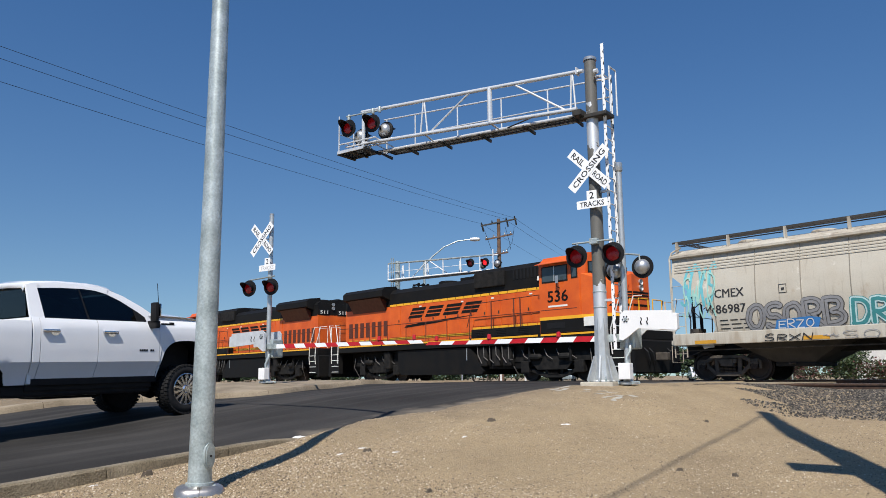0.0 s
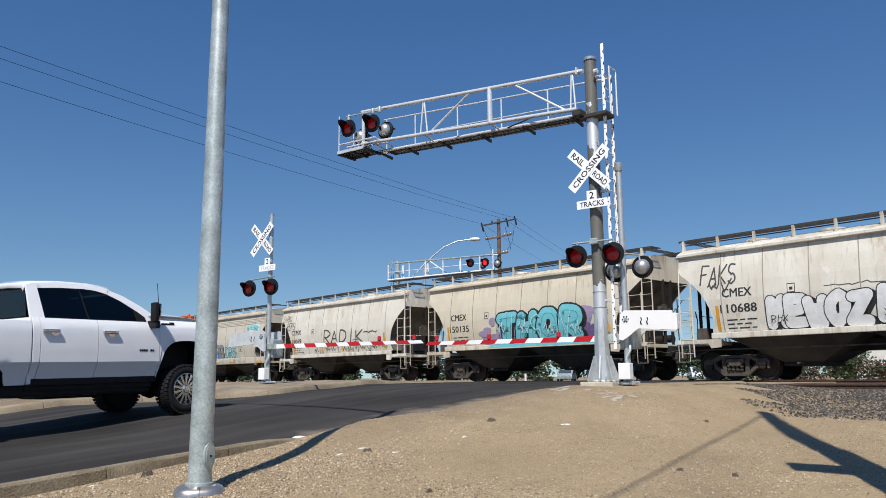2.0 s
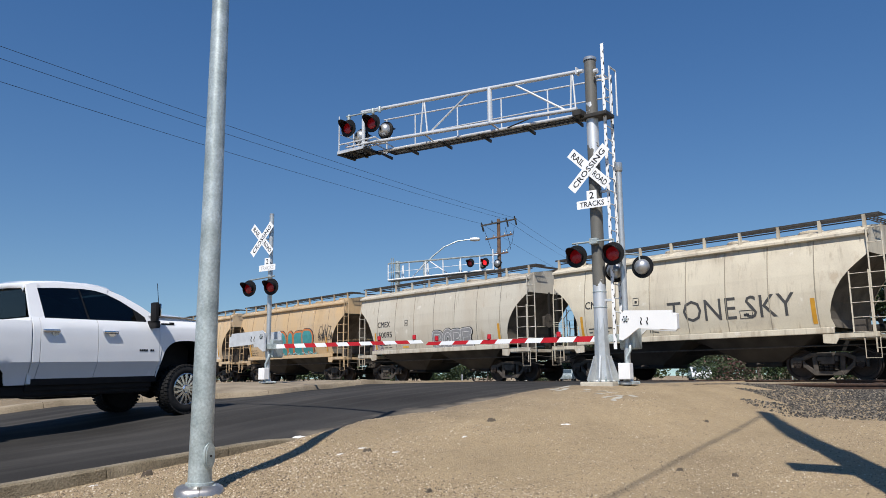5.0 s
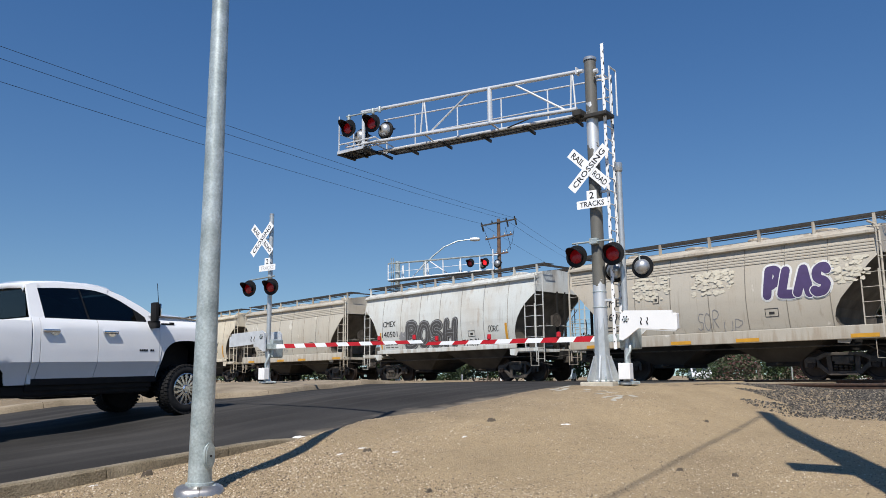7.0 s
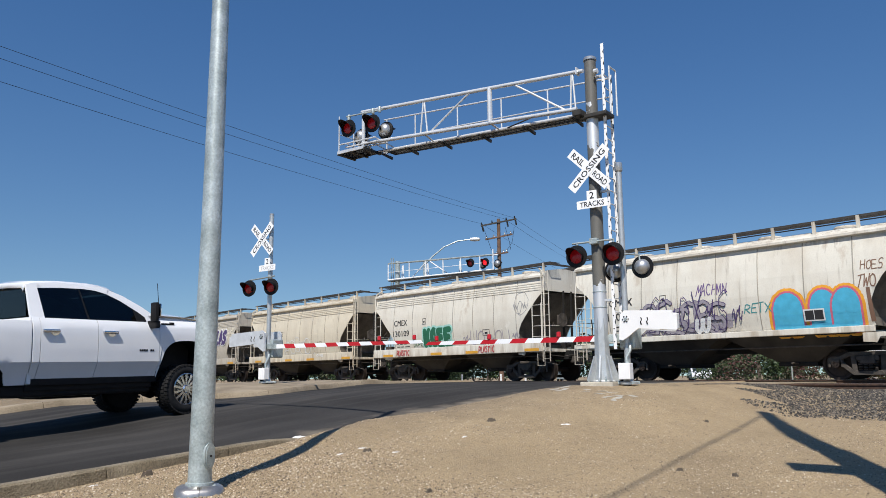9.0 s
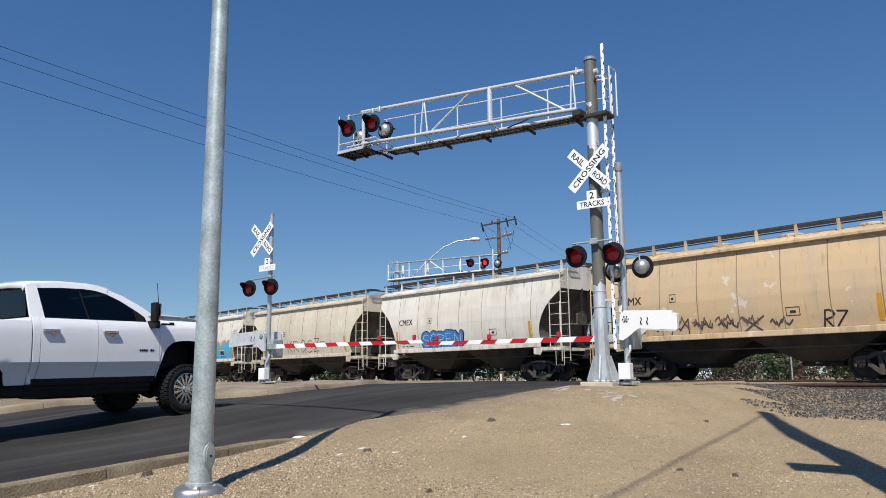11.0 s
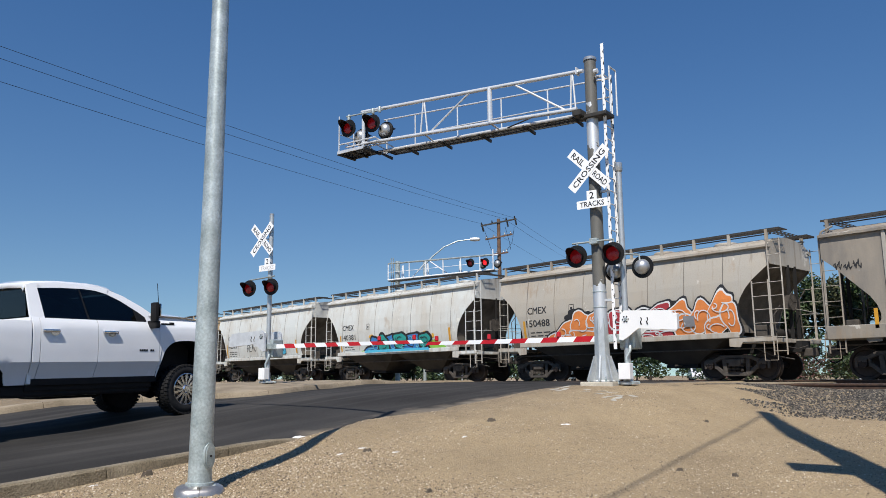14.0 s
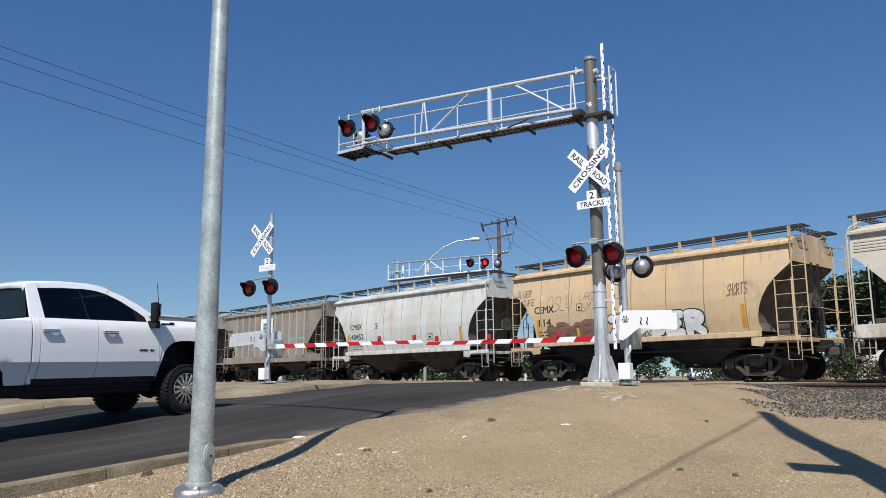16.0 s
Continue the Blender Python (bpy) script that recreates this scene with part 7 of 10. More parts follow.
    # 12
    part("graffiti", stroke_mesh([bend(4.4 + 0.52 * k - HALF, 1.85 + 0.12 * (k % 3), 0.32, 0.42 - 0.05 * (k % 2), 0, 360, 18) for k in range(5)] + [bend(6.7 - HALF, 1.72, 0.5, 0.28, 0, 330, 14), bend(4.3 - HALF, 1.6, 0.35, 0.2, 60, 330, 10)], 0.035, FACE - 0.004), SPRAY["white"], c[12], "white outlined bubble letters")["kind"] = "stuff"
    tag(c[12], "ONE", 7.6, 8.3, 1.36, 1.48, "white", 122, 0.03, 0.075)
    # 13
    spray_word(c[13], "NOEE", 3.5, 5.8, 1.42, 2.55, [("mint", 0.44), ("mint", 0.34), ("green", 0.27)], 131, 0, 0.05, 0.06, 0.66)
    tag(c[13], "~UO~OU~", 6.2, 9.6, 1.5, 2.15, "lavender", 132, 0.035)
    tag(c[13], "~~~", 7.4, 8.8, 1.42, 1.75, "purple", 137, 0.025, 0.01)
    tag(c[13], "~O~", 9.3, 10.1, 2.7, 3.3, "grey", 133, 0.025)
    tag(c[13], "O", 9.25, 10.2, 2.6, 3.6, "grey", 136, 0.02)
    tag(c[13], "DOPE", 2.9, 3.6, 1.6, 1.85, "green", 134, 0.03)
    for x in (1.85, 7.4):
        tag(c[13], "PLASTIC", x, x + 0.95, 1.2, 1.46, "red", 135, 0.04, 0.075)
    # 14
    cloud(c[14], 2.7, 6.2, 1.42, 2.0, "lavender", 141, 34, 0, 0.16)
    spray_word(c[14], "OSCSORS", 2.5, 6.0, 1.45, 2.6, [("violet", 0.14), ("lavender", 0.1)], 142, 0.012, 0.1, 0.16, 1.3)
    tag(c[14], "~SO~OX~S~", 2.6, 6.5, 1.5, 2.85, "violet", 143, 0.03, 0.05)
    tag(c[14], "UU", 4.9, 5.4, 1.55, 1.95, "white", 144, 0.13, 0.06)
    tag(c[14], "MACHMN", 5.0, 6.1, 2.7, 3.1, "purple", 145, 0.03)
    tag(c[14], "RETX", 6.6, 7.5, 2.05, 2.35, "teal", 146, 0.03)
    tag(c[14], "URBAN", 7.0, 7.5, 1.36, 1.48, "black", 147, 0.022)
    spray_word(c[14], "n", 7.2, 8.75, 1.2, 2.75, [("amber", 0.8), ("pink", 0.62), ("sky", 0.5)], 148, 0, 0.0, 0.02, 0.5)
    spray_word(c[14], "nn", 8.35, 10.3, 1.2, 2.75, [("amber", 0.7), ("pink", 0.54), ("sky", 0.42)], 149, 0.006, 0.03, 0.02, 0.55)
    spray_patch(c[14], [(7.5, 1.34), (10.0, 1.34), (9.9, 1.56), (7.55, 1.6)], "sky", 0.05)
    spray_patch(c[14], [(8.45, 1.7), (9.05, 1.7), (9.05, 2.05), (8.45, 2.05)], "white", 0.054)
    for x in (8.49, 8.76):
        spray_patch(c[14], [(x, 1.74), (x + 0.25, 1.74), (x + 0.25, 2.01), (x, 2.01)], "black", 0.058)
    tag(c[14], "HOES", 10.1, 10.7, 3.05, 3.35, "brown", 150, 0.025)
    tag(c[14], "TWO", 9.95, 10.5, 2.55, 2.95, "brown", 151, 0.03)
    spray_patch(c[14], [(10.25, 1.6), (10.37, 1.6), (10.32, 2.55), (10.22, 2.55)], "brown", 0.006)
    # 15 to 17
    tag(c[15], "KROSZ", 4.0, 7.4, 1.6, 2.3, "black", 152, 0.03)
    spray_word(c[16], "SOREN", 3.0, 6.0, 1.42, 2.3, [("black", 0.36), ("blue", 0.27), ("white", 0.02)], 161)
    tag(c[17], "~M~~X~", 2.3, 7.4, 1.45, 2.05, "charcoal", 171, 0.05)
    tag(c[17], "~~~~~", 2.4, 6.4, 1.5, 2.25, "brown", 173, 0.035, 0.01)
    tag(c[17], "RZ", 8.2, 8.9, 1.5, 2.0, "black", 172, 0.05)
    # 18: huge faded letters, black over rose
    def lay(points, material, depth):
        spray_patch(c[18], points, "black", depth, "faded block lettering", material)
    lay([(2.44, 1.5), (10.35, 1.5), (10.35, 3.95), (2.5, 3.98)], FADED_ROSE, 0.017)
    for k, quad in enumerate(([(3.1, 1.6), (4.12, 1.6), (4.12, 3.74), (3.12, 3.7)], [(4.1, 2.5), (4.5, 2.5), (5.25, 3.78), (4.32, 3.74)], [(4.1, 1.6), (5.15, 1.6), (4.5, 2.52), (4.1, 2.52)], [(5.3, 1.6), (6.98, 1.6), (6.95, 3.82), (5.3, 3.76)],
                              [(7.22, 1.6), (8.9, 1.6), (9.0, 3.9), (7.15, 3.84)], [(9.8, 1.6), (10.35, 1.6), (10.35, 3.9), (9.9, 3.9)])):
        lay(quad, FADED_BLACK, 0.02 + 0.002 * k)
    lay([(9.15, 1.6), (9.8, 1.6), (9.9, 3.9), (9.2, 3.9)], FADED_GREY, 0.033)
    for k, quad in enumerate(([(5.2, 2.54), (5.8, 2.56), (5.8, 2.63), (5.2, 2.62)], [(6.5, 2.98), (7.2, 3.02), (7.2, 3.09), (6.5, 3.05)], [(8.3, 2.98), (8.95, 3.0), (8.95, 3.07), (8.3, 3.05)], [(8.6, 2.27), (8.95, 2.28), (8.95, 2.34), (8.6, 2.33)])):
        lay(quad, FADED_ROSE, 0.036 + 0.001 * k)
    tag(c[18], "OR", 5.4, 6.0, 1.75, 2.0, "dust", 182, 0.015, 0.035)
    tag(c[18], "NARB", 5.9, 6.4, 2.15, 2.3, "dust", 183, 0.015, 0.035)
    spray_patch(c[18], blob(8.2, 1.95, 0.2, 0.3, random.Random(8), 14, 0.12), "dust", 0.04)
    tag(c[18], "MH", 8.15, 8.55, 2.35, 2.5, "dust", 184, 0.015, 0.035)
    tag(c[18], "ERA", 1.2, 1.9, 1.5, 1.75, "green", 181, 0.05)
    for x in (3.9, 6.6, 8.9):
        spray_patch(c[18], [(x, 1.36), (x + 0.5, 1.36), (x + 0.5, 1.46), (x, 1.46)], "yellow", 0.07)
    # 19
    tag(c[19], "REMO", 4.0, 5.2, 1.85, 2.3, "black", 191, 0.04)
    tag(c[19], "JAZMAN", 5.9, 7.0, 1.85, 2.2, "black", 192, 0.03)
    tag(c[19], "~~~~~~~~", 3.9, 6.0, 1.42, 1.58, "black", 194, 0.02)
    spray_patch(c[19], blob(8.15, 1.85, 0.52, 0.32, random.Random(9), 22, 0.12), "black", 0.006)
    spray_patch(c[19], blob(8.15, 1.85, 0.47, 0.27, random.Random(9), 22, 0.12), "sky", 0.012)
    spray_patch(c[19], blob(8.1, 2.28, 0.26, 0.2, random.Random(10), 16, 0.1), "charcoal", 0.018)
    tag(c[19], "~~", 7.75, 8.5, 1.7, 2.0, "black", 195, 0.025, 0.02)
    tag(c[19], "FATMAN", 8.65, 9.35, 1.95, 2.2, "white", 193, 0.045)
    tag(c[19], "FATMAN", 8.65, 9.35, 1.95, 2.2, "black", 193, 0.02, 0.012)
    # 20
    spray_patch(c[20], [(2.6, 1.42), (4.0, 1.42), (5.2, 1.95), (4.9, 2.1), (4.2, 1.95), (3.4, 1.6)], "lime", 0.004)
    spray_patch(c[20], [(7.2, 1.42), (9.7, 1.42), (9.3, 1.62), (8.8, 1.9), (8.2, 1.75), (7.6, 1.95)], "lime", 0.004)
    cloud(c[20], 4.0, 4.3, 2.05, 2.3, "yellow", 204, 6, 0.006, 0.12)
    cloud(c[20], 8.0, 8.7, 2.0, 2.25, "yellow", 205, 9, 0.006, 0.12)
    bubble(c[20], [(4.3, 1.75, 0.35, 0.42, -0.5), (4.0, 1.55, 0.5, 0.16, 0.0), (5.7, 1.8, 0.4, 0.45, 0.3), (6.6, 1.6, 0.6, 0.2, 0.0), (7.3, 1.95, 0.5, 0.25, 0.2), (7.7, 1.62, 0.5, 0.22, 0.0)], "blue", 206, 0.012, "black", "black", "cyan")
    bubble(c[20], [(5.0, 1.8, 0.4, 0.4, 0.1), (6.3, 1.95, 0.45, 0.32, 0.2), (8.1, 1.9, 0.4, 0.26, 0.4)], "jade", 207, 0.04, "black", "black", "black")
    spray_patch(c[20], [(3.6, 1.42), (8.6, 1.42), (8.5, 1.54), (3.7, 1.54)], "sky", 0.075)
    # 21
    cloud(c[21], 3.6, 10.3, 2.0, 2.6, "black", 211, 46, 0, 0.17)
    bubble(c[21], [(2.9, 1.5, 0.5, 0.28, 0.5), (3.5, 1.75, 0.55, 0.42, 0.6), (3.3, 1.5, 0.6, 0.2, 0.1), (4.2, 2.05, 0.5, 0.45, 0.3), (4.4, 1.55, 0.75, 0.28, -0.1), (4.9, 2.2, 0.4, 0.3, 0.2)], "orange", 212, 0.004)
    bubble(c[21], [(5.3, 2.05, 0.38, 0.36, 0.3), (5.75, 1.65, 0.6, 0.34, -0.2), (5.9, 2.2, 0.45, 0.3, 0.4), (6.3, 1.9, 0.35, 0.5, -0.3)], "red", 213, 0.03)
    bubble(c[21], [(6.9, 2.15, 0.55, 0.25, 0.3), (7.0, 1.65, 0.6, 0.25, -0.3), (7.5, 1.95, 0.35, 0.45, 0.2)], "black", 214, 0.05)
    bubble(c[21], [(7.6, 2.3, 0.4, 0.25, 0.4), (7.8, 1.55, 0.75, 0.2, 0.0), (6.9, 1.5, 0.6, 0.14, 0.1)], "red", 215, 0.07)
    bubble(c[21], [(8.3, 2.15, 0.5, 0.35, 0.5), (8.6, 1.75, 0.5, 0.35, 0.2), (9.2, 2.0, 0.45, 0.5, -0.5), (9.8, 2.3, 0.55, 0.3, 0.9), (9.6, 1.65, 0.5, 0.28, 0.7), (10.15, 1.95, 0.25, 0.5, 0.2)], "orange", 216, 0.085)
    for x in (7.9, 8.5):
        spray_patch(c[21], [(x, 1.75), (x + 0.4, 1.75), (x + 0.4, 2.1), (x, 2.1)], "grey", 0.125)
    # 22: sign board and marks
    board = part("sign_board", box(4.92 - HALF, 6.3 - HALF, -SIDE - 0.1, -SIDE - 0.06, 2.2, 3.75, 0.01), SIGN_WHITE, c[22], "white company sign board with teal bars")
    for k, col in enumerate(("teal", "teal", "charcoal")):
        part("colour_bar", box(5.25 - HALF, 5.95 - HALF, -SIDE - 0.106, -SIDE - 0.1, 3.3 - 0.22 * k, 3.48 - 0.22 * k), SPRAY[col], board)
    for a, b, z in ((5.05, 6.18, 2.62), (5.08, 6.1, 2.48)):
        part("writing_bar", box(a - HALF, b - HALF, -SIDE - 0.106, -SIDE - 0.1, z, z + 0.08), INK, board)
    tag(c[22], "~~~~~", 4.95, 6.3, 2.24, 2.4, "black", 221, 0.02, 0.11)
    tag(c[22], "~S~", 8.05, 8.75, 2.25, 2.6, "cyan", 222, 0.04)
    tag(c[22], "~~", 9.05, 9.7, 2.25, 2.65, "cyan", 223, 0.04)
    tag(c[22], "~~", 7.1, 7.7, 1.6, 2.2, "black", 224, 0.02)
    tag(c[22], "~~~", 0.25, 1.1, 2.9, 3.5, "black", 225, 0.03)
    for x in (1.3, 6.1, 7.95, 9.75):
        part("reflector_stripe", box(x - HALF, x + 0.1 - HALF, -SIDE - 0.06, -SIDE - 0.053, 1.4, 1.95), MARK_YELLOW, c[22])
    # 24: faded maroon patch, white letters, thin tags
    cloud(c[24], 1.8, 4.2, 1.5, 2.1, "maroon", 246, 40, 0, 0.28)
    tag(c[24], "REASEA", 1.7, 4.3, 1.5, 2.1, "brown", 247, 0.05, 0.016)
    spray_word(c[24], "ZIBER", 4.5, 8.7, 1.4, 2.4, [("green", 0.36), ("black", 0.33), ("white", 0.27)], 241, 0, 0.04, 0.06, 0.66)
    tag(c[24], "MCK", 5.9, 6.5, 1.5, 1.7, "green", 248, 0.03, 0.08)
    for x in (3.25, 4.5, 7.35):
        spray_patch(c[24], [(x, 1.45), (x + 0.12, 1.45), (x + 0.12, 1.95), (x, 1.95)], "yellow", 0.03)
    tag(c[24], "SHORTS", 9.3, 10.0, 2.65, 3.05, "brown", 242, 0.028)
    tag(c[24], "BLUER", 0.25, 1.0, 3.3, 3.6, "brown", 243, 0.022)
    tag(c[24], "SUFE", 0.5, 1.2, 2.95, 3.2, "brown", 245, 0.022)
    tag(c[24], "OSLU", 1.8, 3.1, 2.65, 3.3, "brown", 244, 0.014)
    tag(c[24], "LAROS", 3.4, 4.3, 2.95, 3.3, "brown", 249, 0.014)
    tag(c[24], "SMIC", 3.5, 4.4, 2.55, 2.9, "brown", 250, 0.014)


decorate()


def conform(car):
    """Lay the markings onto the rounded side sheet."""
    names = {"graffiti", "painted_patch", "reporting_mark", "car_number", "data_stencil", "data_panel", "reflector_stripe"}
    for o in car.children:
        if o.name.split(".")[0] not in names:
            continue
        me, m = o.data, o.matrix_basis.copy()
        bm = bmesh.new()
        bm.from_mesh(me)
        bm.transform(m)
        if min(v.co.y for v in bm.verts) < -SIDE - 0.06 and max(v.co.z for v in bm.verts) < 1.62:
            bm.free()
            continue
        tall = [f for f in bm.faces if max(v.co.z for v in f.verts) - min(v.co.z for v in f.verts) > 0.3]
        if tall and len(tall) < 400:
            for k in range(18):
                z = 1.5 + 0.15 * k
                faces = [f for f in bm.faces if min(v.co.z for v in f.verts) < z < max(v.co.z for v in f.verts)]
                geom = list({e for f in faces for e in f.edges} | {v for f in faces for v in f.verts}) + faces
                if geom:
                    bmesh.ops.bisect_plane(bm, geom=geom, plane_co=(0, 0, z), plane_no=(0, 0, 1))
        for v in bm.verts:
            v.co.y += barrel(v.co.z)
        bm.transform(m.inverted())
        bm.to_mesh(me)
        bm.free()


for hopper_car, spec in zip(HOPPERS, CARS):
    if spec[0] != "ribbed":
        conform(hopper_car)
# ---- the two engines, cab end towards the cars on the first ----
ENG_ORANGE = mat("orange_engine_paint", (0.68, 0.118, 0.012), 0.42, 0, 0.2, 1.5, dark=(0.55, 0.08, 0.009), bump=0.05)
ENG_BLACK = mat("black_engine_paint", (0.008, 0.0083, 0.009), 0.55, 0, 0.3, 2, dark=(0.013, 0.012, 0.011), bump=0.05, spec=0.12)
ENG_PANEL = mat("dusty_black_casting", (0.022, 0.02, 0.018), 0.7, 0, 0.45, 5, dark=(0.008, 0.008, 0.008), bump=0.15, spec=0.2)
UNDER_LIGHT = mat("dusty_grey_pipe", (0.16, 0.15, 0.14), 0.6, 0.2, 0.4, 8, bump=0.05)
ENG_YELLOW = mat("yellow_stripe", (0.85, 0.42, 0.02), 0.4, 0, 0.12, 4, bump=0)
RAIL_RED = mat("dark_orange_rail", (0.1, 0.025, 0.012), 0.5, 0, 0.2, 5, bump=0)
RAIL_WHITE = mat("white_grab_iron", (0.78, 0.77, 0.72), 0.45, 0, 0.12, 5, bump=0)
CAB_GLASS = mat("cab_window", (0.05, 0.07, 0.08), 0.06, 0.0, 0.1, 4, bump=0)


def slab(points, thick):
    """A flat polygon given thickness along its normal."""
    bm = bmesh.new()
    pts = [Vector(p) for p in points]
    n = (pts[1] - pts[0]).cross(pts[2] - pts[0]).normalized() * thick
    a = [bm.verts.new(p) for p in pts]
    b = [bm.verts.new(p + n) for p in pts]
    bm.faces.new(a[::-1])
    bm.faces.new(b)
    for k in range(len(pts)):
        j = (k + 1) % len(pts)
        bm.faces.new((a[k], a[j], b[j], b[k]))
    return bm


def nose_band(z0, z1, out):
    """A closed band round the nose between two heights."""
    plan_pts = [(7.42, 1.5 + out), (8.42, 1.33 + out), (9.03 + out, 0.55 + out * 0.5)]
    pts = [(x, -y) for x, y in plan_pts] + [(x, y) for x, y in plan_pts[::-1]]
    return prism_z(pts, z0, z1)


def prism_z(pts, z0, z1):
    bm = bmesh.new()
    a = [bm.verts.new((x, y, z0)) for x, y in pts]
    b = [bm.verts.new((x, y, z1)) for x, y in pts]
    bm.faces.new(a[::-1])
    bm.faces.new(b)
    for k in range(len(pts)):
        j = (k + 1) % len(pts)
        bm.faces.new((a[k], a[j], b[j], b[k]))
    bmesh.ops.recalc_face_normals(bm, faces=bm.faces[:])
    return bm


def cab_shell():
    """Cab with a front bent along its middle and a crowned roof."""
    ring = [(-1.5, 1.84), (-1.5, 4.56), (-1.2, 4.84), (-0.5, 4.93), (0, 4.95), (0.5, 4.93), (1.2, 4.84), (1.5, 4.56), (1.5, 1.84), (0, 1.84)]
    bm = bmesh.new()
    back = [bm.verts.new((5.35, y, z)) for y, z in ring]
    fore = [bm.verts.new((7.88 - 0.3 * abs(y) - 0.1 * max(0, (abs(y) - 1.2) / 0.3), y, z)) for y, z in ring]
    bm.faces.new(back)
    bm.faces.new([fore[k] for k in (9, 4, 3, 2, 1, 0)])
    bm.faces.new([fore[k] for k in (9, 8, 7, 6, 5, 4)])
    for k in range(len(ring)):
        j = (k + 1) % len(ring)
        bm.faces.new((back[k], back[j], fore[j], fore[k]))
    bmesh.ops.recalc_face_normals(bm, faces=bm.faces[:])
    return bm


def nose_shell():
    edge = [(7.42, -1.5, 4.02), (8.42, -1.33, 3.66), (9.03, -0.55, 3.9), (9.03, 0.55, 3.9), (8.42, 1.33, 3.66), (7.42, 1.5, 4.02)]
    bm = bmesh.new()
    low = [bm.verts.new((x, y, 2.46)) for x, y, z in edge]
    top = [bm.verts.new(p) for p in edge]
    crown = [bm.verts.new((8.9, -0.45, 4.02)), bm.verts.new((8.9, 0.45, 4.02)), bm.verts.new((7.8, 0, 4.1))]
    bm.faces.new(low)
    for k in range(5):
        bm.faces.new((low[k], low[k + 1], top[k + 1], top[k]))
    bm.faces.new((low[5], low[0], top[0], top[5]))
    bm.faces.new((top[2], top[3], crown[1], crown[0]))
    bm.faces.new((top[1], top[2], crown[0]))
    bm.faces.new((top[3], top[4], crown[1]))
    bm.faces.new((top[0], top[1], crown[0], crown[2]))
    bm.faces.new((top[4], top[5], crown[2], crown[1]))
    bm.faces.new((crown[0], crown[1], crown[2]))
    bm.faces.new((top[5], top[0], crown[2]))
    bmesh.ops.recalc_face_normals(bm, faces=bm.faces[:])
    return bm


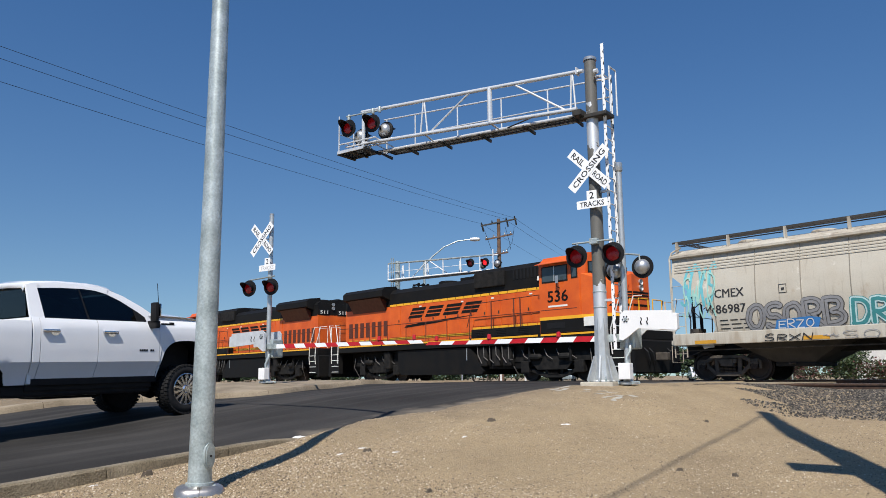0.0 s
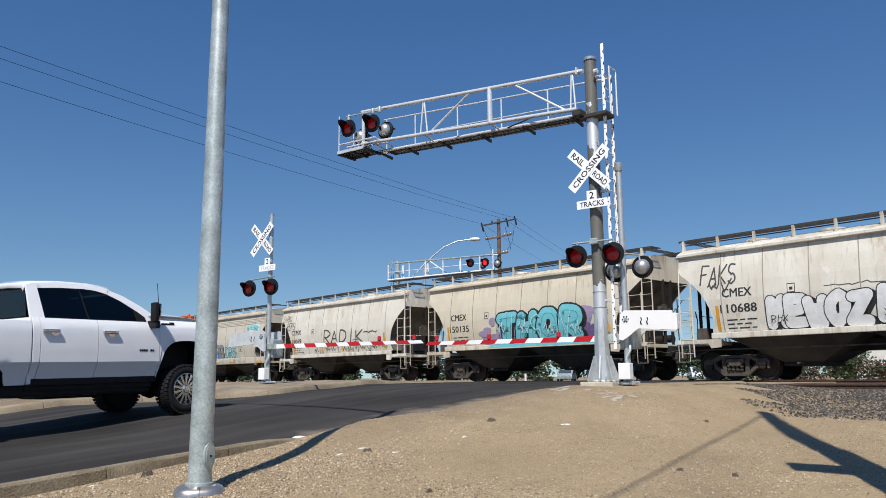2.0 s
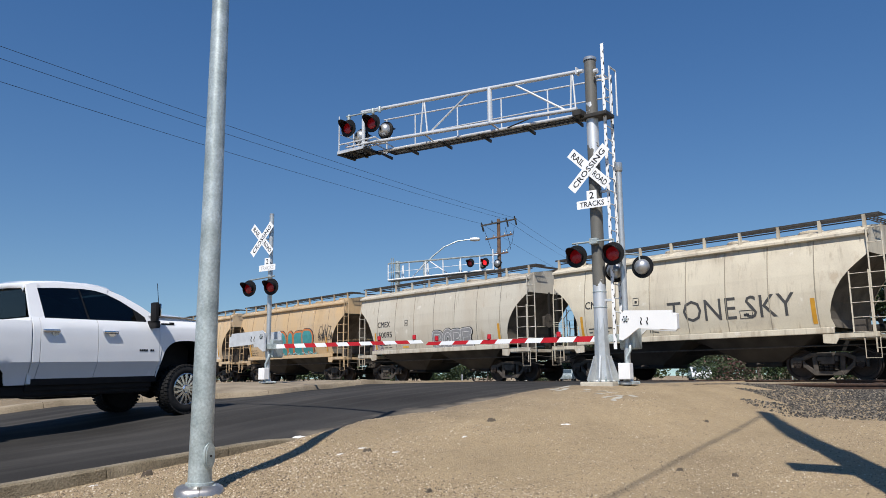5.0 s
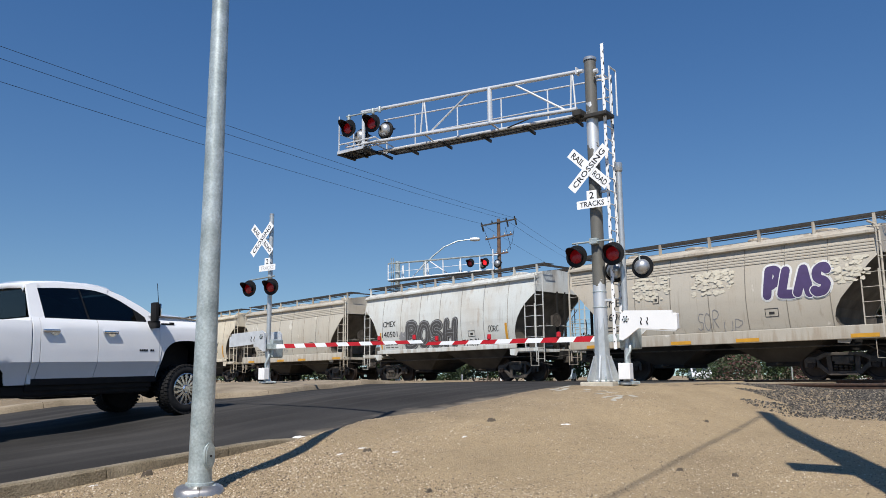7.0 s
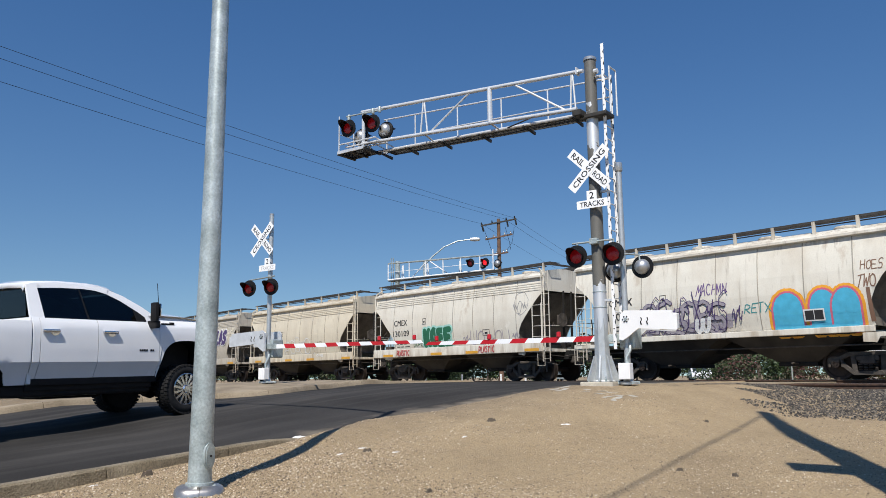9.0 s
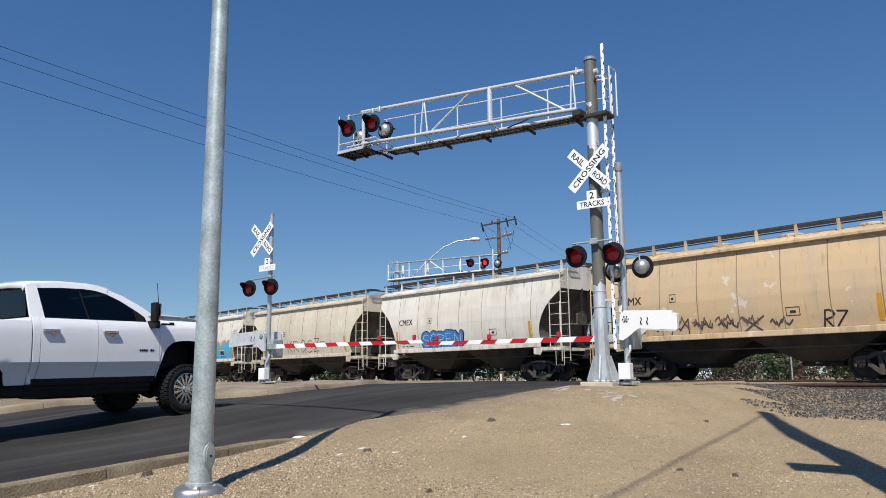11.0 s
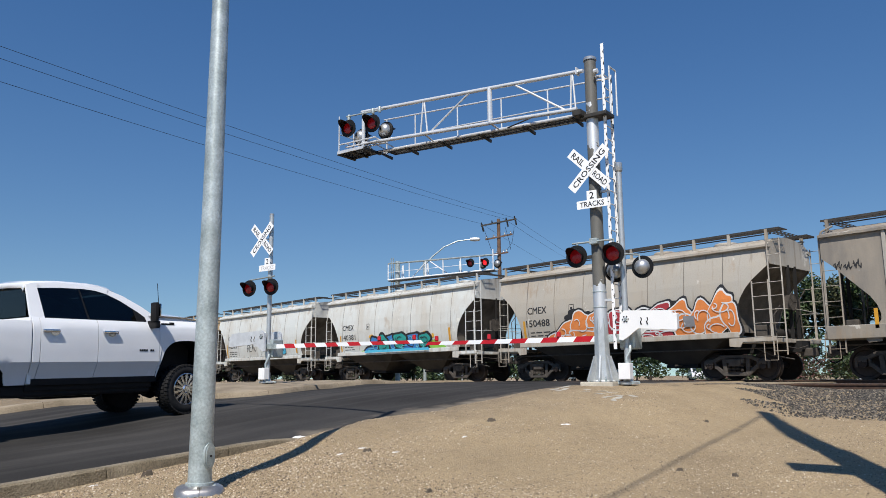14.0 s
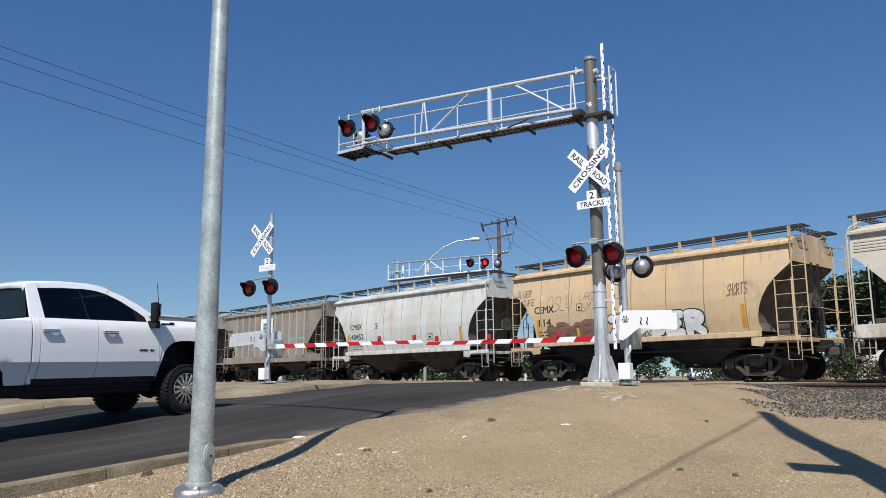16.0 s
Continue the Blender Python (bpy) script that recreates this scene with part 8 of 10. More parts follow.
def engine(number, start, way):
    g = thing("locomotive", pose(start, TRACK_Y, 0, 0, 0, way), "orange and black diesel locomotive with yellow stripes", "locomotive", "locomotives of the train")
    sides = (-1, 1)
    H = 1.0

    def on(s, x0, x1, z0, z1, y, thick, bevel=0.0):
        return box(x0, x1, s * y - thick, s * y + thick, z0, z1, bevel)

    # frame, walkway and the raised deck beside the cab
    part("frame", box(-9.5, 9.5, -1.48, 1.48, 1.48, 1.83, 0.02), ENG_BLACK, g, "black side sill and walkway")
    for s in sides:
        for x0, x1 in ((-8.6, -5.0), (-4.9, 1.3), (1.4, 5.2), (5.35, 8.15)):
            part("sill_stripe", on(s, x0, x1, 1.74, 1.81, 1.485, 0.006), ENG_YELLOW, g)
        part("raised_deck", box(1.35, 5.34, min(s * H, s * 1.42), max(s * H, s * 1.42), 1.83, 2.2, 0.02), ENG_BLACK, g, "black louvred deck boxes")
        for k in range(3):
            for j in range(4):
                part("deck_louvre", on(s, 1.6 + 1.25 * k, 2.15 + 1.25 * k, 1.9 + 0.07 * j, 1.925 + 0.07 * j, 1.425, 0.012), TRIM_BLACK, g)
    # hood: orange flanks, black top, the tall electrical section next to the cab
    part("hood_flank", box(-8.65, 5.35, -H, H, 1.83, 3.68), ENG_ORANGE, g, "orange engine hood")
    part("hood_top", prism([(-H - 0.004, 3.68), (-H - 0.004, 4.3), (-H + 0.18, 4.5), (-0.4, 4.58), (0.4, 4.58), (H - 0.18, 4.5), (H + 0.004, 4.3), (H + 0.004, 3.68)], -8.65, 1.15, "YZ"), ENG_BLACK, g, "black hood top")
    part("hood_top", prism([(-H - 0.004, 3.68), (-H - 0.004, 4.62), (-H + 0.14, 4.82), (-0.4, 4.87), (0.4, 4.87), (H - 0.14, 4.82), (H + 0.004, 4.62), (H + 0.004, 3.68)], 1.15, 5.34, "YZ"), ENG_BLACK, g, "tall black hood section")
    part("end_panel", box(-8.72, -8.65, -H, H, 1.83, 3.72, 0.01), ENG_ORANGE, g, "orange hood end")
    part("end_panel", box(-8.72, -8.65, -H, H, 3.73, 4.4, 0.01), ENG_BLACK, g, "black upper hood end")
    for k, y in enumerate((-0.62, 0.62)):
        nb = part("number_board", box(-8.76, -8.72, y - 0.34, y + 0.34, 3.76, 4.02, 0.01), TRIM_BLACK, g)
        text_part("engine_number", number, 0.52, 0.19, pose(-8.765, y, 3.89, 90, 0, -90), RAIL_WHITE, nb, 0.01)
    for k in range(2):
        part("tail_light", lathe([(0.0, 0.0), (0.1, 0.0), (0.1, -0.05), (0.08, -0.06), (0.0, -0.03)], 16, "X", (-8.73, 0, 4.12 + 0.22 * k)), LENS_CLEAR, g, "round tail headlight")
    for z in (2.5, 2.95, 3.4):
        part("end_grab", tube([(-8.72, -0.75, z), (-8.82, -0.75, z), (-8.82, -0.3, z), (-8.72, -0.3, z)], 0.014, 6), ENG_ORANGE, g)
    for s in sides:
        for k in range(19):
            x = -4.9 + 0.54 * k
            part("hood_stripe", on(s, x, x + 0.5, 3.66, 3.765, H + 0.01, 0.006), ENG_YELLOW, g)
            part("hood_stripe", on(s, x, x + 0.5, 2.23 if x > 1.0 else 2.02, 2.32 if x > 1.0 else 2.12, H + 0.018, 0.006), ENG_YELLOW, g)
        for k in range(12):
            x = -4.85 + 0.85 * k
            part("hood_door", on(s, x, x + 0.8, 2.36 if x > 0.9 else 2.14, 3.62, H + 0.008, 0.01, 0.006), ENG_ORANGE, g)
            part("door_latch", on(s, x + 0.66, x + 0.72, 2.85, 2.97, H + 0.025, 0.012), DARK_STEEL, g)
        for k in range(7):
            x = -8.4 + 0.5 * k
            part("radiator_grille", on(s, x, x + 0.3, 2.25, 3.0, H + 0.008, 0.012, 0.006), RAIL_RED, g, "louvred grille")
            part("hood_stripe", on(s, x, x + 0.3, 2.02, 2.12, H + 0.01, 0.006), ENG_YELLOW, g)
        part("radiator_wing", prism([(s * (H - 0.1), 3.98), (s * 1.5, 4.2), (s * 1.5, 4.5), (s * 1.3, 4.66), (s * 0.6, 4.74), (s * 0.4, 4.0)], -8.3, -4.9, "YZ"), ENG_BLACK, g, "flared black radiator wing")
        part("radiator_screen", prism([(s * (H + 0.006), 3.5), (s * (H + 0.03), 3.5), (s * 1.42, 4.15), (s * (H + 0.006), 4.0)], -8.0, -5.2, "YZ"), RAIL_RED, g, "dark red intake screen")
        for k in range(8):
            part("intake_louvre", on(s, 3.5 + 0.2 * k, 3.6 + 0.2 * k, 4.2, 4.62, H + 0.01, 0.012), TRIM_BLACK, g)
        part("equipment_box", on(s, 1.25, 3.05, 4.02, 4.66, H + 0.06, 0.06, 0.02), ENG_PANEL, g, "dull black equipment box")
        part("marker_lamp", on(s, 4.9, 5.05, 4.02, 4.2, H + 0.05, 0.04, 0.01), RAIL_WHITE, g)
        for x in (-2.6, 0.3, 2.2, 4.4):
            part("notice_plate", on(s, x, x + 0.16, 3.5, 3.56, H + 0.024, 0.004), RAIL_WHITE, g)
        # emblem as slanted bars over a long tapering bar
        for k in range(4):
            x0 = -3.45 + 1.25 * k
            lean = lambda z: x0 + (z - 3.0) * 0.75
            for z0, z1 in ((3.0, 3.13), (3.18, 3.3), (3.35, 3.48)):
                part("emblem_bar", prism([(lean(z0), z0), (lean(z0) + 1.0, z0), (lean(z1) + 1.0, z1), (lean(z1), z1)], s * (H + 0.024) - 0.003, s * (H + 0.024) + 0.003), ENG_BLACK, g)
        part("emblem_bar", prism([(-3.75, 2.56), (-3.6, 2.68), (-2.0, 2.78), (1.2, 2.9), (-1.4, 2.68)], s * (H + 0.024) - 0.003, s * (H + 0.024) + 0.003), ENG_BLACK, g)
    # roof gear
    for x, w in ((-7.4, 1.1), (-6.0, 1.1), (-1.6, 1.0)):
        part("roof_fan", lathe([(w * 0.5, 4.5), (w * 0.5, 4.66), (w * 0.44, 4.7), (0.0, 4.7)], 20, "Z", (x, 0, 0)), ENG_BLACK, g, soft=True)
    part("exhaust_stack", box(-0.4, 0.5, -0.4, 0.4, 4.56, 4.72, 0.03), ENG_BLACK, g)
    part("horn_bracket", box(-3.95, -3.8, -0.35, 0.35, 4.5, 4.66), ENG_BLACK, g)
    for k in range(3):
        part("horn", lathe([(0.05, 0), (0.03, 0.2), (0.09, 0.42)], 12, "X", (-3.9, -0.3 + 0.3 * k, 4.72)), ENG_BLACK, g, "black air horn")
    # cab
    cab = part("cab", cab_shell(), ENG_ORANGE, g, "orange crew cab")
    for s in sides:
        for x0, x1, z0, z1 in ((5.5, 6.8, 3.8, 4.45), (6.97, 7.28, 3.87, 4.45)):
            fr = part("window_frame", on(s, x0, x1, z0, z1, 1.505, 0.012, 0.01), TRIM_BLACK, cab)
            part("pane", on(s, x0 + 0.05, x1 - 0.05, z0 + 0.05, z1 - 0.05, 1.52, 0.004), CAB_GLASS, fr)
        part("window_bar", on(s, 6.13, 6.17, 3.84, 4.42, 1.526, 0.01), ALU, cab)
        part("sun_visor", prism([(s * 1.48, 4.6), (s * 1.8, 4.5), (s * 1.8, 4.52), (s * 1.48, 4.63)], 5.4, 7.25, "YZ"), ENG_ORANGE, cab)
        part("cab_stripe", on(s, 5.34, 7.45, 2.34, 2.46, 1.503, 0.004), ENG_YELLOW, cab)
        part("cab_skirt", on(s, 5.36, 7.44, 1.845, 2.34, 1.502, 0.004), ENG_BLACK, cab)
        part("cab_seam", on(s, 5.4, 7.2, 2.72, 2.745, 1.501, 0.003), RAIL_RED, cab)
        part("skirt_vent", on(s, 5.7, 6.6, 2.0, 2.22, 1.508, 0.006, 0.005), TRIM_BLACK, cab)
        part("white_plate", on(s, 7.5, 7.98, 2.02, 2.36, 1.495, 0.02, 0.01), RAIL_WHITE, cab)
        part("mirror", on(s, 6.33, 6.47, 3.72, 4.02, 1.68, 0.012, 0.008), LENS_CLEAR, cab, "wing mirror")
        part("mirror_arm", tube([(6.4, s * 1.5, 3.55), (6.4, s * 1.68, 3.6), (6.4, s * 1.68, 3.75)], 0.015, 6), TRIM_BLACK, cab)
        text_part("engine_number", number, 1.02, 0.46, pose(6.28, s * 1.506, 3.25, 90, 0, 0 if s < 0 else 180), ENG_BLACK, cab, 0.02, "black road number")
        part("writing_bar", on(s, 5.8, 6.75, 2.83, 2.9, 1.503, 0.003), RAIL_WHITE, cab)
        # windscreens and number boards on the bent front
        front = lambda y: 7.885 - 0.3 * abs(y)
        quad = [(front(0.12), s * 0.12, 4.14), (front(1.18), s * 1.18, 4.06), (front(1.18), s * 1.18, 4.5), (front(0.12), s * 0.12, 4.56)]
        ws = part("windscreen_frame", slab(quad if s > 0 else quad[::-1], 0.02), TRIM_BLACK, cab)
        quad = [(front(0.17) + 0.02, s * 0.17, 4.18), (front(1.13) + 0.02, s * 1.13, 4.1), (front(1.13) + 0.02, s * 1.13, 4.46), (front(0.17) + 0.02, s * 0.17, 4.52)]
        part("pane", slab(quad if s > 0 else quad[::-1], 0.006), CAB_GLASS, ws)
        part("wiper", tube([(front(0.8) + 0.04, s * 0.8, 4.12), (front(0.5) + 0.05, s * 0.5, 4.45)], 0.01, 5), TRIM_BLACK, ws)
        quad = [(front(0.25) + 0.01, s * 0.25, 4.66), (front(0.95) + 0.01, s * 0.95, 4.63), (front(0.95) + 0.01, s * 0.95, 4.85), (front(0.25) + 0.01, s * 0.25, 4.88)]
        nb2 = part("number_board", slab(quad if s > 0 else quad[::-1], 0.05), TRIM_BLACK, cab)
        text_part("engine_number", number, 0.44, 0.16, pose(front(0.6) + 0.068, s * 0.6, 4.755, 90, 0, 90 + s * 16.7), RAIL_WHITE, nb2, 0.01)
    part("roof_beacon", lathe([(0.1, 4.92), (0.1, 5.08), (0.07, 5.12), (0.0, 5.12)], 12, "Z", (7.5, 0, 0)), ENG_ORANGE, cab)
    # wide nose with raked corners
    nose = part("nose", nose_shell(), ENG_ORANGE, g, "orange wide nose with raked corners")
    part("nose_stripe", nose_band(2.34, 2.462, 0.004), ENG_YELLOW, nose)
    part("nose_skirt", nose_band(1.84, 2.34, 0.002), ENG_BLACK, nose)
    part("antiglare", slab([(7.6, -1.3, 4.063), (8.35, -1.2, 3.735), (8.8, -0.42, 4.03), (7.85, 0.0, 4.105)], 0.012), ENG_BLACK, nose, "black top of the nose")
    part("antiglare", slab([(7.85, 0.0, 4.105), (8.8, 0.42, 4.03), (8.35, 1.2, 3.735), (7.6, 1.3, 4.063)], 0.012), ENG_BLACK, nose, "black top of the nose")
    for z in (3.42, 3.64):
        part("headlight", lathe([(0.0, 0.02), (0.09, 0.02), (0.11, 0.06), (0.11, 0.0)], 16, "X", (9.03, 0.0, z)), LENS_CLEAR, nose, "round clear headlight")
    part("nose_grab", tube([(8.75, -0.9, 3.52), (8.85, -1.0, 3.45), (9.0, -0.75, 3.45), (8.95, -0.65, 3.52)], 0.014, 6), ENG_ORANGE, nose)
    for s in sides:
        def rake(u, z, out):
            """A point on the raked corner of the nose, u from its side to its front."""
            return (8.42 + 0.61 * u + out * 0.788, s * (1.33 - 0.78 * u + out * 0.616), z)
        for u0, u1, z0, z1 in ((0.38, 0.95, 2.98, 3.06), (0.42, 0.98, 3.1, 3.16), (0.46, 0.99, 3.2, 3.27), (0.1, 0.97, 2.72, 2.8)):
            quad = [rake(u0, z0, 0.003), rake(u1, z0, 0.003), rake(min(u1 + 0.03, 1.0), z1, 0.003), rake(u0 + 0.06, z1, 0.003)]
            part("emblem_bar", slab(quad if s < 0 else quad[::-1], 0.005), ENG_BLACK, nose)
    for z0, z1 in ((2.98, 3.06), (3.1, 3.16), (3.2, 3.27), (2.72, 2.8)):
        part("emblem_bar", box(9.03, 9.04, -0.5, 0.5, z0, z1), ENG_BLACK, nose)
    for s in sides:
        for y in (0.15, 0.75):
            part("front_rail", tube([(9.42, s * y, 1.83), (9.42, s * y, 2.95)], 0.022, 6), ENG_YELLOW, g)
        part("front_rail", tube([(9.42, s * 0.15, 2.95), (9.42, s * 0.75, 2.95)], 0.022, 6), ENG_YELLOW, g)
        part("front_rail", tube([(9.42, s * 0.15, 2.0), (9.42, s * 0.75, 2.0)], 0.022, 6), ENG_YELLOW, g)
        for x in (-4.9, 1.75, 2.5, 3.15):
            part("side_equipment", box(x, x + 0.45, s * 1.25 - 0.12, s * 1.25 + 0.12, 0.62, 1.42, 0.05), ENG_PANEL, g)
        for k in range(6):
            x = 1.7 + 0.36 * k
            part("air_pipe", tube([(x, s * 1.4, 1.46), (x + 0.05, s * 1.43, 1.1 - 0.1 * (k % 3)), (x + 0.24, s * 1.4, 0.75 + 0.12 * (k % 2))], 0.02, 6), UNDER_LIGHT, g)
        # handrails: a low one the whole way, a high one over the raised deck
        part("handrail", tube([(-8.9, s * 1.44, 2.72), (5.3, s * 1.44, 2.72)], 0.018, 6), RAIL_RED, g, "walkway handrail")
        part("handrail", tube([(1.1, s * 1.44, 2.3), (1.45, s * 1.44, 3.3), (5.3, s * 1.44, 3.38)], 0.018, 6), RAIL_RED, g, "walkway handrail")
        for k in range(8):
            x = -8.9 + 1.45 * k
            part("stanchion", tube([(x, s * 1.44, 1.83), (x, s * 1.44, 2.72)], 0.02, 6), RAIL_RED, g)
        for x in (2.6, 3.9, 4.25):
            part("stanchion", tube([(x, s * 1.44, 2.2), (x, s * 1.44, 3.34)], 0.026, 6), RAIL_RED, g)
    for e in (-1, 1):
        for s in sides:
            for d in (8.7, 9.3):
                part("grab_rail", tube([(e * (d + 0.02), s * 1.5, 0.95), (e * d, s * 1.52, 1.3), (e * d, s * 1.5, 1.9), (e * (d + 0.36), s * 1.42, 2.98), (e * (d + 0.5), s * 1.1, 3.0)], 0.022, 6), RAIL_WHITE, g, "white step grab iron")
            part("step_well", box(min(e * 8.68, e * 9.47), max(e * 8.68, e * 9.47), min(s * 1.2, s * 1.46), max(s * 1.2, s * 1.46), 0.42, 1.48), ENG_BLACK, g)
            for k in range(4):
                part("step", box(min(e * 8.7, e * 9.3), max(e * 8.7, e * 9.3), s * 1.47 - 0.02, s * 1.47 + 0.02, 0.5 + 0.3 * k, 0.53 + 0.3 * k), RAIL_WHITE, g)
        part("end_rail", tube([(e * 9.5, -1.4, 1.83), (e * 9.5, -1.4, 2.9), (e * 9.5, -0.85, 2.9), (e * 9.5, -0.85, 1.83)], 0.02, 6), ENG_YELLOW if e > 0 else RAIL_WHITE, g)
        part("end_rail", tube([(e * 9.5, 1.4, 1.83), (e * 9.5, 1.4, 2.9), (e * 9.5, 0.85, 2.9), (e * 9.5, 0.85, 1.83)], 0.02, 6), ENG_YELLOW if e > 0 else RAIL_WHITE, g)
        part("pilot", prism([(e * 9.48, 1.48), (e * 9.6, 1.4), (e * 9.66, 0.3), (e * 9.4, 0.25)], -1.45, 1.45), ENG_BLACK, g, "black pilot plate")
        part("coupler", box(min(e * 9.6, e * 10.1), max(e * 9.6, e * 10.1), -0.14, 0.14, 0.72, 1.0, 0.04), BOGIE_M, g)
        for y in (-0.9, -0.6, 0.6):
            part("air_hose", tube([(e * 9.66, y, 1.15), (e * 9.82, y, 1.0), (e * 9.86, y + 0.05, 0.7), (e * 9.78, y + 0.15, 0.5)], 0.025, 6), TRIM_BLACK, g)
    # tank and trucks
    part("fuel_tank", prism([(-3.75, 1.44), (1.2, 1.44), (1.35, 1.3), (2.0, 0.42), (1.95, 0.3), (-3.5, 0.3), (-3.75, 0.55)], -1.4, 1.4), ENG_BLACK, g, "black fuel tank")
    for x0, x1 in ((-4.9, -3.8), (2.05, 4.1)):
        part("compressor_bay", box(x0, x1, -1.1, 1.1, 0.5, 1.49, 0.04), ENG_BLACK, g)
    for e in (-1, 1):
        part("bolster", box(min(e * 4.15, e * 8.7), max(e * 4.15, e * 8.7), -0.55, 0.55, 0.55, 1.49, 0.04), ENG_BLACK, g)
    part("tank_strap", box(1.0, 1.05, -1.41, 1.41, 0.9, 1.42), LENS_CLEAR, g)
    for x in (-5.57, 5.57):
        b = bogie(g, x, ENG_PANEL, 1.37)
        for s in sides:
            for w in (-1, 1):
                part("journal_box", box(w * 1.37 - 0.22, w * 1.37 + 0.22, s * 1.12 - 0.08, s * 1.12 + 0.08, 0.32, 0.8, 0.04), ENG_PANEL, b)
                part("brake_cylinder", lathe([(0.0, -0.25), (0.13, -0.25), (0.13, 0.2), (0.05, 0.3), (0.0, 0.3)], 10, "X", (w * 0.75, s * 1.2, 0.95)), ENG_PANEL, b, soft=True)
                part("damper", lathe([(0.0, 0.75), (0.06, 0.75), (0.06, 1.15), (0.04, 1.35), (0.0, 1.35)], 10, "Z", (w * 1.05, s * 1.25, 0)), ENG_BLACK, b, soft=True)
                part("sand_pipe", tube([(w * 1.95, s * 1.2, 1.2), (w * 2.02, s * 1.22, 0.7), (w * 1.9, s * 0.95, 0.2)], 0.02, 6), UNDER_LIGHT, b)
            part("side_plate", prism([(-2.0, 0.78), (-1.1, 0.78), (-0.75, 0.45), (0.75, 0.45), (1.1, 0.78), (2.0, 0.78), (1.8, 1.12), (0.7, 1.05), (-0.7, 1.05), (-1.8, 1.12)], s * 1.08 - 0.06, s * 1.08 + 0.06), ENG_PANEL, b)
            for k in range(5):
                part("brake_pipe", tube([(-1.5 + 0.6 * k, s * 1.2, 1.25), (-1.35 + 0.6 * k, s * 1.24, 1.0), (-1.1 + 0.6 * k, s * 1.2, 0.85)], 0.016, 5), UNDER_LIGHT, b)
    return g


ENGINES = [engine("536", -25.4, 0), engine("511", -45.6, 180)]
ENGINE_START, ENGINE_TURN = [-25.4, -45.6], [0, 180]
# ---- tracks, ballast, loose stones ----
BALLAST_M = mat("grey_ballast", (0.085, 0.076, 0.066), 0.9, 0, 0.45, 18, dark=(0.055, 0.048, 0.041), fine=60, bump=1.0, dist=0.04)
TIE_M = mat("weathered_tie", (0.09, 0.07, 0.055), 0.9, 0, 0.4, 4, bump=0.5)
CROSS_X0, CROSS_X1 = -24.0, -9.3


def stone_mesh(name, spots, material, rnd, lo, hi, flatness=0.7):
    """Many small angular stones joined into one mesh; spots give (x, y, z)."""
    verts, faces = [], []
    for x, y, z in spots:
        r = lo + (hi - lo) * rnd.random() ** 2.2
        b = len(verts)
        a0 = rnd.random() * 6.3
        lean = rnd.uniform(-0.3, 0.3)
        for k in range(5):
            a = a0 + k * 1.257 + rnd.uniform(-0.3, 0.3)
            rr = r * rnd.uniform(0.7, 1.15)
            verts.append((x + rr * math.cos(a), y + rr * math.sin(a), z - 0.2 * r + lean * rr * math.cos(a) * 0.4))
        for k in range(3):
            a = a0 + k * 2.094 + 0.5
            rr = r * rnd.uniform(0.35, 0.7)
            verts.append((x + rr * math.cos(a), y + rr * math.sin(a), z + r * flatness * rnd.uniform(0.6, 1.1)))
        t = (b + 5, b + 6, b + 7)
        faces.append(t)
        faces += [(b, b + 1, t[0]), (b + 1, b + 2, t[1], t[0]), (b + 2, b + 3, t[1]), (b + 3, b + 4, t[2], t[1]), (b + 4, b, t[0], t[2])]
    me = mesh_of(name, verts, faces, material)
    return me


def island_stone(name, cols, rough=0.85):
    """Stone whose tone differs from piece to piece."""
    m = bpy.data.materials.new(name)
    m.use_nodes = True
    n, l = m.node_tree.nodes, m.node_tree.links
    g = n.new("ShaderNodeNewGeometry")
    r = n.new("ShaderNodeValToRGB")
    e = r.color_ramp.elements
    e[0].color, e[1].color = (*cols[0], 1), (*cols[-1], 1)
    for i, c in enumerate(cols[1:-1]):
        k = e.new((i + 1) / (len(cols) - 1))
        k.color = (*c, 1)
    l.new(g.outputs["Random Per Island"], r.inputs[0])
    l.new(r.outputs[0], n["Principled BSDF"].inputs["Base Color"])
    n["Principled BSDF"].inputs["Roughness"].default_value = rough
    return m


STONE_GREY = island_stone("ballast_stones", [(0.012, 0.011, 0.01), (0.04, 0.035, 0.03), (0.085, 0.074, 0.062), (0.24, 0.2, 0.15)])
STONE_PALE = island_stone("pale_pebbles", [(0.1, 0.075, 0.05), (0.17, 0.125, 0.078), (0.25, 0.185, 0.115), (0.33, 0.25, 0.158), (0.39, 0.305, 0.205), (0.56, 0.48, 0.37)])


def rail_line(name, y, z, x0, x1, top_shine):
    prof = [(-0.07, -0.18), (0.07, -0.18), (0.07, -0.165), (0.012, -0.14), (0.012, -0.045), (0.036, -0.032), (0.036, -0.004), (0.03, 0.0), (-0.03, 0.0), (-0.036, -0.004), (-0.036, -0.032), (-0.012, -0.045), (-0.012, -0.14), (-0.07, -0.165)]
    g = thing(name, pose(0, y, z), "rusty steel rail on wooden ties", "rail", kind="structure")
    part("rail_section", prism(prof, x0, x1, "YZ"), RUST, g)
    part("rail_head", box(x0, x1, -0.026, 0.026, 0.0005, 0.003), RAIL_TOP if top_shine else RUST, g, "worn rail head")
    return g


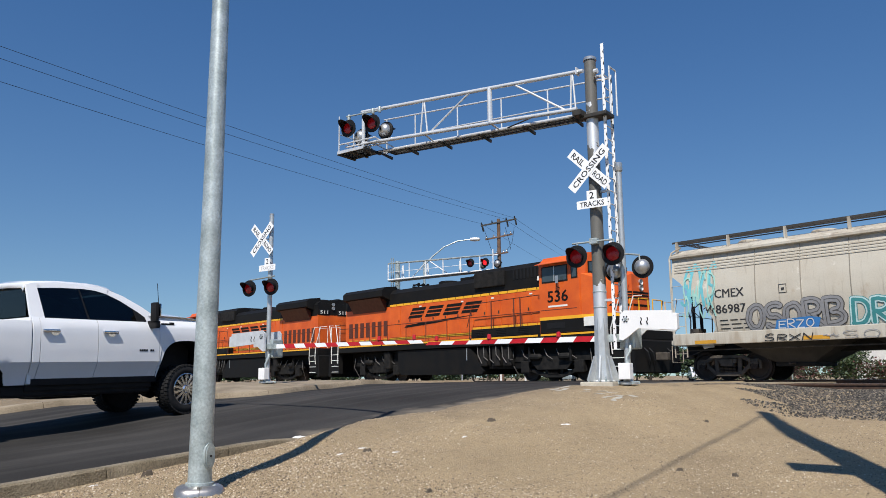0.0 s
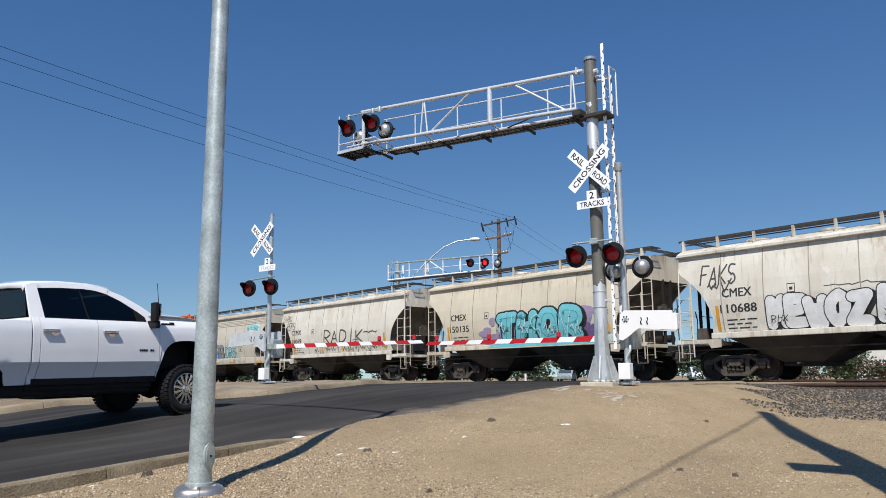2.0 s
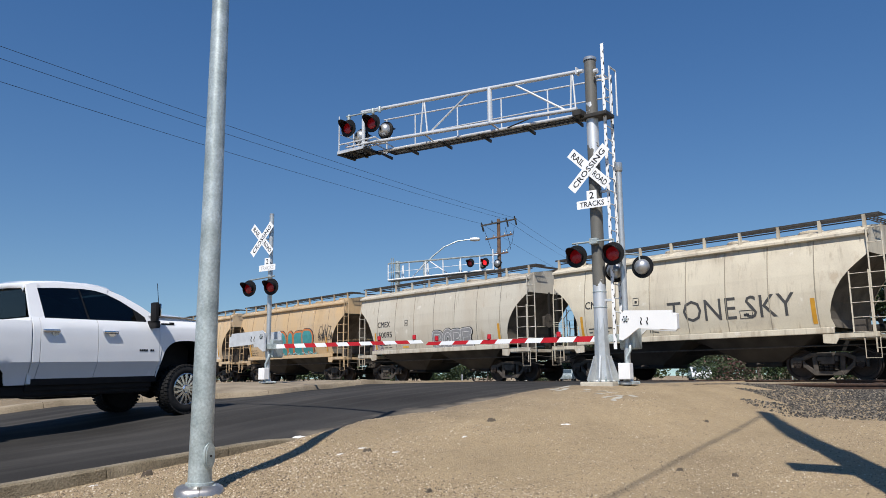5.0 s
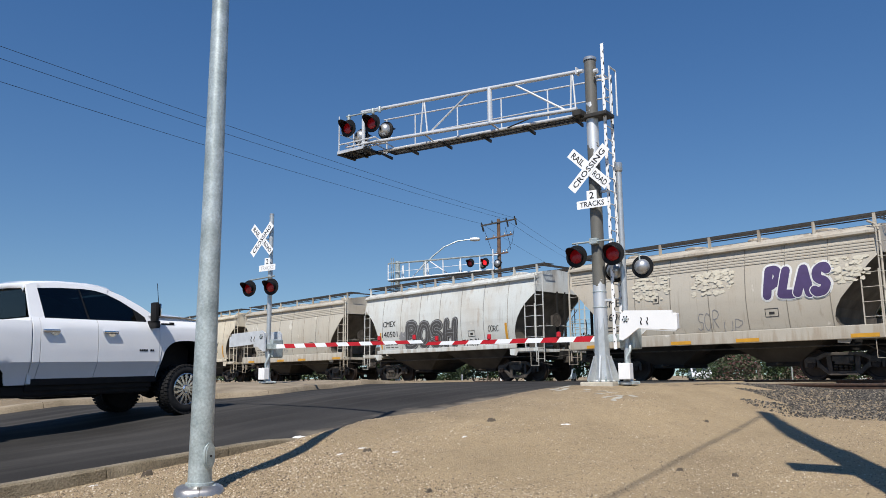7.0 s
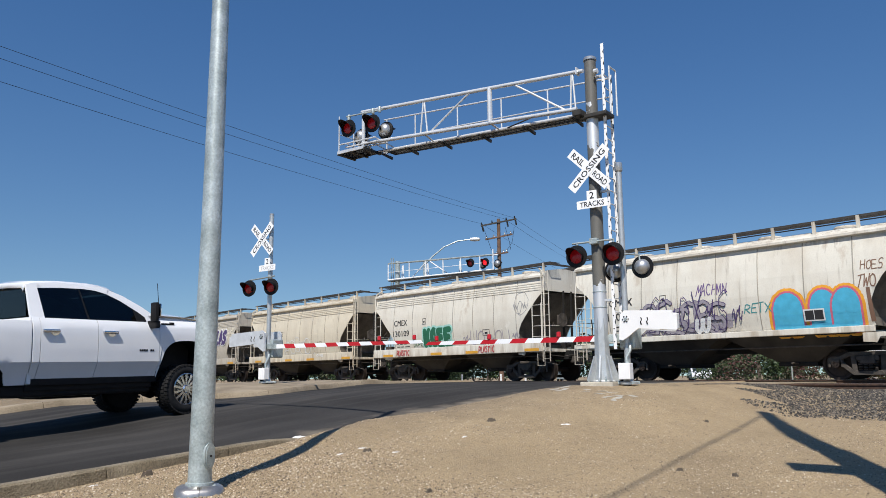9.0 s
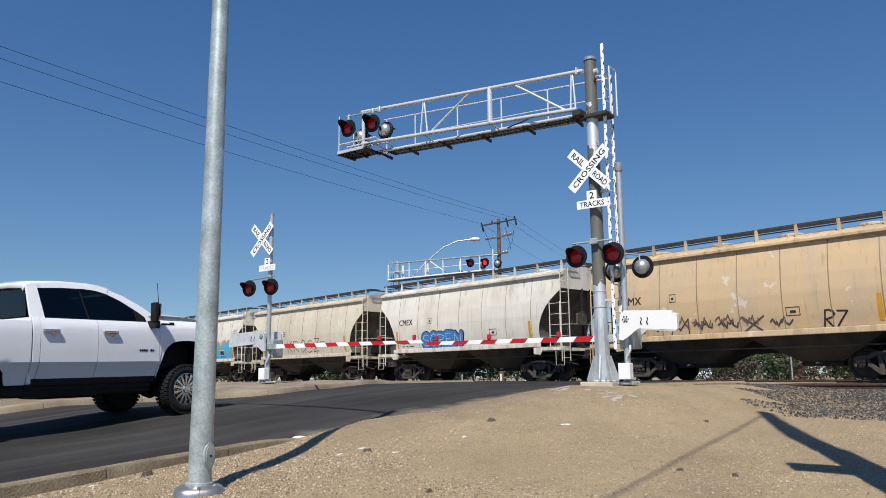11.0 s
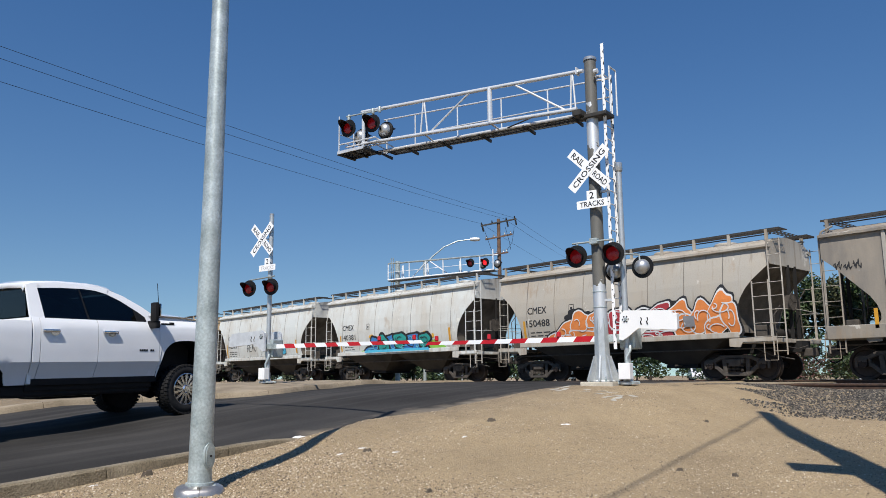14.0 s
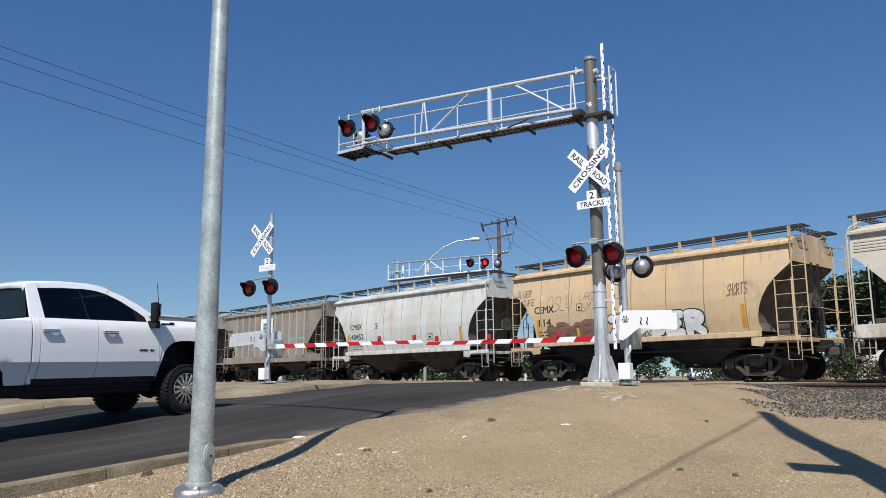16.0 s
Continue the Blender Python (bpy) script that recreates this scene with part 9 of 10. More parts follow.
def tracks():
    for i, (yc, z) in enumerate(((TRACK_Y, 0.0), (NEAR_TRACK_Y, -0.07))):
        for s in (-0.7525, 0.7525):
            rail_line("rail", yc + s, z, -330, 330, True)
        for k in range(46):
            x = -9.0 + 0.55 * k
            if k == 0:
                tie = part("tie", box(-0.11, 0.11, -1.3, 1.3, -0.16, 0.0, 0.01), TIE_M, None)
                tagged(tie, "weathered wooden railway tie", "railway tie", "ties of the track %d" % (i + 1))
                base_tie = tie
                tie.matrix_basis = pose(x, yc, z - 0.18)
            else:
                copy_thing(base_tie, pose(x, yc, z - 0.18))
    # ballast bed
    verts, faces = [], []
    prof = [(14.4, -0.68), (15.6, -0.5), (17.0, -0.34), (18.6, -0.22), (19.4, -0.21), (21.2, -0.21), (22.4, -0.2), (23.6, -0.16), (25.6, -0.16), (27.2, -0.25), (28.6, -0.55)]
    xs = grid_axis([(-330, -30, 10.0), (-30, 14, 0.35), (14, 330, 10.0)]) + [330]
    for x in xs:
        inside = CROSS_X0 < x < CROSS_X1
        for y, z in prof:
            nz = 0.03 * noise.noise((x * 1.3, y * 1.3, 0)) + 0.02 * noise.noise((x * 4, y * 4, 3))
            fade = min(1.0, max(0.0, (x - CROSS_X1 - (18.6 - min(y, 18.6)) * 0.8) / 1.2)) if x > -15 else 1.0
            zz = z + nz - (0.35 * (1 - fade) if y < 19.0 else 0) - (0.12 if inside else 0)
            verts.append((x, y, zz))
    n = len(prof)
    faces = [(i * n + j, (i + 1) * n + j, (i + 1) * n + j + 1, i * n + j + 1) for i in range(len(xs) - 1) for j in range(n - 1)]
    tagged(new("ballast_bed", mesh_of("ballast_bed", verts, faces, BALLAST_M, True)), "grey crushed stone ballast bed", "ballast", kind="structure")
    rnd = random.Random(4)
    spots = []
    while len(spots) < 46000:
        x, y = rnd.uniform(-10.5, 4), 13.0 + 6.5 * rnd.random()
        edge = CROSS_X1 + (18.6 - y) * 0.55 + 0.8 * noise.noise((y * 0.9, 2, 1))
        if x < edge or (y < 14.6 and rnd.random() > (y - 12.9) / 1.7):
            continue
        s_, q_ = road_coords(x, y)
        z = float(np.interp(y, [p[0] for p in prof], [p[1] for p in prof]))
        spots.append((x, y, max(z, dirt_z(s_, q_)) + rnd.uniform(-0.01, 0.02)))
    tagged(new("ballast_stones", stone_mesh("ballast_stones", spots, STONE_GREY, rnd, 0.011, 0.032)), "loose grey ballast stones beside the rails", "gravel", kind="stuff")
    # crossing surface between and beside the rails
    cg = thing("crossing_deck", pose(0, 0, 0), "asphalt and concrete crossing panels between the rails", "crossing", kind="structure")
    gaps = [(18.6, NEAR_TRACK_Y - 0.84), (NEAR_TRACK_Y - 0.65, NEAR_TRACK_Y + 0.65), (NEAR_TRACK_Y + 0.84, TRACK_Y - 0.84), (TRACK_Y - 0.65, TRACK_Y + 0.65), (TRACK_Y + 0.84, 26.6)]
    for y0, y1 in gaps:
        for k in range(6):
            w = (CROSS_X1 - CROSS_X0) / 6
            part("deck_panel", box(CROSS_X0 + w * k + 0.01, CROSS_X0 + w * (k + 1) - 0.01, y0, y1, -0.25, -0.02 if y0 > 21.2 else -0.055, 0.012), ASPHALT if y0 < 19 or y0 > 25 else CONCRETE, cg)


tracks()


def litter():
    rnd = random.Random(9)
    spots = []
    fines = []
    while len(spots) < 28000 or len(fines) < 44000:
        # denser close to the eye
        a, d = rnd.uniform(-0.62, 0.62), 6.2 + 9 * rnd.random() ** 1.5
        fx, fy = -0.744, 0.668
        x, y = d * (fx * math.cos(a) + fy * math.sin(a)), d * (fy * math.cos(a) - fx * math.sin(a))
        s, q = road_coords(x, y)
        if s > road_edge(q) - 0.25 or y > 17.5 or -0.7 < s < 0.7 and -0.7 < q < 0.7:
            continue
        # thick gravel along the kerb and the lamp, thin over the trodden soil
        thick = max(0.0, min(1.0, (s + 3.4) / 2.2)) * max(0.0, min(1.0, (-7.7 - q) / 1.0))
        drift = 0.5 + 0.9 * noise.noise((s * 0.7, q * 0.7, 4))
        if len(spots) < 28000 and rnd.random() < 0.02 + 0.98 * thick * drift:
            spots.append((x, y, dirt_z(s, q)))
        elif len(fines) < 44000 and rnd.random() < drift:
            fines.append((x, y, dirt_z(s, q)))
    tagged(new("pebbles", stone_mesh("pebbles", spots, STONE_PALE, rnd, 0.003, 0.016, 0.8)), "pale pebbles and grit along the kerb", "pebbles", kind="stuff")
    tagged(new("grit", stone_mesh("grit", fines, STONE_PALE, rnd, 0.002, 0.012, 0.8)), "fine pale grit scattered over the dirt", "grit", kind="stuff")
    paper = plain("bleached_litter", (0.72, 0.7, 0.66), 0.8, 0.1)
    dark = plain("dark_litter", (0.09, 0.07, 0.05), 0.8, 0.2)
    # scraps of bleached rubbish and clods: place on plan, size, colour
    scraps = [(0.98, -7.62, 0.42, paper, "white paint spill flake"), (0.85, -7.75, 0.2, paper, "white paint spill flake"), (-0.52, -8.39, 0.17, paper, "bleached scrap"), (-0.5, -7.99, 0.16, paper, "bleached scrap"), (-0.72, -8.15, 0.12, dark, "dark twig clod"),
              (-1.11, -8.1, 0.13, paper, "bleached scrap"), (-1.33, -7.04, 0.17, paper, "bleached scrap"), (-1.02, -5.93, 0.14, dark, "dark clod"), (-1.96, -5.56, 0.2, paper, "bleached scrap"), (-3.92, -6.77, 0.09, dark, "dark clod"), (-4.53, -6.89, 0.1, dark, "dark clod"),
              (-2.55, -9.37, 0.09, dark, "dark clod"), (0.5, -10.2, 0.16, dark, "brown dry stick"), (0.55, -10.75, 0.14, paper, "bleached scrap"), (-3.1, -3.2, 0.08, dark, "dark clod"), (-0.6, -9.72, 0.07, dark, "dark clod")]
    for s, q, size, material, label in scraps:
        bm = bmesh.new()
        n = 17
        lowr, topr = [], []
        for k in range(n):
            a = 2 * math.pi * k / n
            r = size * 0.5 * rnd.uniform(0.35, 1.15) if material is paper else size * 0.5 * rnd.uniform(0.75, 1.1)
            lowr.append(bm.verts.new((r * math.cos(a), 0.5 * r * math.sin(a), -0.01)))
            topr.append(bm.verts.new((0.62 * r * math.cos(a), 0.3 * r * math.sin(a), size * (0.03 if material is paper else 0.28) * rnd.uniform(0.5, 1.2))))
        for k in range(n):
            bm.faces.new((lowr[k], lowr[(k + 1) % n], topr[(k + 1) % n], topr[k]))
        bm.faces.new(topr)
        z = max(dirt_z(s, q), road_z(s, q) if s > 0.7 else -9)
        tagged(part("litter", bm, material, None, m=at_plan(s, q, z + 0.004, rnd.uniform(0, 180))), label + " lying on the dirt", "litter", "litter on the dirt")
    # white survey paint sprayed on the dirt before the footing
    paint = plain("survey_paint", (0.52, 0.48, 0.4), 0.9, 0.3)
    strokes = [((-1.3, -2.9), (-1.4, -2.35)), ((-1.4, -2.35), (-1.6, -3.15)), ((-0.75, -2.0), (-1.0, -2.15)), ((-0.85, -1.75), (-1.1, -1.9)), ((-1.42, -2.15), (-1.68, -2.35)), ((0.52, -1.35), (0.62, -0.3)), ((0.3, -1.5), (0.35, -0.95)), ((-0.2, -1.5), (-0.45, -1.62)), ((-0.55, -1.45), (-0.8, -1.5)), ((-0.1, -1.15), (-0.3, -1.25))]
    for (s0, q0), (s1, q1) in strokes:
        rows = []
        dv = Vector((s1 - s0, q1 - q0)).normalized()
        e = Vector((-dv.y, dv.x)) * 0.055
        for k in range(6):
            a, b = s0 + (s1 - s0) * k / 5 + 0.03 * rnd.uniform(-1, 1), q0 + (q1 - q0) * k / 5
            w = rnd.uniform(0.4, 1.2)
            for sg in (-1, 1):
                ps, pq = a + sg * e.x * w, b + sg * e.y * w
                rows.append(plan(ps, pq, max(dirt_z(ps, pq), road_z(ps, pq) if ps > road_edge(pq) else -9) + 0.006))
        tagged(new("paint_mark", mesh_of("paint_mark", rows, [(2 * k, 2 * k + 1, 2 * k + 3, 2 * k + 2) for k in range(5)], paint)), "white survey paint sprayed on the dirt", "paint mark", "paint marks by the footing")


litter()
# ---- beyond the tracks ----
LEAF_A = island_stone("leaf_green", [(0.012, 0.028, 0.008), (0.028, 0.055, 0.015), (0.05, 0.08, 0.024), (0.075, 0.105, 0.038)], 0.6)
LEAF_B = island_stone("leaf_olive", [(0.022, 0.03, 0.01), (0.045, 0.055, 0.02), (0.08, 0.085, 0.035)], 0.65)
LEAF_RED = island_stone("blossom_red", [(0.025, 0.045, 0.014), (0.04, 0.06, 0.02), (0.08, 0.05, 0.035), (0.17, 0.05, 0.055)], 0.65)
BARK = mat("grey_bark", (0.13, 0.1, 0.075), 0.9, 0, 0.35, 6, bump=0.5)


def leaf_cloud(name, parent, clumps, count, size, material, seed):
    rnd = random.Random(seed)
    verts, faces = [], []
    for i in range(count):
        cx, cy, cz, r = clumps[rnd.randrange(len(clumps))]
        a, b, d = rnd.uniform(0, 6.28), math.acos(rnd.uniform(-1, 1)), r * rnd.random() ** 0.45
        c = Vector((cx + d * math.sin(b) * math.cos(a), cy + d * math.sin(b) * math.sin(a), cz + 0.8 * d * math.cos(b)))
        u = Vector((rnd.uniform(-1, 1), rnd.uniform(-1, 1), rnd.uniform(-0.6, 0.6))).normalized()
        w = u.cross(Vector((rnd.uniform(-1, 1), rnd.uniform(-1, 1), rnd.uniform(-1, 1)))).normalized()
        s = size * rnd.uniform(0.6, 1.3)
        k = len(verts)
        verts += [c - u * s, c + w * s * 0.45, c + u * s, c - w * s * 0.45]
        faces.append((k, k + 1, k + 2, k + 3))
    o = new(name, mesh_of(name, verts, faces, material))
    o.parent = parent
    return o


def plant(name, x, y, z, height, spread, material, seed, label, category, leaves, leaf, stems=4, group=""):
    rnd = random.Random(seed)
    g = thing(name, pose(x, y, z), label, category, group)
    clumps = []
    bm = bmesh.new()
    trunk_h = height * (0.3 if category == "tree" else 0.12)
    if category == "tree":
        add_tube(bm, [(0, 0, -0.1), (0.05, 0.02, trunk_h * 0.5), (0, 0, trunk_h)], 0.16 * height / 6, 8, True, 0.1 * height / 6)
    for k in range(stems):
        a = 6.28 * k / stems + rnd.uniform(-0.4, 0.4)
        r = spread * rnd.uniform(0.35, 0.8)
        top = (r * math.cos(a), r * math.sin(a), height * rnd.uniform(0.55, 0.92))
        mid = (0.4 * top[0], 0.4 * top[1], trunk_h + 0.45 * (top[2] - trunk_h))
        add_tube(bm, [(0, 0, trunk_h if category == "tree" else -0.05), mid, top], 0.05 * height / 4, 6, True, 0.012)
        clumps += [(top[0], top[1], top[2], spread * rnd.uniform(0.32, 0.5)), (mid[0] * 1.5, mid[1] * 1.5, (mid[2] + top[2]) / 2, spread * rnd.uniform(0.3, 0.45))]
        if category != "tree":
            clumps.append((top[0] * 0.8, top[1] * 0.8, height * 0.3, spread * 0.4))
    part("trunk" if category == "tree" else "stems", bm, BARK, g, soft=True)
    leaf_cloud("crown", g, clumps, leaves, leaf, material, seed)
    return g


def ground_z(x, y):
    return dirt_z(*road_coords(x, y))


def greenery():
    # low shrubs right behind the tracks, seen under the cars
    shrubs = [(-19.2, 34.5, 1.5, 1.2, LEAF_A), (-17.6, 34.2, 1.7, 1.3, LEAF_RED), (-16.1, 34.6, 1.5, 1.2, LEAF_A), (-14.6, 34.0, 1.35, 1.2, LEAF_RED), (-12.9, 34.6, 1.6, 1.2, LEAF_A), (-11.6, 34.0, 0.9, 1.0, LEAF_RED), (-9.6, 34.3, 1.4, 1.2, LEAF_A),
              (-7.8, 34.4, 1.6, 1.2, LEAF_B), (-35.5, 32.5, 1.4, 0.8, LEAF_A), (-38.2, 33, 0.6, 0.7, LEAF_B), (-37.5, 33, 0.7, 0.7, LEAF_A), (-28.5, 33, 0.5, 0.6, LEAF_B), (-5.5, 34.4, 1.8, 1.3, LEAF_A), (-3.4, 34.6, 1.6, 1.3, LEAF_RED)]
    for i, (x, y, h, s, m) in enumerate(shrubs):
        plant("shrub", x, y, ground_z(x, y), h, s, m, 300 + i, "flowering shrub with reddish blossom beside the tracks" if m is LEAF_RED else "leafy green shrub beside the tracks", "shrub", 1500, 0.07, 7, "shrubs beyond the tracks")
    trees = [(-20.6, 42, 5.4, 1.7, LEAF_A), (-18.2, 42, 6.0, 1.8, LEAF_A), (-15.6, 42, 5.7, 1.9, LEAF_B), (-13.2, 41, 5.8, 1.9, LEAF_A), (-10.6, 42, 6.0, 2.2, LEAF_A), (-7.4, 42, 6.4, 2.3, LEAF_B)]
    for i, (x, y, h, s, m) in enumerate(trees):
        plant("tree", x, y, ground_z(x, y), h, s, m, 400 + i, "dense green tree behind the tracks", "tree", 5200, 0.13, 9, "trees beyond the tracks")
    rnd = random.Random(77)
    for i in range(34):
        x, y = -175 + 5.4 * i + rnd.uniform(-1, 1), 84 + rnd.uniform(-5, 8) - 0.1 * i
        plant("tree", x, y, ground_z(x, y), rnd.uniform(3.6, 6.0), rnd.uniform(2.6, 3.6), LEAF_B if i % 3 == 0 else LEAF_A, 500 + i, "far rounded tree lining the street beyond", "tree", 1500, 0.3, 8, "far trees")
    for i in range(40):
        x, y = -170 + 4.2 * i + rnd.uniform(-1, 1), 80 + rnd.uniform(-2, 2)
        plant("hedge", x, y, ground_z(x, y), rnd.uniform(3.0, 4.3), rnd.uniform(2.3, 2.9), LEAF_A if i % 3 else LEAF_B, 600 + i, "dense far hedge lining the street beyond", "hedge", 1000, 0.26, 8, "far hedges")
    verts, faces = [], []
    for k in range(41):
        x = -220 + 8 * k
        for y in (52, 78):
            verts.append((x, y, -0.4 - 0.002 * (y - 50)))
    faces = [(2 * k, 2 * k + 2, 2 * k + 3, 2 * k + 1) for k in range(40)]
    tagged(new("far_road", mesh_of("far_road", verts, faces, ASPHALT)), "asphalt street beyond the tracks", "road", kind="structure")


greenery()


def far_signal():
    """The signal bridge for the other direction, seen from behind over the train."""
    s0 = 22.2
    g = thing("far_cantilever_signal", at_plan(s0, 20, -0.1), "white cantilever signal bridge beyond the tracks with lit red lights", "railroad signal")
    part("mast", tube([(0.16, 0, 0), (0.16, 0, 7.15)], 0.15, 14), GALV, g, "grey mast", soft=True)
    for x in (-0.36, -0.2):
        part("ladder_rail", box(x - 0.02, x + 0.02, 0.0, 0.04, 0.4, 7.4), GALV, g)
    for k in range(22):
        rod("ladder_rung", (-0.36, 0.02, 0.8 + 0.3 * k), (-0.2, 0.02, 0.8 + 0.3 * k), 0.012, GALV, g, 6)
    X0, X1 = -0.16, 7.2
    lo = lambda x: 5.995 - 0.003 * (x - X0)
    hi = lambda x: 6.975 - 0.0275 * (x - X0)
    for y, r, up in ((-0.5, 0.045, 0.0), (0.0, 0.035, 0.06)):
        rod("chord", (X0, y, lo(X0) + up), (X1, y, lo(X1) + up), r, WHITE, g, label="white truss tube")
        # front top chord in grey: the white tube's shadow side put into its colour
        rod("chord" if y else "handrail", (X0, y, hi(X0) + up), (X1, y, hi(X1) + up), r, GALV if y else WHITE, g)
    rod("handrail", (X0, -0.5, 6.45), (X1, -0.5, 6.38), 0.014, WHITE, g)
    for x in (X0, 1.43, 2.63, 3.87, 5.07, 6.35, X1):
        rod("truss_post", (x, -0.5, lo(x)), (x, -0.5, hi(x)), 0.03, WHITE, g)
    for x in (0.55, 2.4, 4.7):
        for d in (-0.08, 0.08):
            rod("truss_post", (x + d, 0, lo(x)), (x + d * 0.3, 0, hi(x) - 0.1), 0.03, WHITE, g)
    rod("brace", (1.15, 0, lo(1.15)), (2.3, 0, hi(2.3)), 0.03, WHITE, g)
    rod("brace", (2.6, 0, hi(2.6)), (4.0, 0, lo(4.0)), 0.03, WHITE, g)
    rod("brace", (X1, -0.5, hi(X1)), (X1, -0.5, hi(X1) + 0.3), 0.03, WHITE, g)
    part("walkway", grating(X0, X1, -0.5, 0.0, 5.94, 0.12), GRATE, g, "grating walkway")
    signal_head(g, 5.82, -0.62, 6.44, RED_LENS, 0)
    signal_head(g, 6.78, -0.62, 6.38, RED_LIT, 0)
    signal_head(g, 6.1, 0.2, 6.42, RED_LENS, 0, True)
    signal_head(g, 7.05, 0.2, 6.38, RED_LENS, 0, True)


far_signal()


def overhead_line():
    """Wooden pole with three tiers of crossarms, and its wires."""
    base = (-40.84, 42.49)
    g = thing("utility_pole", pose(base[0], base[1], -0.4, 0, 0, 48), "brown wooden utility pole with crossarms and insulators", "utility pole")
    top = 12.75
    part("pole", tube([(0, 0, 0), (0, 0, top)], 0.2, 12, r2=0.13), WOOD_POLE, g, "weathered wooden pole", soft=True)
    tiers = ((top - 0.3, 1.42, 0), (top - 1.45, 1.08, 0), (top - 2.75, 0.75, 30))
    steel = BLACK
    for z, half, turn in tiers:
        arm = part("crossarm", box(-half, half, -0.2, -0.1, z - 0.06, z + 0.06, 0.01), WOOD_POLE if z < top - 1 else DARK_STEEL, g, m=pose(0, 0, z, 0, -11, turn) @ Matrix.Translation((0, 0, -z)))
        for x in (-half + 0.1, -half * 0.35, half * 0.45, half - 0.12):
            part("insulator", lathe([(0.03, z + 0.05), (0.07, z + 0.1), (0.04, z + 0.16), (0.06, z + 0.22), (0.0, z + 0.27)], 10, "Z", (x, -0.15, 0)), LENS_CLEAR if z < top - 1 else TRIM_BLACK, arm, soft=True)
        if z > top - 1:
            for x in (-half + 0.1, half * 0.45, half - 0.12):
                part("fuse_cutout", box(x - 0.06, x + 0.06, -0.3, -0.18, z - 0.5, z - 0.05, 0.02), steel, arm)
    for k, (x0, x1) in enumerate(((-1.2, -0.6), (0.5, 0.9), (1.2, 0.6))):
        part("jumper_wire", tube([(x0, -0.2, top - 0.7), ((x0 + x1) / 2 + 0.1, -0.25, top - 1.9), (x1, -0.2, top - 2.5)], 0.015, 5), steel, g)
    # line wires: long spans with sag, each from the pole to a far support
    ends = [((-39.95, 43.4, 12.4), (-28.17, 5.21, 11.58), 1.3), ((-40.5, 42.8, 12.35), (-28.23, 5.26, 11.17), 1.3), ((-41.8, 41.6, 12.0), (-28.33, 5.34, 10.38), 1.2)]
    for i, (a, b, sag) in enumerate(ends):
        a, b = Vector(a), Vector(b)
        far = a + (b - a) * 1.25
        pts = []
        for k in range(25):
            t = k / 24
            p = a.lerp(far, t)
            p.z -= sag * 4 * t * (1 - t) * 0.25
            pts.append(p)
        part("line_wire", tube([g.matrix_basis.inverted() @ p for p in pts], 0.009, 5), steel, g, "black overhead wire")
        away = a + (a - b).normalized() * 45 + Vector((-6, 0, -1.5))
        pts = [a.lerp(away, k / 12) - Vector((0, 0, 1.2 * 4 * (k / 12) * (1 - k / 12) * 0.3)) for k in range(13)]
        part("line_wire", tube([g.matrix_basis.inverted() @ p for p in pts], 0.009, 5), steel, g)


overhead_line()


def far_street_lamp():
    g = thing("far_street_lamp", pose(-36.13, 30.84, -0.27), "galvanised street lamp with long curved arm beyond the tracks", "street light")
    part("pole", tube([(0, 0, 0), (0, 0, 7.6)], 0.1, 12, r2=0.07), GALV, g, soft=True)
    part("arm", tube([(0, 0, 7.4), (0.4, 0.38, 7.95), (0.9, 0.86, 8.5), (1.5, 1.43, 8.85), (2.1, 2.0, 8.95)], 0.05, 10, r2=0.035), GALV, g, "curved bracket arm", soft=True)
    part("lamp_head", lathe([(0.0, -0.35), (0.1, -0.3), (0.14, 0.0), (0.1, 0.28), (0.0, 0.35)], 12, "X"), ALU_PAINT, g, "cobra lamp head", pose(2.3, 2.2, 8.95, 0, 0, 44), True)


far_street_lamp()


def parked_car(x, y, turn, paint, label):
    g = thing("parked_car", pose(x, y, ground_z(x, y) + 0.02, 0, 0, turn), label, "car", "cars parked beyond the tracks")
    out = [(-2.2, 0.35), (-2.25, 0.75), (-2.0, 0.95), (-1.5, 1.0), (-0.8, 1.42), (0.7, 1.45), (1.5, 1.02), (2.15, 0.85), (2.25, 0.6), (2.2, 0.35)]
    bm = prism(out, -0.86, 0.86)
    bmesh.ops.bevel(bm, geom=list(bm.edges), offset=0.06, segments=2, affect="EDGES")
    part("body", bm, paint, g, soft=True)
    for s in (-1, 1):
        part("side_window", prism([(-1.3, 1.0), (-0.75, 1.35), (0.65, 1.38), (1.2, 1.0)], s * 0.862 - 0.006, s * 0.862 + 0.006), CAB_GLASS, g)
        for ax in (-1.4, 1.4):
            part("wheel", lathe([(0.0, -0.1), (0.3, -0.1), (0.32, 0.0), (0.3, 0.1), (0.0, 0.1)], 18, "Y", (ax, s * 0.8, 0.32)), RUBBER, g, soft=True)
    for a, b in (((-1.56, 1.02), (-0.84, 1.42)), ((0.76, 1.44), (1.5, 1.06))):
        bm = bmesh.new()
        dx = -0.03 if a[0] < 0 else 0.03
        bm.faces.new([bm.verts.new(p) for p in ((a[0] + dx, -0.72, a[1] + 0.02), (a[0] + dx, 0.72, a[1] + 0.02), (b[0] + dx, 0.62, b[1] - 0.02), (b[0] + dx, -0.62, b[1] - 0.02))])
        part("windscreen", bm, CAB_GLASS, g)
    return g


parked_car(-38.0, 66.0, 125, CAR_WHITE, "white sedan parked on the far street")
parked_car(-47.5, 66.0, 122, TRIM_BLACK, "dark sedan parked on the far street")
parked_car(-57.0, 70.0, 122, GALV, "silver sedan parked on the far street")


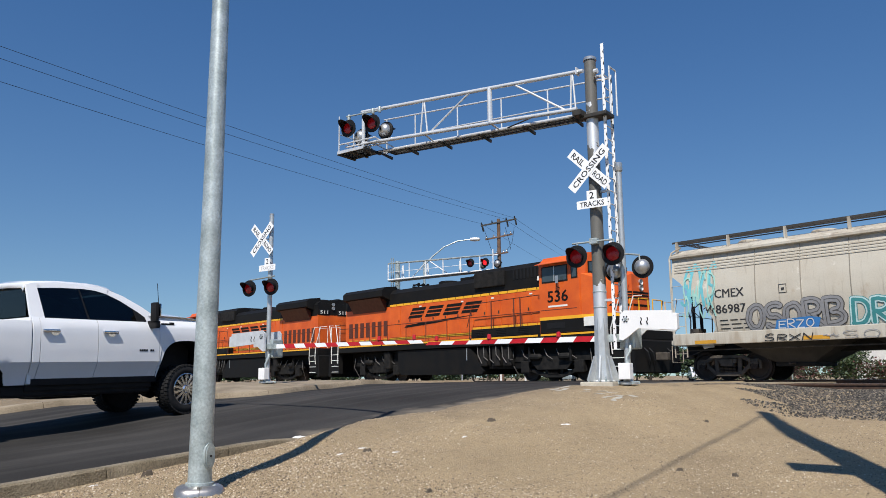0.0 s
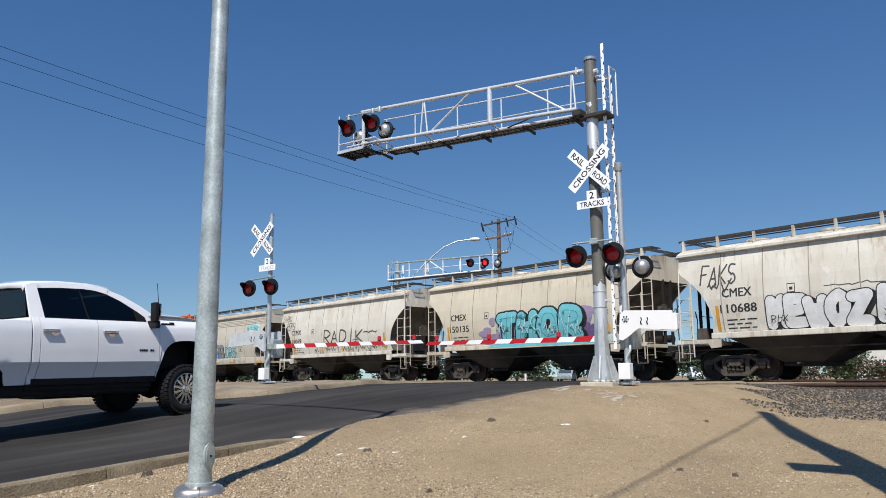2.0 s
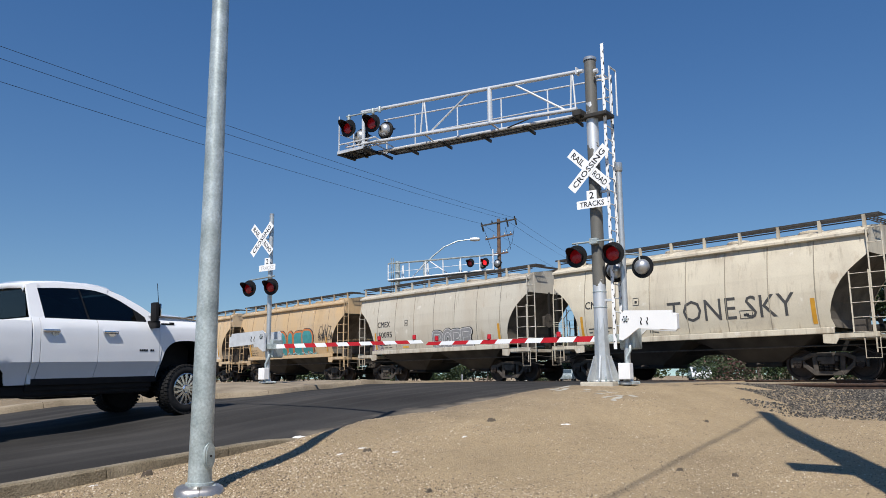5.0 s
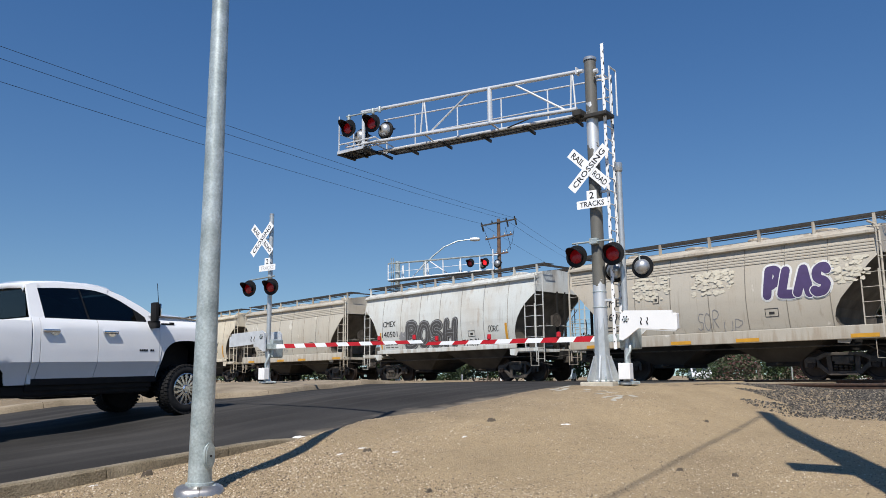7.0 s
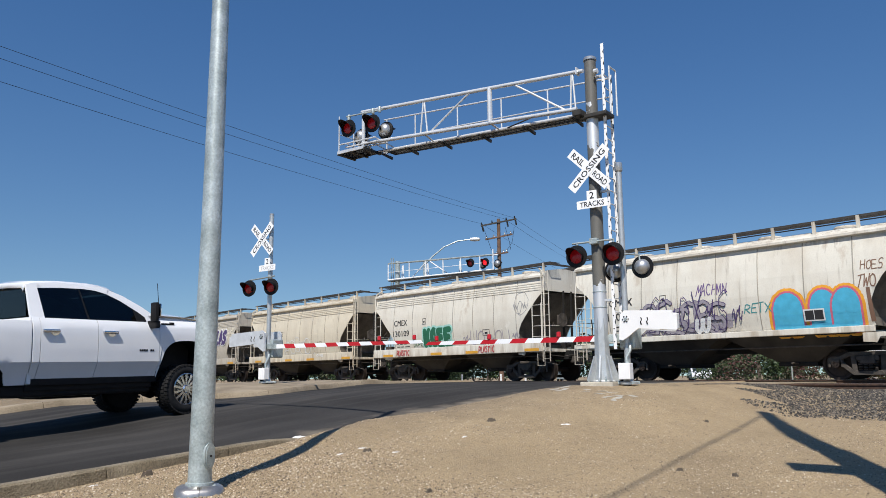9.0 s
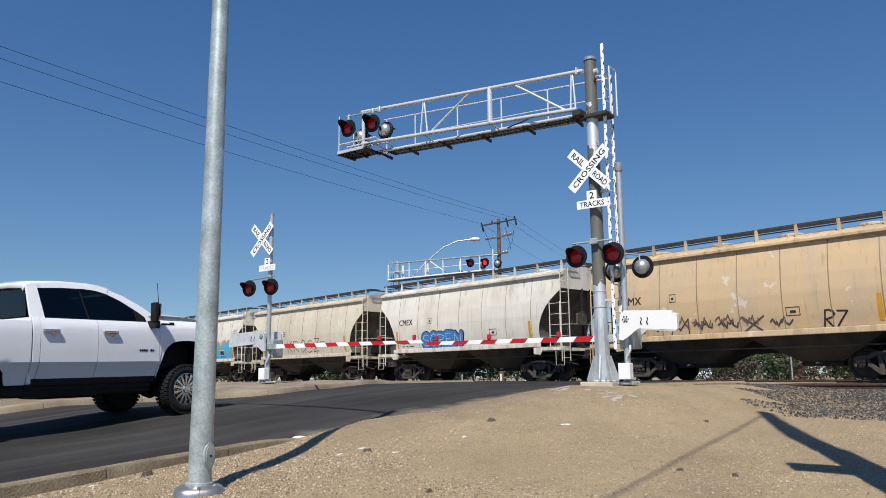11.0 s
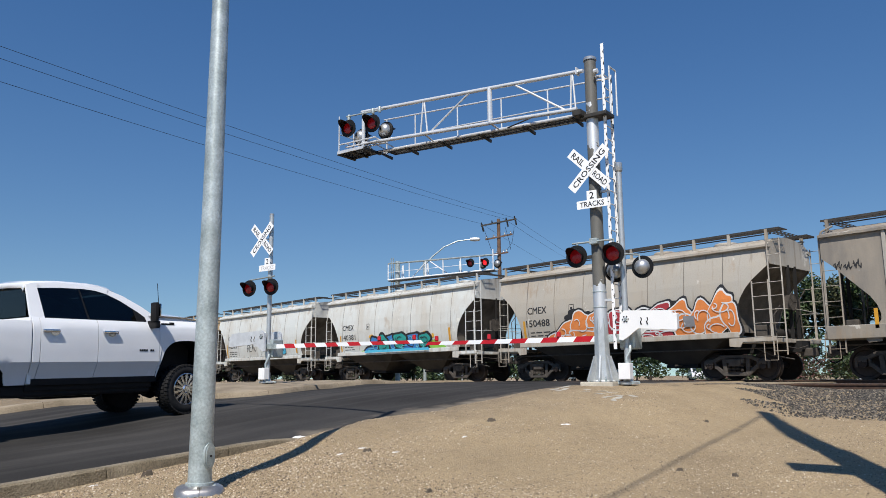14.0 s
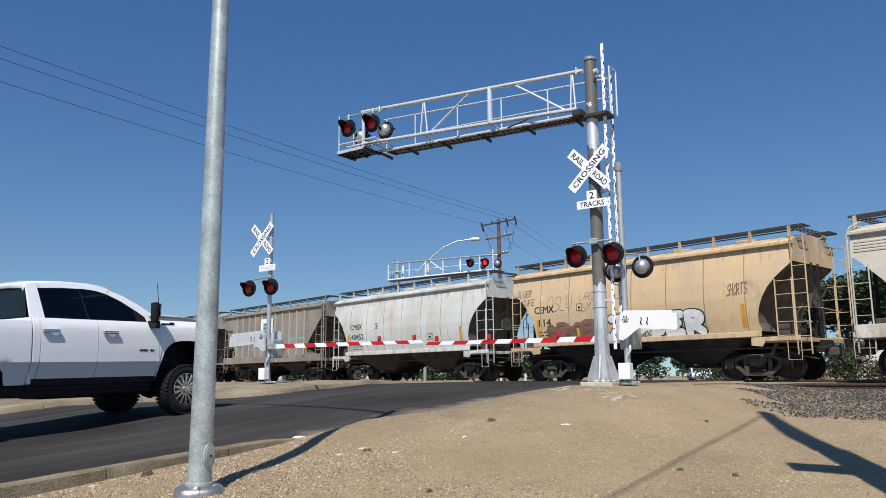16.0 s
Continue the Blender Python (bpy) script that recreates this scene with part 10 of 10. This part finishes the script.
def far_wall():
    g = thing("garden_wall", pose(-11.3, 39.0, -0.55), "plain white garden wall behind the shrubs", "wall")
    part("wall", box(-3.0, 9.0, -0.1, 0.1, 0, 1.9, 0.01), plain("white_stucco", (0.68, 0.67, 0.64), 0.85, 0.12), g)
    part("coping", box(-3.05, 9.05, -0.14, 0.14, 1.9, 1.98, 0.01), CONCRETE, g)
    f = thing("fence_post", pose(-13.9, 31.2, -0.4), "thin steel fence post", "post")
    part("post", tube([(0, 0, 0), (0, 0, 1.3)], 0.03, 8), GALV, f)
    for x, y in ((-31.3, 32.5), (-34.6, 32.5), (-29.4, 32.5)):
        p = thing("marker_post", pose(x, y, -0.4), "short white marker post", "post", "white marker posts")
        part("post", box(-0.05, 0.05, -0.03, 0.03, 0, 0.75, 0.01), WHITE, p)


far_wall()


def shadow_pole():
    """Wooden pole with a small sign just outside the view; its shadow falls across the dirt."""
    g = thing("roadside_pole", at_plan(-6.95, -9.26, -0.9), "wooden roadside pole with a sign and one wire", "utility pole")
    part("pole", tube([(0, 0, -0.1), (0, 0, 3.5), (0, 0, 11.85)], 0.27, 14, r2=0.14), WOOD_POLE, g, soft=True)
    part("sign_plate", box(-0.75, 0.0, -0.02, 0.02, 4.0, 4.6, 0.005), SIGN_WHITE, g)
    inv = g.matrix_basis.inverted()
    a, b = Vector((-1.13, 5.69, 10.85)), Vector((0.89, -1.7, 10.6))
    part("wire", tube([inv @ a, inv @ b, inv @ (a + (b - a) * 4.5)], 0.02, 6), BLACK, g)


shadow_pole()
def travel(t):
    """How far the train has come at t seconds, in metres."""
    u = min(t, 3.0)
    return 18.95 * t + 0.5 * u - u * u / 12


def motions():
    steps = [k / 2 for k in range(33)]
    for car, lead in zip(HOPPERS, LEAD):
        walk(car, [(t, pose(HALF - lead - travel(t), TRACK_Y, 0)) for t in steps])
    # wheels roll without slipping
    for car in HOPPERS + ENGINES:
        for w in car.children_recursive:
            if w.name.split(".")[0] == "wheelset":
                x, z = w.location.x, w.location.z
                turn = [(k / 30, pose(x, 0, z, 0, -math.degrees(travel(k / 30) / z) % 360, 0)) for k in range(481)]
                walk(w, turn)
    for engine, start, way in zip(ENGINES, ENGINE_START, ENGINE_TURN):
        walk(engine, [(t, pose(start - travel(t) + travel(0), TRACK_Y, 0, 0, 0, way)) for t in steps])


motions()
